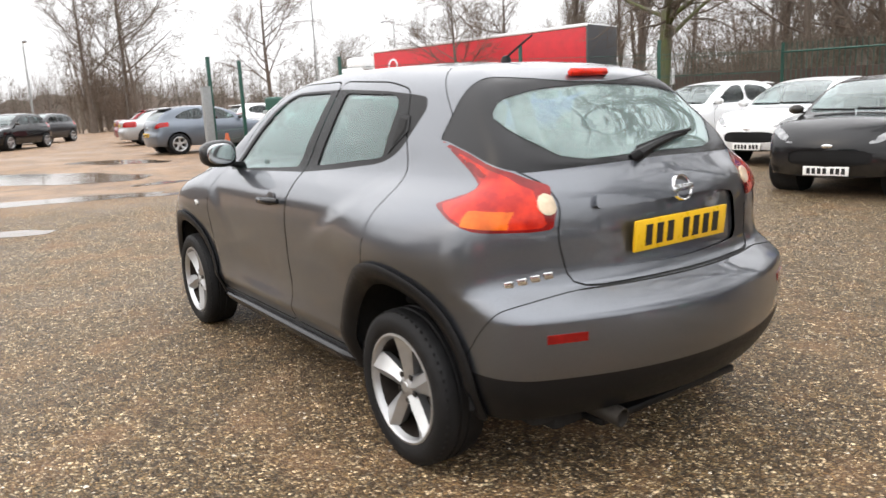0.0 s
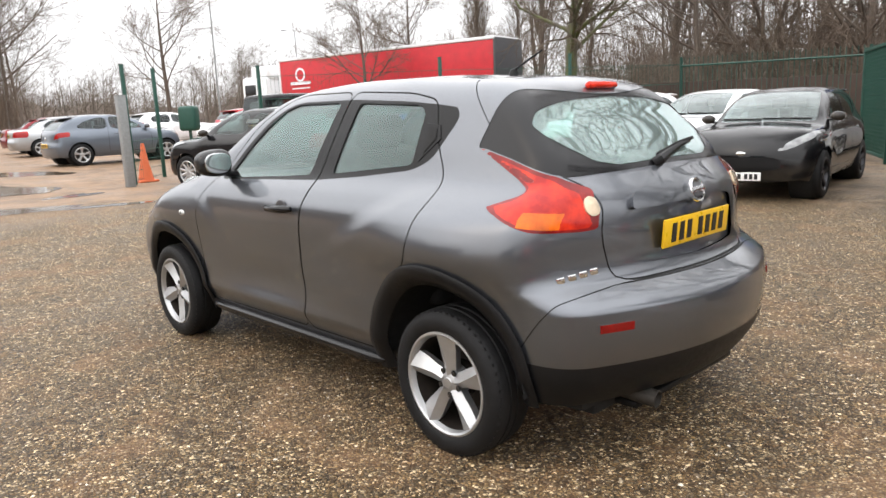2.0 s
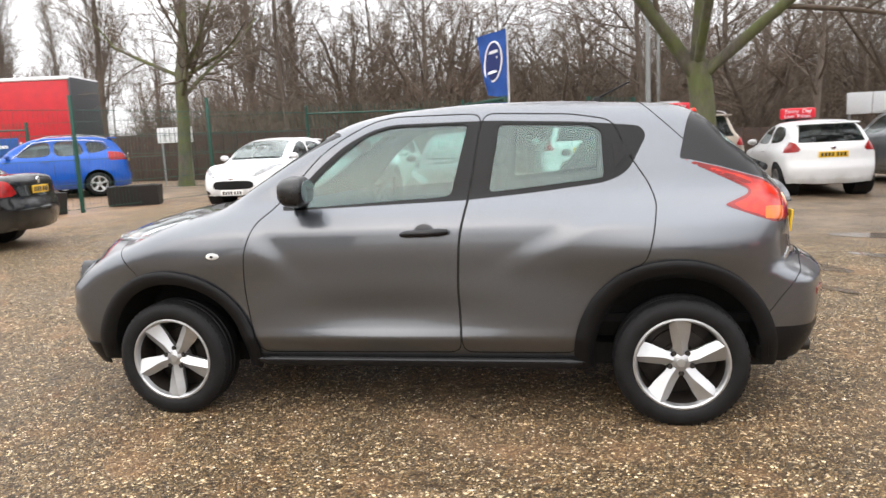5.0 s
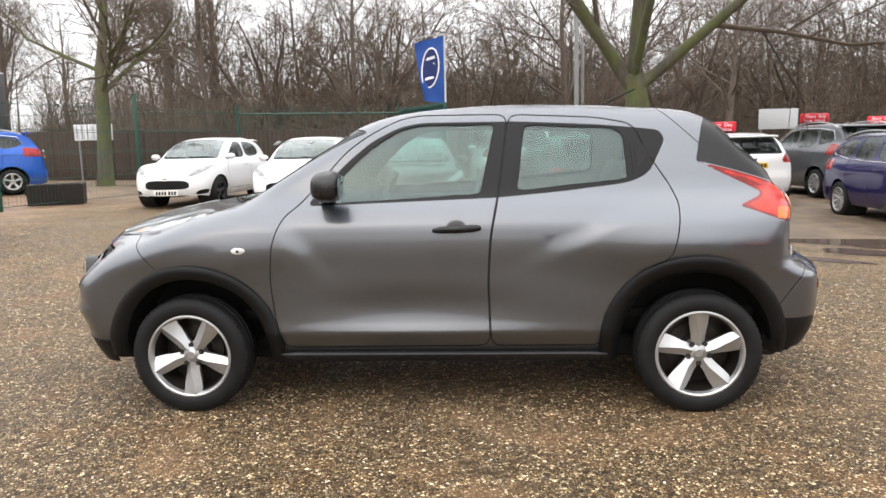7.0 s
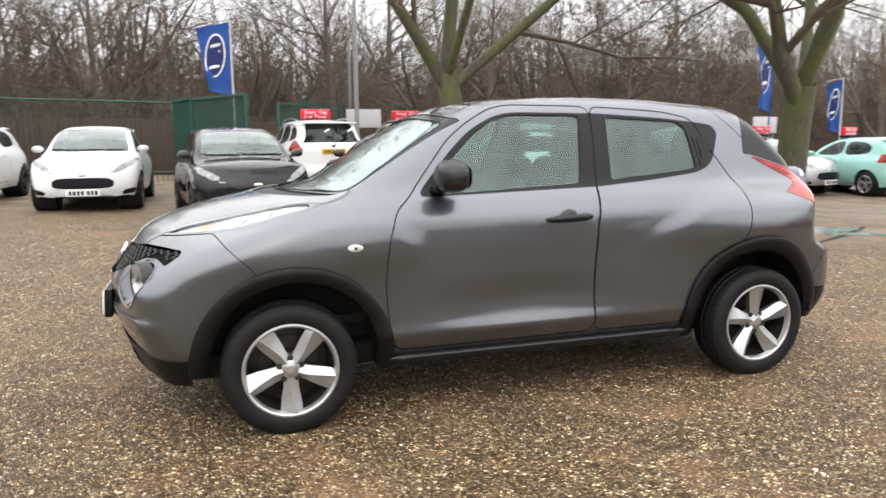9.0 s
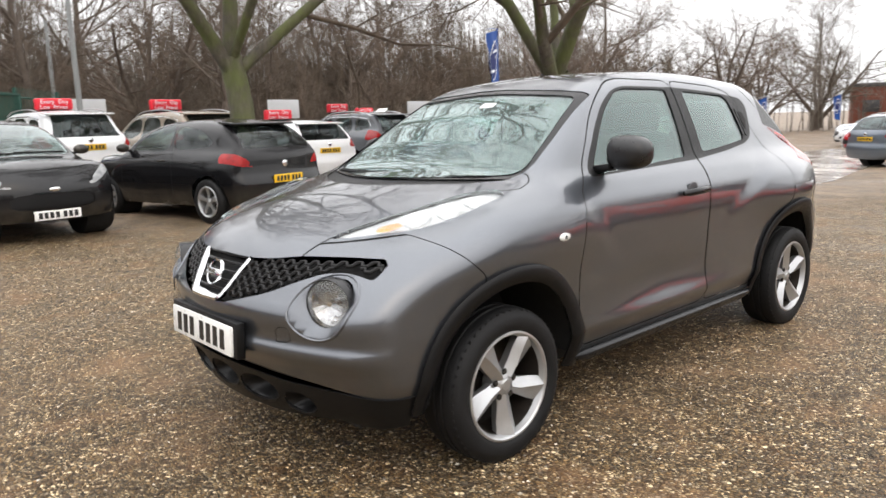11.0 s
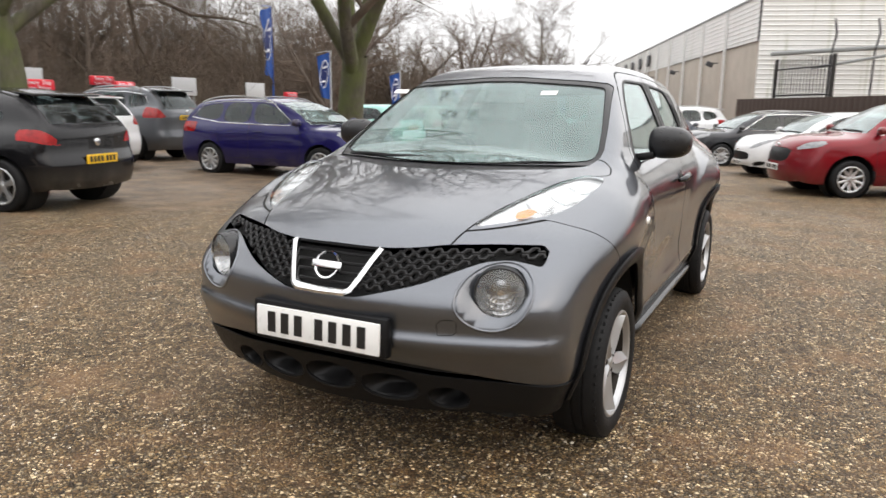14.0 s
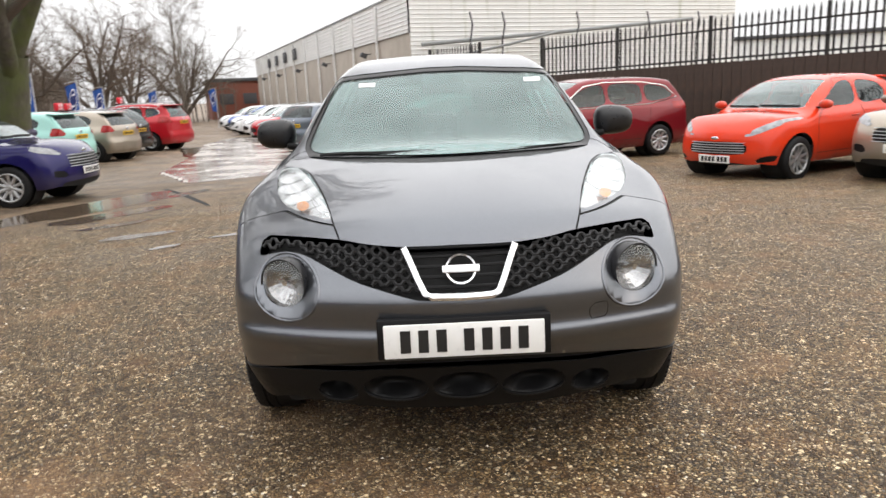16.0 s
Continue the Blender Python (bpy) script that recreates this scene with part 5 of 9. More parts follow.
SPEC = {
    "park": dict(kids=(1, 12, 9, 11), fork=((12, 80, 0.68, 0.98), (25, 195, 0.58, 0.93), (33, 350, 0.54, 0.88), (34, 260, 0.42, 0.95)), angle=((30, 46), (30, 60), (30, 65), (25, 60)), ratio=((3.3, 4.3), (0.32, 0.62), (0.40, 0.60), (0.40, 0.65)), thin=((0.52, 0.66), (0.42, 0.58), (0.38, 0.52), (0.4, 0.6)),
                 taper=(0.86, 0.30, 0.30, 0.35, 0.5), wander=(0.035, 0.19, 0.18, 0.2, 0.2), rise=(0.02, 0.07, 0.03, 0.02, 0.0), least=0.006, **{"from": (0.72, 0.14, 0.15, 0.12)}),
    "street": dict(kids=(8, 9, 7, 7), leader=True, angle=((38, 72), (28, 60), (28, 62), (25, 60)), ratio=((1.15, 1.6), (0.34, 0.58), (0.40, 0.60), (0.40, 0.65)), thin=((0.32, 0.46), (0.42, 0.56), (0.4, 0.55), (0.45, 0.6)),
                   taper=(0.80, 0.28, 0.30, 0.35, 0.5), wander=(0.02, 0.12, 0.16, 0.2, 0.2), rise=(0.02, 0.06, 0.03, 0.02, 0.0), least=0.006, **{"from": (0.74, 0.16, 0.15, 0.12)}),
    "round": dict(kids=(15, 7, 6, 8), angle=((44, 78), (28, 56), (25, 50), (20, 50)), ratio=((0.42, 0.60), (0.42, 0.60), (0.42, 0.62), (0.45, 0.7)), thin=((0.30, 0.45), (0.45, 0.6), (0.45, 0.6), (0.5, 0.7)),
                  taper=(0.22, 0.30, 0.35, 0.4, 0.5), wander=(0.03, 0.08, 0.12, 0.15, 0.2), rise=(0.02, 0.09, 0.05, 0.03, 0.0), least=0.007, **{"from": (0.30, 0.25, 0.2, 0.15)}),
    "light": dict(kids=(13, 6, 5, 4), angle=((35, 62), (28, 50), (25, 50), (20, 50)), ratio=((0.42, 0.60), (0.42, 0.60), (0.42, 0.62), (0.45, 0.7)), thin=((0.30, 0.45), (0.45, 0.6), (0.45, 0.6), (0.5, 0.7)),
                  taper=(0.22, 0.30, 0.35, 0.4, 0.5), wander=(0.03, 0.08, 0.12, 0.15, 0.2), rise=(0.02, 0.09, 0.05, 0.03, 0.0), least=0.007, **{"from": (0.30, 0.25, 0.2, 0.15)}),
    "poplar": dict(kids=(30, 6, 6, 5), angle=((18, 34), (18, 36), (20, 45), (20, 50)), ratio=((0.22, 0.36), (0.40, 0.55), (0.45, 0.6), (0.5, 0.7)), thin=((0.22, 0.35), (0.5, 0.65), (0.5, 0.7), (0.6, 0.8)),
                   taper=(0.15, 0.3, 0.35, 0.5), wander=(0.02, 0.06, 0.1, 0.15, 0.2), rise=(0.02, 0.16, 0.10, 0.06, 0.0), least=0.008, **{"from": (0.14, 0.15, 0.15, 0.1)}),
    "multi": dict(kids=(6, 9, 7, 9), angle=((14, 42), (30, 70), (28, 65), (25, 60)), ratio=((4.2, 6.0), (0.34, 0.52), (0.40, 0.58), (0.4, 0.65)), thin=((0.45, 0.62), (0.36, 0.5), (0.4, 0.55), (0.45, 0.65)),
                  taper=(0.9, 0.22, 0.3, 0.4, 0.5), wander=(0.04, 0.10, 0.14, 0.18, 0.2), rise=(0.0, 0.06, 0.04, 0.02, 0.0), least=0.007, **{"from": (0.3, 0.2, 0.2, 0.15)}),
}
TREES = {}


def tree_kind(key, spec, seed, height, r, bark, twig, split_at=2):
    """Meshes of one kind of tree: trunk with main limbs, and crown of branches and twigs."""
    rng = np.random.default_rng(seed)
    out = []
    limbs(rng, np.array([0, 0, -0.15]), np.array([0.03, 0.02, 1.0]), height, r, 0, SPEC[spec], out)
    # a flare at the foot
    lv, P, R = out[0]
    R[0] *= 1.35
    TREES[key] = (tubes_data("trunk", [b for b in out if b[0] < split_at], M[bark], (12, 7, 5, 4)), tubes_data("crown", [b for b in out if b[0] >= split_at], M[twig], (8, 5, 4, 3)))


tree_kind("park_a", "park", 27, 2.75, 0.24, "bark", "twig")
tree_kind("park_b", "park", 6, 2.7, 0.32, "bark", "twig")
tree_kind("street", "street", 12, 3.9, 0.23, "bark", "twig")
tree_kind("round_a", "round", 3, 8.5, 0.17, "bark_dark", "twig")
tree_kind("round_b", "round", 8, 9.5, 0.19, "bark_dark", "twig_red")
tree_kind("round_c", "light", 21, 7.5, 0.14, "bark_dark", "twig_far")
tree_kind("poplar", "poplar", 4, 15.0, 0.26, "bark_dark", "twig")
tree_kind("multi_a", "multi", 7, 1.5, 0.34, "bark_dark", "twig_red")
tree_kind("multi_b", "multi", 15, 1.3, 0.30, "bark_dark", "twig")


def plant(key, x, y, turn, size, label, group=""):
    t = empty("tree", Matrix.Translation((x, y, gz(x, y) - 0.02)) @ Euler((0, 0, radians(turn))).to_matrix().to_4x4() @ Matrix.Scale(size, 4), label, "tree", group)
    for nm, me in zip(("trunk", "crown"), TREES[key]):
        ob = new(nm, me)
        ob.parent = t
    return t


plant("park_a", 3.0, 9.5, 0, 1.0, "bare spreading tree with mossy green forked trunk")
plant("park_b", 10.1, 8.30, 180, 1.0, "bare spreading tree with mossy trunk and a knot")
plant("street", -11.8, 17.5, 20, 1.0, "bare spreading tree with a mossy trunk behind the fence")
plant("multi_a", -5.2, 30.0, 0, 1.05, "bare many-stemmed tree at the wood's edge")
plant("multi_b", 4.5, 34.0, 60, 1.1, "bare many-stemmed tree at the wood's edge")
plant("round_a", 8.4, 21.5, 90, 0.85, "small bare tree behind the parked cars")
plant("round_a", -24.8, 19.0, 200, 0.72, "round-headed bare street tree")
plant("round_b", -44.0, 17.5, 77, 0.95, "bare roadside tree with a round head")
plant("round_a", -60.0, 9.0, 20, 1.35, "tall bare tree far off")
plant("round_b", -68.0, 13.5, 120, 1.5, "tall bare tree far off")
plant("round_c", -57.0, 12.0, 220, 1.15, "dense bare tree far off")
plant("poplar", -44.0, 47.0, 0, 1.0, "tall slender bare poplar")
plant("poplar", -46.0, 49.0, 140, 0.92, "tall slender bare poplar")
plant("poplar", -41.0, 49.5, 260, 0.85, "tall slender bare poplar")
plant("poplar", -17.0, 34.0, 80, 0.9, "tall slender bare poplar")
plant("poplar", -15.0, 36.0, 190, 0.95, "tall slender bare poplar")
plant("multi_b", 66.0, 23.5, 30, 1.25, "tall bare tree with a nest in its crown")
plant("round_b", 74.0, 26.0, 210, 1.2, "bare tree beyond the yard")
plant("multi_a", 58.0, 25.0, 75, 1.1, "bare tree beyond the yard")
plant("multi_a", 30.0, 23.5, 10, 1.0, "bare dark-twigged tree behind the flags")
plant("round_b", 36.0, 25.5, 50, 1.05, "bare dark-twigged tree behind the flags")
plant("multi_b", 44.0, 27.0, 150, 1.15, "tall bare tree behind the flags")
plant("multi_a", 51.0, 24.5, 250, 1.2, "tall bare tree behind the flags")
# the wood behind the yard, in two loose ranks
rng = np.random.default_rng(42)
for i, x in enumerate(np.arange(-13, 52, 4.1)):
    k = ("round_b", "multi_a", "round_a", "multi_b")[i % 4]
    plant(k, x + rng.uniform(-1.4, 1.4), 27.5 + 0.10 * max(0, x) + rng.uniform(-2.0, 3.0), rng.uniform(0, 360), rng.uniform(0.75, 1.05), "bare winter tree in the wood", "trees of the wood")
for i, x in enumerate(np.arange(-30, 62, 6.6)):
    k = "round_c" if x < -10 else ("multi_b", "round_b", "round_c", "multi_a", "round_a")[i % 5]
    plant(k, x + rng.uniform(-1.5, 1.5), 37 + 0.08 * max(0, x) + rng.uniform(-2.5, 4), rng.uniform(0, 360), rng.uniform(1.0, 1.4), "bare winter tree in the wood", "trees of the wood")
for i, x in enumerate(np.arange(-118, -30, 5.5)):
    k = "round_c"
    plant(k, x + rng.uniform(-2, 2), 44 + 0.28 * (-30 - x) * 0.2 + rng.uniform(-5, 8), rng.uniform(0, 360), rng.uniform(0.8, 1.25), "bare tree along the far road", "trees along the far road")
for i, y in enumerate(np.arange(-8, 46, 6.0)):
    plant("round_c", -98 + rng.uniform(-8, 8), y, rng.uniform(0, 360), rng.uniform(0.7, 1.15), "bare tree along the far road", "trees along the far road")


def thicket_data(seed, wide, high, stems, mat):
    """A tangle of thin upright stems with side twigs."""
    g = np.random.default_rng(seed)
    out = []
    sp = dict(kids=(7, 7), angle=((20, 60), (25, 60)), ratio=((0.25, 0.45), (0.4, 0.6)), thin=((0.4, 0.6), (0.5, 0.7)), taper=(0.3, 0.4, 0.5), wander=(0.10, 0.15, 0.2, 0.2, 0.2), rise=(0.03, 0.05, 0.0, 0, 0), least=0.008, **{"from": (0.15, 0.2)})
    for _ in range(stems):
        p = np.array([g.uniform(-wide / 2, wide / 2), g.uniform(-1.2, 1.2), -0.1])
        limbs(g, p, np.array([g.normal(0, 0.25), g.normal(0, 0.25), 1.0]), high * g.uniform(0.45, 1.0), g.uniform(0.014, 0.035), 0, sp, out)
    return tubes_data("thicket", out, mat, (4, 3))


THICK = [thicket_data(1, 5.5, 4.6, 36, M["twig_red"]), thicket_data(2, 5.5, 3.4, 40, M["twig"]), thicket_data(3, 5.5, 5.4, 32, M["twig_red"])]
for i, x in enumerate(np.arange(-13, 58, 3.6)):
    for yy, s in ((24.5 + 0.14 * max(0, x), 1.0), (31.5 + 0.12 * max(0, x), 1.35))[:1 + i % 2]:
        ob = new("thicket", THICK[(i + int(yy)) % 3])
        px_, py_ = x + rng.uniform(-0.8, 0.8), yy + rng.uniform(-0.8, 0.8)
        ob.matrix_basis = Matrix.Translation((px_, py_, gz(px_, py_))) @ Euler((0, 0, rng.uniform(0, 6.28))).to_matrix().to_4x4() @ Matrix.Scale(s * rng.uniform(0.8, 1.15), 4)
        tagged(ob, "tangle of bare reddish-brown winter scrub", "scrub", kind="stuff")


for i, x in enumerate(np.arange(-40, -13, 6.2)):
    ob = new("thicket", THICK[i % 3])
    px_, py_ = x + rng.uniform(-0.8, 0.8), 31.5 + rng.uniform(-1.5, 2.5)
    ob.matrix_basis = Matrix.Translation((px_, py_, gz(px_, py_))) @ Euler((0, 0, rng.uniform(0, 6.28))).to_matrix().to_4x4() @ Matrix.Scale(1.15, 4)
    tagged(ob, "tangle of bare reddish-brown winter scrub", "scrub", kind="stuff")
for x, y, s in ((-62, 10.5, 1.2), (-66, 12.5, 1.3)):
    ob = new("thicket", THICK[0])
    ob.matrix_basis = Matrix.Translation((x, y, gz(x, y))) @ Matrix.Scale(s, 4)
    tagged(ob, "dense clump of dark winter scrub", "scrub", kind="stuff")
for i, x in enumerate((-37, -27, -19)):
    plant(("round_b", "poplar", "round_c")[i % 3], x, 33 + (i * 37 % 5), i * 70, 1.0, "bare winter tree across the road", "trees of the wood")


def twig_veil(name, seed, line, depth, count, low, high, mat, label):
    """A deep belt of slender bare trees: stems with many fine rising side twigs."""
    g = np.random.default_rng(seed)
    line = np.array(line, float)
    seg = np.linalg.norm(np.diff(line, axis=0), axis=1)
    run = np.concatenate([[0], np.cumsum(seg)])
    V, Fq, fat = [], [], max(1.0, np.abs(line).max() / 55)

    def spike(a, b, w):
        k = len(V)
        V.extend(((a[0] - w, a[1], a[2]), (a[0] + w, a[1] + w, a[2]), (a[0], a[1] - w, a[2] + w), tuple(b)))
        Fq.extend(((k, k + 1, k + 3), (k + 1, k + 2, k + 3), (k + 2, k, k + 3)))
    for _ in range(count):
        d = g.uniform(0, run[-1])
        x, y = np.interp(d, run, line[:, 0]) + g.normal(0, 0.6), np.interp(d, run, line[:, 1]) + g.uniform(-depth, depth) / 2
        z, tall = gz(x, y) - 0.3, g.uniform(low, high) * (0.84 + 0.16 * math.sin(x * 0.45 + seed))
        lean = g.normal(0, 0.09, 2)
        top = np.array([x + lean[0] * tall, y + lean[1] * tall, z + tall])
        foot = np.array([x, y, z])
        spike(foot, top, g.uniform(0.03, 0.09))
        for k in range(13):
            t = g.uniform(0.22, 0.95)
            a = foot + (top - foot) * t
            th, out = g.uniform(0, math.tau), (1.08 - t) * tall * g.uniform(0.18, 0.44)
            b = a + np.array([math.cos(th) * out, math.sin(th) * out, out * g.uniform(0.15, 0.85)])
            spike(a, b, 0.016 * fat)
            for _ in range(5):
                u = g.uniform(0.25, 1.0)
                c = a + (b - a) * u
                e = c + (b - a) * g.uniform(0.15, 0.4) + g.normal(0, 0.16 * out + 0.12, 3) + np.array([0, 0, 0.12 * out])
                spike(c, e, 0.009 * fat)
    me = bpy.data.meshes.new(name)
    me.from_pydata(V, [], Fq)
    me.materials.append(mat)
    tagged(new(name, me), label, "wood", kind="stuff")


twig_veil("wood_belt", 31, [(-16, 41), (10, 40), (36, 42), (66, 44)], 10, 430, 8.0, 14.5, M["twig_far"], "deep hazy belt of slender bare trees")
twig_veil("wood_edge", 32, [(-12, 30), (12, 29.5), (34, 32), (56, 35)], 6, 190, 4.5, 9.5, M["twig"], "thin bare saplings along the wood's edge")

twig_veil("wood_edge", 33, [(15, 33), (28, 34), (44, 38)], 8, 270, 8.5, 13.5, M["twig"], "dense bare young trees in the wood")
twig_veil("wood_edge", 34, [(-24, 34), (-4, 33)], 6, 75, 6.5, 10.5, M["twig_far"], "dense bare young trees in the wood")

twig_veil("wood_edge", 35, [(36, 30), (48, 28.5), (58, 27)], 6, 100, 7.5, 11.5, M["twig"], "bare brown trees behind the flags")
twig_veil("wood_edge", 36, [(60, 24), (73, 22)], 5, 34, 8.0, 12.5, M["twig_far"], "tall bare trees beyond the yard")
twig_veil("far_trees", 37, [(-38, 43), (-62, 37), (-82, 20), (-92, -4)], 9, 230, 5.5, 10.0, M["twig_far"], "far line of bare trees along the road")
twig_veil("far_trees", 38, [(-60, 8), (-70, 14)], 3, 26, 8.0, 14.0, M["twig"], "clump of tall dark bare trees")


def backdrop_wood():
    """Rough-topped belts of distant winter trees, and a nearer unseen one added for reflections."""
    g = np.random.default_rng(9)
    m, nt, b = mat_new("distant winter wood")
    n = noise_node(nt, 0.9, 8, 0.75, vec=coords(nt))
    # palest browns of all, with the distance haze in the colour
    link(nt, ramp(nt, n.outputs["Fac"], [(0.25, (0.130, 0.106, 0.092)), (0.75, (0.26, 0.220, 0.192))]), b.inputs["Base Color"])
    b.inputs["Roughness"].default_value = 1
    for pts, h in ((((-140, 62), (-70, 66), (-26, 58)), 9.5), (((-26, 58), (-10, 52), (20, 50), (60, 54), (100, 50)), 11.0), (((-13, 43), (20, 41), (55, 46)), 9.0), (((-135, -60), (-118, -20), (-122, 20), (-140, 62)), 10.5),
                   # added out of view: only darkens reflections in the grey car's side
                   (((-31, -6), (-25, -14), (-16, -22), (-8, -27)), 11.0)):
        V, Fq = [], []
        for (x0, y0), (x1, y1) in zip(pts, pts[1:]):
            k = int(math.hypot(x1 - x0, y1 - y0) / 0.8)
            for i in range(k):
                t = i / k
                x, y = x0 + (x1 - x0) * t, y0 + (y1 - y0) * t
                z0 = gz(x, y)
                top = z0 + h * (0.62 + 0.25 * math.sin(x * 0.21 + y * 0.13) + 0.13 * g.uniform(-1, 1) + 0.1 * math.sin(x * 0.9))
                V += [(x, y, z0 - 0.3), (x + g.uniform(-0.3, 0.3), y - 0.5, (z0 + top) / 2), (x, y, top), (x, y + 2.5, top - 0.5), (x, y + 3, z0 - 0.3)]
        if h > 6:
            V = [(x, y, z if i % 5 in (0, 4) else gz(x, y) + (z - gz(x, y)) * 0.55) for i, (x, y, z) in enumerate(V)]
        n_ = len(V) // 5
        for i in range(n_ - 1):
            for k in range(4):
                Fq.append((i * 5 + k, i * 5 + k + 1, i * 5 + 5 + k + 1, i * 5 + 5 + k))
        # a feathery top of bare twigs
        for i in range(n_ * 70):
            b = V[5 * int(g.integers(0, n_)) + 2]
            x, y, z = b[0] + g.uniform(-0.6, 0.6), b[1] + g.uniform(-1.5, 1.5), b[2] - g.uniform(0, 2.5)
            tall = h * g.uniform(0.15, 0.62) * (0.75 + 0.25 * math.sin(x * 0.33 + y * 0.2))
            dx, dy, w = g.normal(0, 0.26) * tall, g.normal(0, 0.26) * tall, g.uniform(0.012, 0.04)
            k = len(V)
            V += [(x - w, y, z), (x + w, y, z), (x, y + w, z), (x + dx, y + dy, z + tall)]
            Fq += [(k, k + 1, k + 3), (k + 1, k + 2, k + 3), (k + 2, k, k + 3)]
        me = bpy.data.meshes.new("backdrop_wood")
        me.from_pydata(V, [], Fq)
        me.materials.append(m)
        tagged(new("backdrop_wood", me), "belt of bare brown trees, far off or added out of view", "wood", kind="stuff")


backdrop_wood()

# ---------------------------------------------------------------- fences, building, lorry, flags, signs
M["green"] = plain("dark green fence paint", (0.008, 0.060, 0.042), 0.5, grain=0.15)
M["galv"] = plain("weathered grey steel", (0.26, 0.27, 0.27), 0.55, metal=0.3, grain=0.15)
M["cone"] = plain("faded orange plastic", (0.62, 0.14, 0.05), 0.6)
M["brown"] = plain("dark brown timber", (0.045, 0.026, 0.018), 0.75, grain=0.35, scale=6, bump_s=0.3)
M["rail_black"] = plain("black painted steel", (0.014, 0.012, 0.012), 0.5)
M["lorry_red"] = plain("red lorry curtain", (0.50, 0.012, 0.022), 0.45, grain=0.12, scale=2.5)
M["lorry_white"] = plain("white lorry paint", (0.75, 0.76, 0.77), 0.35, grain=0.06, scale=3)
M["flag_blue"] = plain("royal blue flag cloth", (0.012, 0.070, 0.30), 0.7, grain=0.15, scale=4)
M["flag_navy"] = plain("navy flag print", (0.010, 0.022, 0.12), 0.7)
M["flag_white"] = plain("white print", (0.75, 0.76, 0.80), 0.6)
M["sign_red"] = plain("bright red sign", (0.68, 0.012, 0.030), 0.4)
M["pole_white"] = plain("pale grey pole", (0.50, 0.51, 0.52), 0.5)
M["bank"] = plain("dark earth and ivy bank", (0.040, 0.036, 0.024), 0.9, grain=0.5, scale=5, bump_s=0.6, bump_scale=12)


def post(name, x, y, h, w, mat, label, cap=True, d=None):
    bm = bmesh.new()
    box(bm, (w, d or w, h + 0.1), (0, 0, h / 2 - 0.05), bevel=0.006)
    if cap:
        box(bm, (w + 0.012, (d or w) + 0.012, 0.02), (0, 0, h + 0.008), bevel=0.004)
    ob = part(name, bm, mat)
    ob.matrix_basis = pose(x, y, gz(x, y))
    return tagged(ob, label, "fence post")


post("fence_post", -11.25, 2.55, 1.75, 0.16, M["galv"], "broad grey steel gate post")
for x, y, h in ((-11.55, 2.75, 2.35), (-12.75, 3.85, 2.35), (-12.2, 6.1, 2.40), (-9.6, 9.5, 2.45), (-8.45, 13.1, 2.5), (-21.0, 16.0, 2.4)):
    post("fence_post", x, y, h, 0.07, M["green"], "dark green square fence post")


def wire_panel(a, b, h, step=0.09, name="wire_fence"):
    """A see-through welded wire panel between two posts."""
    f = empty(name, pose(a[0], a[1], gz(*a), 0, 0, math.degrees(math.atan2(b[1] - a[1], b[0] - a[0]))), "green welded wire fence panel", "fence", "wire fence panels")
    L = math.hypot(b[0] - a[0], b[1] - a[1])
    dz = gz(*b) - gz(*a)
    bm = bmesh.new()
    n = int(L / step)
    for i in range(n + 1):
        x = L * i / n
        z = dz * i / n
        tube(bm, [(x, 0, z + 0.05), (x, 0, z + h)], 0.0028, 3, cap=False)
    tagged(part("wire_mesh", bm, M["green"], f), kind="stuff")
    for k in range(5):
        z = 0.08 + k * (h - 0.12) / 4
        bm = bmesh.new()
        tube(bm, [(0, 0, z), (L, 0, z + dz)], 0.006, 5)
        part("rail", bm, M["green"], f)


wire_panel((-11.55, 2.75), (-12.75, 3.85), 0.9)
wire_panel((-12.2, 6.1), (-9.6, 9.5), 2.2)
wire_panel((-9.6, 9.5), (-8.45, 13.1), 2.2)
wire_panel((-8.45, 13.1), (-7.0, 16.2), 2.2)
wire_panel((-16.5, 16.4), (-7.0, 16.2), 2.2, 0.12)


def palisade(a, b, h, pitch, mat, rail_mat, label, group, spike=0.12, base=0.05, post_every=2.7, w=0.06, z_of=gz):
    f = empty("palisade_fence", pose(a[0], a[1], z_of(*a), 0, 0, math.degrees(math.atan2(b[1] - a[1], b[0] - a[0]))), label, "fence", group)
    L = math.hypot(b[0] - a[0], b[1] - a[1])
    dz = z_of(*b) - z_of(*a)
    bm = bmesh.new()
    box(bm, (w, 0.012, h - base - spike), (0, 0, base + (h - base - spike) / 2))
    vs = [bm.verts.new((x, y, z)) for y in (-0.006, 0.006) for x, z in ((-w / 2, h - spike), (w / 2, h - spike), (0, h))]
    bm.faces.new(vs[:3]), bm.faces.new(vs[3:][::-1])
    bm.faces.new((vs[0], vs[2], vs[5], vs[3])), bm.faces.new((vs[1], vs[4], vs[5], vs[2]))
    pale = bm_data("pale", bm, mat, smooth=False)
    n = int(L / pitch)
    for i in range(n + 1):
        ob = new("pale", pale)
        ob.parent, ob.matrix_basis = f, Matrix.Translation((L * i / n, 0, dz * i / n))
    for z in (base + 0.25, h - spike - 0.22):
        bm = bmesh.new()
        tube(bm, [(0, 0.03, z), (L, 0.03, z + dz)], 0.025, 4)
        part("rail", bm, rail_mat, f)
    k = max(1, int(L / post_every))
    for i in range(k + 1):
        bm = bmesh.new()
        box(bm, (0.07, 0.07, h + 0.02), (L * i / k, 0.07, h / 2 + dz * i / k))
        part("post", bm, rail_mat, f)


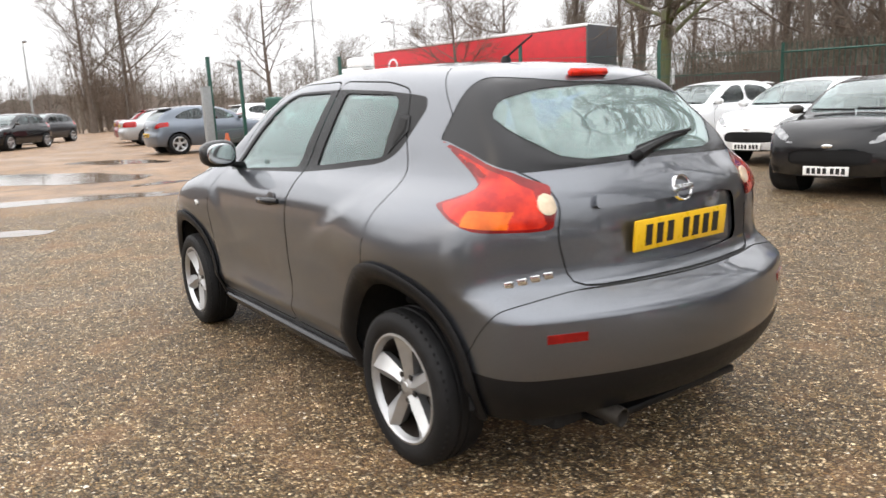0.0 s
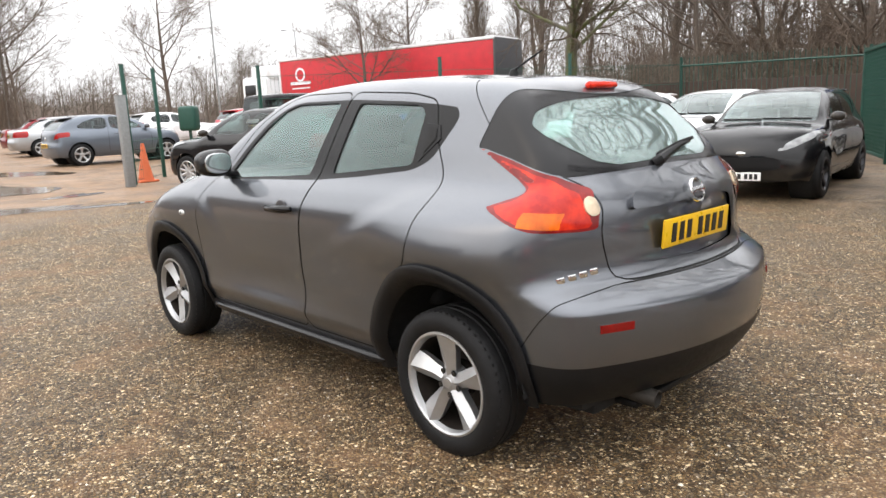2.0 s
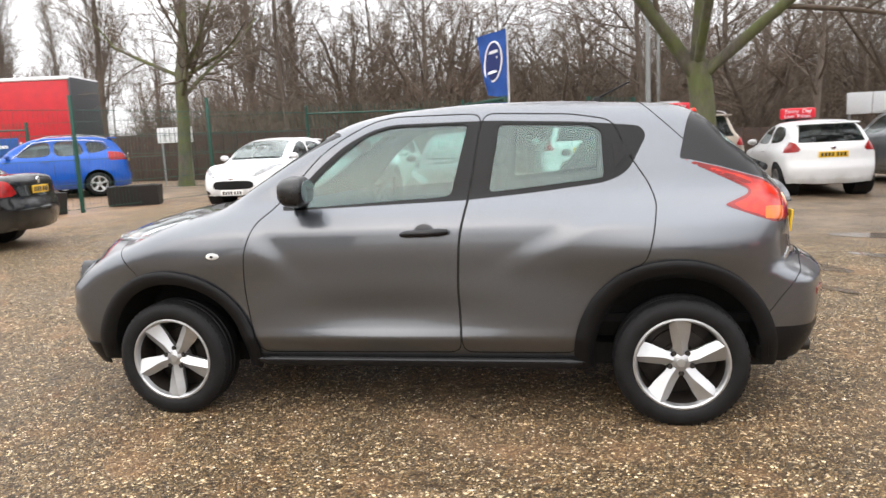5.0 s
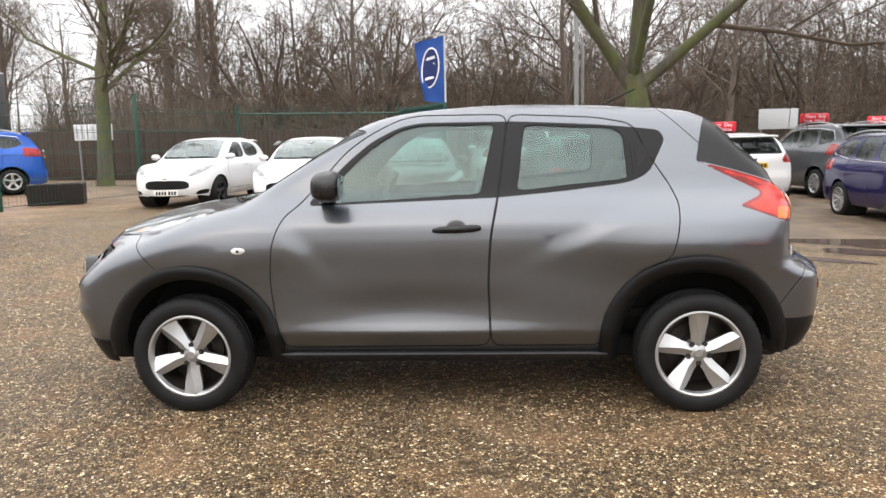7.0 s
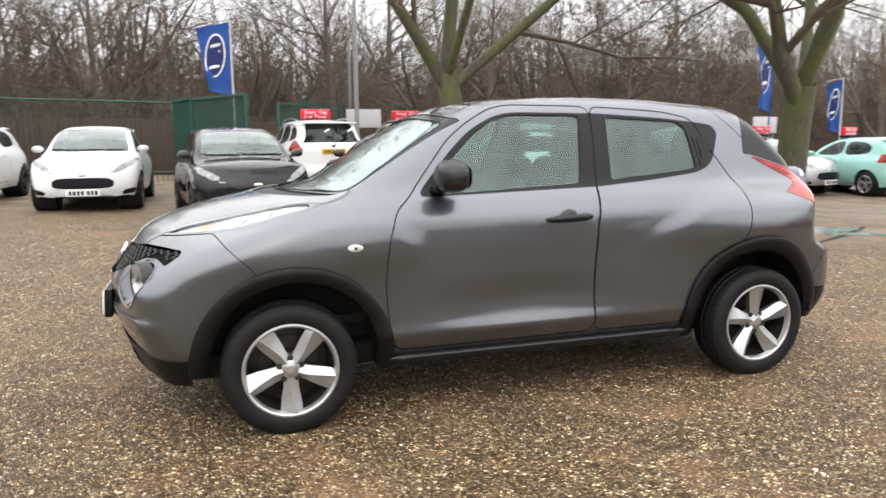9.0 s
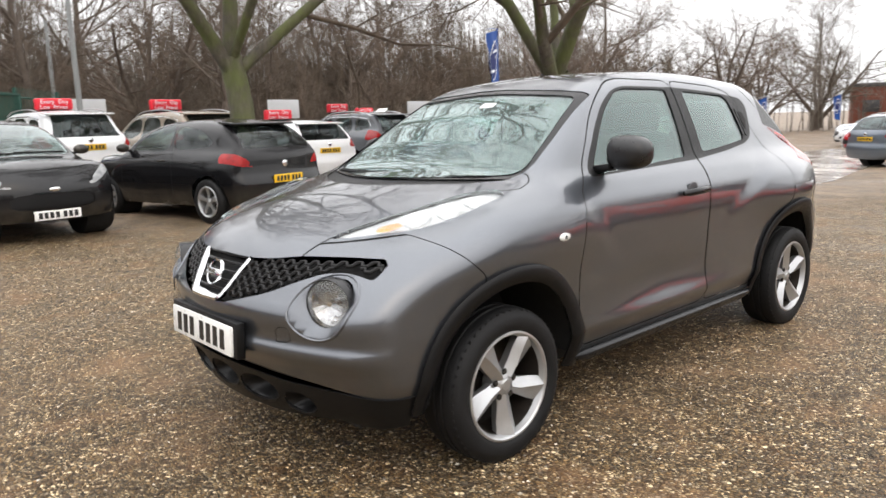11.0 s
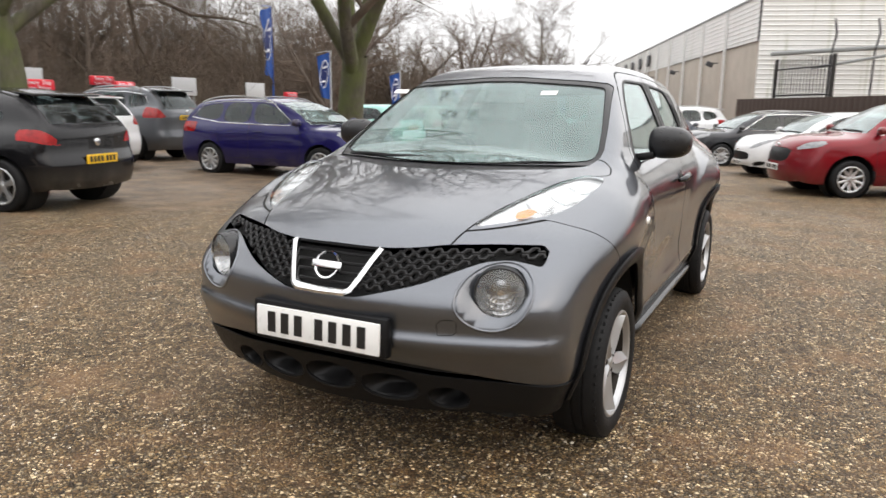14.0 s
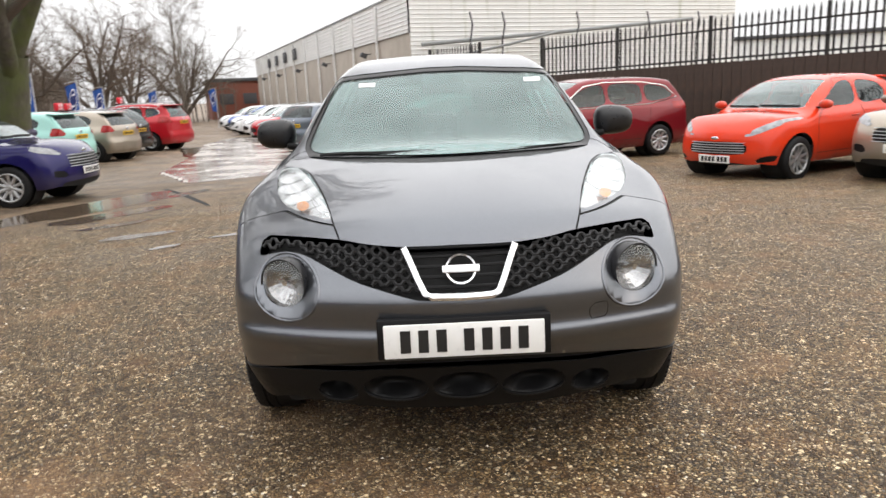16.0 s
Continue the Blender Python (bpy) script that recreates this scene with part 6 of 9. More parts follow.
def rail_fence(a, b, h, label):
    """Green bow-free railings: thin upright bars between two rails."""
    palisade(a, b, h, 0.125, M["green"], M["green"], label, "green railings", spike=0.01, w=0.015)


rail_fence((-7.0, 16.2), (-2.4, 16.6), 2.35, "dark green steel railings behind the parked cars")
rail_fence((1.2, 17.6), (2.6, 19.4), 2.35, "dark green steel railings beside the gate")
rail_fence((-16.5, 16.4), (-21.0, 16.0), 2.2, "dark green steel railings beyond the yard")


def mesh_leaf(a, b, h):
    """A gate leaf of close green mesh in a frame."""
    g = empty("mesh_gate", pose(a[0], a[1], gz(*a), 0, 0, math.degrees(math.atan2(b[1] - a[1], b[0] - a[0]))), "open dark green close-mesh gate leaf", "gate", "gate leaves")
    L = math.hypot(b[0] - a[0], b[1] - a[1])
    for s, p in (((L, 0.06, 0.06), (L / 2, 0, 0.12)), ((L, 0.06, 0.06), (L / 2, 0, h - 0.03)), ((0.07, 0.07, h), (0, 0, h / 2)), ((0.07, 0.07, h), (L, 0, h / 2))):
        bm = bmesh.new()
        box(bm, s, p, bevel=0.006)
        part("gate_frame", bm, M["green"], g)
    bm = bmesh.new()
    n = int(L / 0.025)
    for i in range(n):
        x = L * (i + 0.5) / n
        box(bm, (0.008, 0.006, h - 0.15), (x, 0, h / 2 + 0.05))
    for i in range(int(h / 0.075)):
        box(bm, (L, 0.005, 0.006), (L / 2, 0.006, 0.12 + i * 0.075))
    tagged(part("mesh", bm, M["green"], g), kind="stuff")


mesh_leaf((-0.75, 12.2), (-1.9, 14.6), 2.2)
mesh_leaf((-1.9, 14.6), (-2.4, 16.6), 2.2)
mesh_leaf((0.3, 16.6), (1.2, 17.6), 2.2)


def strip(name, pts, h, thick_, mat, label, cat, planks=0.0):
    """An upright wall or boarded fence along a line."""
    f = empty(name, None, label, cat, kind="structure")
    for (ax, ay), (bx, by) in zip(pts, pts[1:]):
        L = math.hypot(bx - ax, by - ay)
        turn = math.degrees(math.atan2(by - ay, bx - ax))
        n = max(1, int(L / planks)) if planks else max(1, int(L / 6))
        bm = bmesh.new()
        box(bm, (L / n - (0.012 if planks else 0), thick_, h + 0.3), (0, 0, h / 2 - 0.15), bevel=0.004 if planks else 0)
        me = bm_data("plank" if planks else "panel", bm, mat)
        for i in range(n):
            t = (i + 0.5) / n
            x, y = ax + (bx - ax) * t, ay + (by - ay) * t
            ob = new("plank" if planks else "panel", me)
            ob.parent, ob.matrix_basis = f, pose(x, y, gz(x, y), 0, 0, turn)
    return f


# low earth bank and boarded fence at the edge of the wood, boarded fence to the east
strip("fence_north", [(-16.6, 20.9), (-7, 20.8), (3.5, 21.2)], 1.75, 0.10, M["brown"], "dark brown boarded fence below the wood", "fence", 0.55)
strip("fence_far", [(-40, 24.6), (-16.8, 24.2)], 1.6, 0.10, M["brown"], "dark brown boarded fence across the road", "fence", 0.55)
strip("fence_back", [(3.5, 22.5), (24, 25.5), (50, 27.5)], 1.30, 0.10, M["brown"], "low dark boarded fence below the wood", "fence", 0.6)
strip("fence_east", [(24.6, 1.2), (16.6, -4.6), (6.0, -13.6), (1.5, -17.5)], 1.95, 0.06, M["brown"], "dark brown vertical boarded fence", "fence", 0.24)


def lift(x, y):
    return gz(x, y) + 1.75


palisade((18.6, -3.45), (12.0, -8.75), 1.35, 0.155, M["rail_black"], M["rail_black"], "black spiked palisade above the boarded fence", "black palisade", w=0.05, z_of=lift)
palisade((12.0, -8.75), (5.4, -14.35), 1.35, 0.155, M["rail_black"], M["rail_black"], "black spiked palisade above the boarded fence", "black palisade", w=0.05, z_of=lift)
palisade((23.6, 0.0), (21.2, -1.7), 1.5, 0.16, M["rail_black"], M["rail_black"], "black spiked gate beside the building", "black palisade", w=0.05, z_of=lift)


# ---- the long shed
def ribbed_mat():
    m, nt, b = mat_new("white profiled cladding")
    oc = coords(nt)
    n = noise_node(nt, 0.6, 6, 0.7, vec=oc)
    st = nt.nodes.new("ShaderNodeMapping")
    st.inputs["Scale"].default_value = (2.5, 2.5, 0.12)
    link(nt, oc, st.inputs[0])
    n2 = noise_node(nt, 1.4, 6, 0.7, vec=st.outputs[0])
    c = mix(nt, maprange(nt, n.outputs["Fac"], 0.35, 0.7, 0, 0.5), (0.80, 0.80, 0.78), (0.64, 0.65, 0.63))
    c = mix(nt, maprange(nt, n2.outputs["Fac"], 0.56, 0.74, 0, 0.7), c, (0.24, 0.26, 0.13))
    link(nt, c, b.inputs["Base Color"])
    b.inputs["Roughness"].default_value = 0.55
    return m


M["cladding"] = ribbed_mat()
M["panel"] = plain("beige concrete panel", (0.40, 0.355, 0.30), 0.85, grain=0.12, scale=1.2, bump_s=0.2)
M["fascia"] = plain("dark grey fascia", (0.06, 0.06, 0.065), 0.5)
M["brick_far"] = plain("dull red brick", (0.22, 0.075, 0.05), 0.85, grain=0.2, scale=8)


def building():
    a, b = Vector((25.2, 0.7)), Vector((69.5, 17.0))
    u = (b - a).normalized()
    v = Vector((u.y, -u.x))
    c = a + v * 16.2
    hill = empty("building", None, "long white and beige industrial shed", "building")
    top, mid = 5.75, 4.20

    def face(p, q, z0, z1, mat, name, off=0.0, ribs=0.0, bays=0):
        L = (q - p).length
        turn = math.degrees(math.atan2(q.y - p.y, q.x - p.x))
        nrm = Vector((q.y - p.y, -(q.x - p.x))).normalized()
        zb = -0.55
        if ribs:
            n = int((z1 - z0) / ribs)
            bm = bmesh.new()
            prof = []
            for i in range(n):
                z = z0 + i * ribs
                prof += [(0.0, z), (0.0, z + ribs * 0.62), (-0.022, z + ribs * 0.78), (-0.022, z + ribs * 0.92)]
            prof.append((0.0, z1))
            lo = [bm.verts.new((0, y - off, z)) for y, z in prof]
            hi = [bm.verts.new((L, y - off, z)) for y, z in prof]
            for i in range(len(prof) - 1):
                bm.faces.new((lo[i], hi[i], hi[i + 1], lo[i + 1]))
            ob = part(name, bm, mat, hill, smooth=False)
            ob.matrix_basis = pose(p.x, p.y, zb, 0, 0, turn)
        else:
            n = bays or 1
            bm = bmesh.new()
            box(bm, (L / n - 0.03, 0.16, z1 - z0), (0, 0.08 - off, (z0 + z1) / 2), bevel=0.01)
            me = bm_data(name, bm, mat)
            for i in range(n):
                t = (i + 0.5) / n
                ob = new(name, me)
                ob.parent, ob.matrix_basis = hill, pose(p.x + (q.x - p.x) * t, p.y + (q.y - p.y) * t, zb, 0, 0, turn)

    # the long side towards the yard (faces north-west), then the gable side
    face(b, a, 0, mid, M["panel"], "wall_panel", bays=11)
    face(b, a, mid, top, M["cladding"], "cladding", 0.06, 0.17)
    face(a, c, 0, top, M["cladding"], "cladding", 0.02, 0.17)
    for p, q in ((a, b), (a, c)):
        L = (q - p).length
        bm = bmesh.new()
        box(bm, (L + 0.2, 0.24, 0.10), (L / 2, 0, top + 0.02), bevel=0.02)
        ob = part("fascia", bm, M["galv"], hill)
        ob.matrix_basis = pose(p.x, p.y, -0.55, 0, 0, math.degrees(math.atan2(q.y - p.y, q.x - p.x)))
    bm = bmesh.new()
    vs = [bm.verts.new((p.x, p.y, top - 0.55 + 0.1)) for p in (a, b, b + v * 16.2, c)]
    bm.faces.new(vs)
    bmesh.ops.solidify(bm, geom=bm.faces[:], thickness=0.1)
    part("roof", bm, M["fascia"], hill)
    # downpipes, lamps and small windows on the long side
    turn = math.degrees(math.atan2(u.y, u.x))
    nrm = -v
    for i in range(1, 11):
        p = a + u * (44.2 * i / 11 * 1.06) + nrm * 0.14
        bm = bmesh.new()
        tube(bm, [(0, 0, 0), (0, 0, top - 0.1)], 0.06, 6)
        ob = part("downpipe", bm, M["cladding"], hill)
        ob.matrix_basis = pose(p.x, p.y, -0.55)
        if i % 2:
            q = p + u * 1.2
            bm = bmesh.new()
            box(bm, (0.22, 0.30, 0.20), (0, 0, 0), (25, 0, 0), bevel=0.02)
            box(bm, (0.05, 0.3, 0.05), (0, -0.2, 0.05))
            ob = part("wall_lamp", bm, M["fascia"], hill, "dark floodlight")
            ob.matrix_basis = pose(q.x + nrm.x * 0.3, q.y + nrm.y * 0.3, 3.1, 0, 0, turn)
    for i in range(4):
        p = a + u * (25 + i * 4.2) + nrm * 0.16
        bm = bmesh.new()
        box(bm, (1.3, 0.06, 0.75), (0, 0, 0), bevel=0.01)
        ob = part("window", bm, M["fascia"], hill, "small dark window")
        ob.matrix_basis = pose(p.x, p.y, mid + 0.15, 0, 0, turn)
    # lean-to and pipe run in front of the gable side
    w = (c - a).normalized()
    for i, (s, e, z) in enumerate(((0.3, 13.0, 3.45), (1.6, 6.0, 2.95))):
        bm = bmesh.new()
        p, q = a + w * s - u * (0.5 + 0.3 * i), a + w * e - u * (0.9 + 0.3 * i)
        tube(bm, [(p.x, p.y, z - 0.3), ((p.x + q.x) / 2, (p.y + q.y) / 2, z + 0.1), (q.x, q.y, z + 0.55)], 0.085 - 0.03 * i, 8)
        part("pipe", bm, M["galv"], hill, "grey pipe run")
    for s in (2.2, 3.6, 7.0, 10.5, 13.2):
        p = a + w * s - u * 0.9
        bm = bmesh.new()
        tube(bm, [(p.x, p.y, -0.5), (p.x, p.y, 3.2), (p.x - 0.25 * u.x, p.y - 0.25 * u.y, 3.8), (p.x - 0.2 * u.x, p.y, 4.3)], 0.035, 5)
        part("bracket_post", bm, M["fascia"], hill)


building()


def far_house():
    h = empty("house", pose(78, 20.5, -0.9, 0, 0, 20), "low red brick building at the end of the yard", "building")
    bm = bmesh.new()
    box(bm, (9, 8, 4.2), (0, 0, 2.1))
    part("wall", bm, M["brick_far"], h)
    bm = bmesh.new()
    box(bm, (9.5, 8.5, 0.35), (0, 0, 4.35), bevel=0.05)
    part("roof", bm, M["fascia"], h)
    for i in range(3):
        bm = bmesh.new()
        box(bm, (0.08, 1.4, 1.1), (-4.52, -2.4 + i * 2.4, 2.4), bevel=0.02)
        part("window", bm, M["fascia"], h)


far_house()


# ---- lorry on the road behind the fence
def lorry(x, y, turn):
    t = empty("lorry", pose(x, y, gz(x, y) + 0.1, 0, 0, turn), "red curtain-sided articulated lorry with white cab", "lorry")
    for nm, s, p, mat in (("curtain", (13.4, 2.44, 2.65), (-1.5, 0, 2.48), "lorry_red"), ("roof_rail", (13.6, 2.52, 0.14), (-1.5, 0, 3.88), "lorry_white"), ("bed", (13.6, 2.5, 0.20), (-1.5, 0, 1.08), "fascia"),
                          ("headboard", (0.10, 2.5, 2.85), (5.26, 0, 2.48), "lorry_white"), ("tail_door", (0.10, 2.5, 2.85), (-8.26, 0, 2.48), "fascia"), ("side_guard", (7.0, 2.3, 0.55), (-1.0, 0, 0.72), "fascia"),
                          ("chassis", (15.5, 0.9, 0.25), (0.2, 0, 0.85), "fascia"), ("cab", (2.1, 2.46, 2.5), (7.4, 0, 1.9), "lorry_white"), ("wind_deflector", (1.6, 2.2, 0.75), (7.0, 0, 3.35), "lorry_white")):
        bm = bmesh.new()
        box(bm, s, p, bevel=0.20 if nm in ("cab", "wind_deflector") else 0.03, seg=3)
        part(nm, bm, M[mat], t)
    bm = bmesh.new()
    box(bm, (0.06, 2.1, 0.95), (8.44, 0, 2.35), bevel=0.03)
    part("windscreen", bm, M["glass_dark"], t)
    for sy in (1, -1):
        bm = bmesh.new()
        box(bm, (0.9, 0.04, 0.75), (7.7, sy * 1.235, 2.35), bevel=0.03)
        part("side_window", bm, M["gloss_black"], t)
        for k in range(16):
            bm = bmesh.new()
            box(bm, (0.05, 0.02, 0.32), (-7.8 + k * 0.84, sy * 1.235, 1.32))
            part("strap", bm, M["lorry_white"], t)
        # a plain pale emblem on the curtain
        bm = bmesh.new()
        lathe(bm, [(0.26, 0.0), (0.26, 0.02), (0.36, 0.02), (0.36, 0.0)], 20, "Y", (3.7, sy * 1.225, 3.05))
        box(bm, (1.5, 0.02, 0.16), (3.7, sy * 1.232, 2.62), bevel=0.05)
        box(bm, (1.3, 0.02, 0.07), (3.7, sy * 1.232, 2.35))
        part("emblem", bm, M["flag_white"], t, "pale plain emblem")
        for wx in (7.6, 4.4, -4.6, -5.9, -7.2):
            bm = bmesh.new()
            lathe(bm, [(0.0, 0.1), (0.26, 0.1), (0.28, 0.14), (0.46, 0.15), (0.5, 0.08), (0.5, -0.15)], 24)
            ob = part("wheel", bm, M["rubber"], t)
            ob.matrix_basis = pose(wx, sy * 1.08, 0.5, 0, 0, 0 if sy > 0 else 180)


lorry(-27.0, 20.9, 192)


# ---- flags, signs, poles
def banner(x, y, h, w, fh, turn, label, lean=0.0, pole="pole_white"):
    t = empty("flag", pose(x, y, gz(x, y), 0, lean, turn), label, "flag", "blue flags")
    bm = bmesh.new()
    tube(bm, [(0, 0, -0.1), (0, 0, h * 0.6), (0, 0, h)], [0.032, 0.028, 0.020], 8)
    tube(bm, [(0, 0, h - 0.02), (-w * 0.5, 0, h - 0.04), (-w, 0, h - 0.10)], 0.012, 5)
    part("flagpole", bm, M[pole], t)
    bm = bmesh.new()
    n, k = 8, 14
    grid = [[bm.verts.new((-0.03 - (w - 0.03) * (i / n) * (1 - 0.32 * (j / k)), 0.05 * math.sin(i * 0.9 + j * 0.45) * (i / n) + 0.02 * math.sin(j * 1.1), h - 0.06 - fh * (j / k) - 0.16 * (i / n) * (1 - j / k * 1.6))) for j in range(k + 1)] for i in range(n + 1)]
    for i in range(n):
        for j in range(k):
            bm.faces.new((grid[i][j], grid[i + 1][j], grid[i + 1][j + 1], grid[i][j + 1]))
    fl = part("cloth", bm, M["flag_blue"], t)
    # a plain white oval ring with a row of short slanted strokes, in place of any emblem
    wave = lambda px_, pz_: 0.05 * math.sin((-px_ / w) * 8 * 0.9 + (h - pz_) / fh * 14 * 0.45) * (-px_ / w) + 0.02 * math.sin((h - pz_) / fh * 14 * 1.1)
    cx, cz = -w * 0.47, h - 0.08 - fh * 0.45
    put = lambda bm, p, q, off: bm.verts.new((cx + p + 0.10 * q, wave(cx + p + 0.10 * q, cz + q) + off, cz + q))
    for sy in (1, -1):
        bm = bmesh.new()
        ang = np.linspace(0, math.tau, 28, endpoint=False)
        A = [put(bm, 0.30 * w * math.cos(a), 0.30 * fh * math.sin(a), sy * 0.030) for a in ang]
        B = [put(bm, 0.255 * w * math.cos(a), 0.275 * fh * math.sin(a), sy * 0.030) for a in ang]
        for i in range(28):
            bm.faces.new((A[i], A[(i + 1) % 28], B[(i + 1) % 28], B[i]))
        part("emblem", bm, M["flag_white"], t, "plain white oval ring")
        bm = bmesh.new()
        C = [put(bm, 0.25 * w * math.cos(a), 0.272 * fh * math.sin(a), sy * 0.028) for a in ang]
        bm.faces.new(C)
        part("emblem_field", bm, M["flag_navy"], t, "dark blue oval field")
        for k, q in enumerate((-0.15, -0.06, 0.04, 0.14)):
            bm = bmesh.new()
            a_, b_ = 0.15 * w, 0.030 * fh
            bm.faces.new([put(bm, p, q * fh + r + 0.05 * fh * p / w, sy * 0.034) for p, r in ((-a_, -b_), (a_, -b_ * 0.4), (a_ * 0.8, b_), (-a_ * 0.9, b_ * 0.4))])
            part("bar", bm, M["flag_white"], t)
    return t


banner(-0.92, 15.0, 4.10, 0.82, 1.75, -6, "blue feather flag on a pale pole")
for x, y, h, tn in ((15.7, 15.2, 4.6, 20), (17.5, 14.1, 3.3, 305), (24.8, 15.55, 3.0, 300), (28.25, 15.45, 2.8, 296), (33.25, 16.55, 2.7, 302), (38.9, 15.95, 2.6, 298), (47.7, 15.05, 2.8, 300)):
    banner(x, y, h, 0.85 if h > 4 else 0.48, 2.3 if h > 4 else 1.65, tn, "blue feather flag beside the parked cars", pole="flag_blue" if x < 16 else "pole_white")

SIGN_TEXT = None


def roof_sign(x, y, z, turn, w=0.70):
    global SIGN_TEXT
    if SIGN_TEXT is None:
        SIGN_TEXT = [(text_data("word", w_, sz_, M["flag_white"]), dx_, dz_) for w_, sz_, dx_, dz_ in (("Every", 0.118, -0.135, 0.190), ("Day", 0.118, 0.165, 0.190), ("Low", 0.110, -0.185, 0.085), ("Prices", 0.110, 0.105, 0.085))]
    s = empty("roof_sign", pose(x, y, z, 0, 0, turn), "red roof sign with white lettering on a car roof", "sign", "red roof signs")
    bm = bmesh.new()
    box(bm, (w, 0.12, 0.225), (0, 0, 0.145), bevel=0.04, seg=3)
    part("board", bm, M["sign_red"], s)
    bm = bmesh.new()
    box(bm, (w * 0.7, 0.26, 0.05), (0, 0, 0.01), bevel=0.01)
    part("foot", bm, M["trim"], s)
    for sy, tr in ((-1, 0), (1, 180)):
        for me, dx, dz in SIGN_TEXT:
            ob = new("word", me)
            ob.parent, ob.matrix_basis = s, pose(dx * -sy, sy * 0.063, dz, 90, 0, tr)


for x, y, h, turn in ((0.85, 13.2, 1.68, 6), (8.2, 14.2, 1.68, 7), (11.3, 17.2, 1.68, 2), (2.95, 12.9, 1.68, 7), (5.45, 12.6, 1.47, 0), (14.75, 11.2, 1.47, 18), (17.3, 10.9, 1.47, 15), (19.9, 11.9, 1.49, 15), (22.55, 11.3, 1.68, 15), (12.4, 11.8, 1.47, 15)):
    roof_sign(x, y, gz(x, y) + h - 0.01, turn)


def board_sign(x, y, h, w, hh, turn, label, mat):
    s = empty("sign_board", pose(x, y, gz(x, y), 0, 0, turn), label, "sign")
    for sx in (-w * 0.4, w * 0.4):
        bm = bmesh.new()
        tube(bm, [(sx, 0.04, -0.1), (sx, 0.04, h)], 0.03, 6)
        part("leg", bm, M["galv"], s)
    bm = bmesh.new()
    box(bm, (w, 0.04, hh), (0, 0, h - hh / 2), bevel=0.008)
    part("board", bm, M[mat], s)
    if mat == "lorry_white":
        for i in range(7):
            bm = bmesh.new()
            box(bm, (0.03, 0.01, hh * 0.86), (-w * 0.42 + i * w * 0.14, -0.024, h - hh / 2))
            part("bar", bm, M["galv"], s)
    else:
        bm = bmesh.new()
        box(bm, (w * 0.55, 0.01, hh * 0.16), (0, -0.024, h - hh * 0.45))
        part("bar", bm, M["flag_white"], s)


board_sign(-12.45, 18.2, 1.92, 1.22, 0.50, 5, "white slatted notice board behind the fence", "lorry_white")
board_sign(-19.2, 17.9, 1.75, 1.9, 0.65, 4, "blue banner sign beside the road", "flag_blue")
for x, y in ((3.4, 20.0), (8.9, 18.3), (14.3, 17.9), (18.4, 18.4)):
    bm = bmesh.new()
    box(bm, (1.2, 0.04, 0.6), (0, 0, 1.9), bevel=0.008)
    s = empty("sign_board", pose(x, y, gz(x, y), 0, 0, 6), "plain pale grey notice board on posts", "sign", "pale notice boards")
    part("board", bm, M["pole_white"], s)
    for sx in (-0.5, 0.5):
        bm = bmesh.new()
        tube(bm, [(sx, 0.05, -0.1), (sx, 0.05, 2.1)], 0.03, 6)
        part("leg", bm, M["galv"], s)


def lamp_post(x, y, h, arm, turn, label, arms=1):
    t = empty("street_lamp", pose(x, y, gz(x, y), 0, 0, turn), label, "street lamp")
    bm = bmesh.new()
    tube(bm, [(0, 0, -0.2), (0, 0, h * 0.2), (0, 0, h)], [0.10, 0.075, 0.05], 8)
    part("pole", bm, M["galv"], t)
    if arms:
        bm = bmesh.new()
        tube(bm, [(0, 0, h - 0.02), (arm * 0.5, 0, h + 0.12), (arm, 0, h + 0.15)], 0.03, 6)
        part("arm", bm, M["galv"], t)
        bm = bmesh.new()
        box(bm, (0.65, 0.26, 0.12), (arm + 0.25, 0, h + 0.14), bevel=0.04)
        part("lamp_head", bm, M["galv"], t)



# pale shed beyond the boarded fence
shed = empty("building", pose(62, -37, -0.8, 0, 0, 62), "pale low industrial shed beyond the boarded fence", "building")
for i in range(14):
    bm = bmesh.new()
    box(bm, (2.96, 10, 5.4), (-21 + i * 3.0, 0, 2.7), bevel=0.02)
    part("wall_panel", bm, M["cladding"], shed)
bm = bmesh.new()
box(bm, (43, 10.6, 0.3), (-1.5, 0, 5.55), bevel=0.04)
part("roof", bm, M["fascia"], shed)

lamp_post(2.95, 18.9, 7.5, 0.5, 90, "pale steel lamp column behind the cars", 0)
lamp_post(3.9, 25.0, 5.0, 0.5, 90, "slender steel column in the wood", 0)
lamp_post(-48.6, 23.3, 11.5, 1.2, 200, "tall street lamp on the far road", 0)
lamp_post(-62.0, 39.0, 9.5, 1.4, 190, "tall street lamp on the far road")
lamp_post(-66.0, 13.0, 8.5, 1.2, 20, "street lamp on the far road")
lamp_post(-52.0, 4.0, 6.0, 0.8, 0, "street lamp on the far road")


def traffic_cone(x, y, s=1.0):
    c = empty("traffic_cone", pose(x, y, gz(x, y)), "faded orange traffic cone on the ground", "traffic cone", "traffic cones")
    bm = bmesh.new()
    lathe(bm, [(0.16 * s, 0.03), (0.09 * s, 0.40 * s), (0.035 * s, 0.78 * s), (0.03 * s, 0.80 * s), (0.0, 0.80 * s)], 20, "Z")
    part("cone", bm, M["cone"], c)
    bm = bmesh.new()
    box(bm, (0.40 * s, 0.40 * s, 0.04), (0, 0, 0.02), bevel=0.01)
    part("foot", bm, M["cone"], c)


traffic_cone(-12.0, 3.15)
traffic_cone(34.0, 13.5)
traffic_cone(31.0, 12.8)


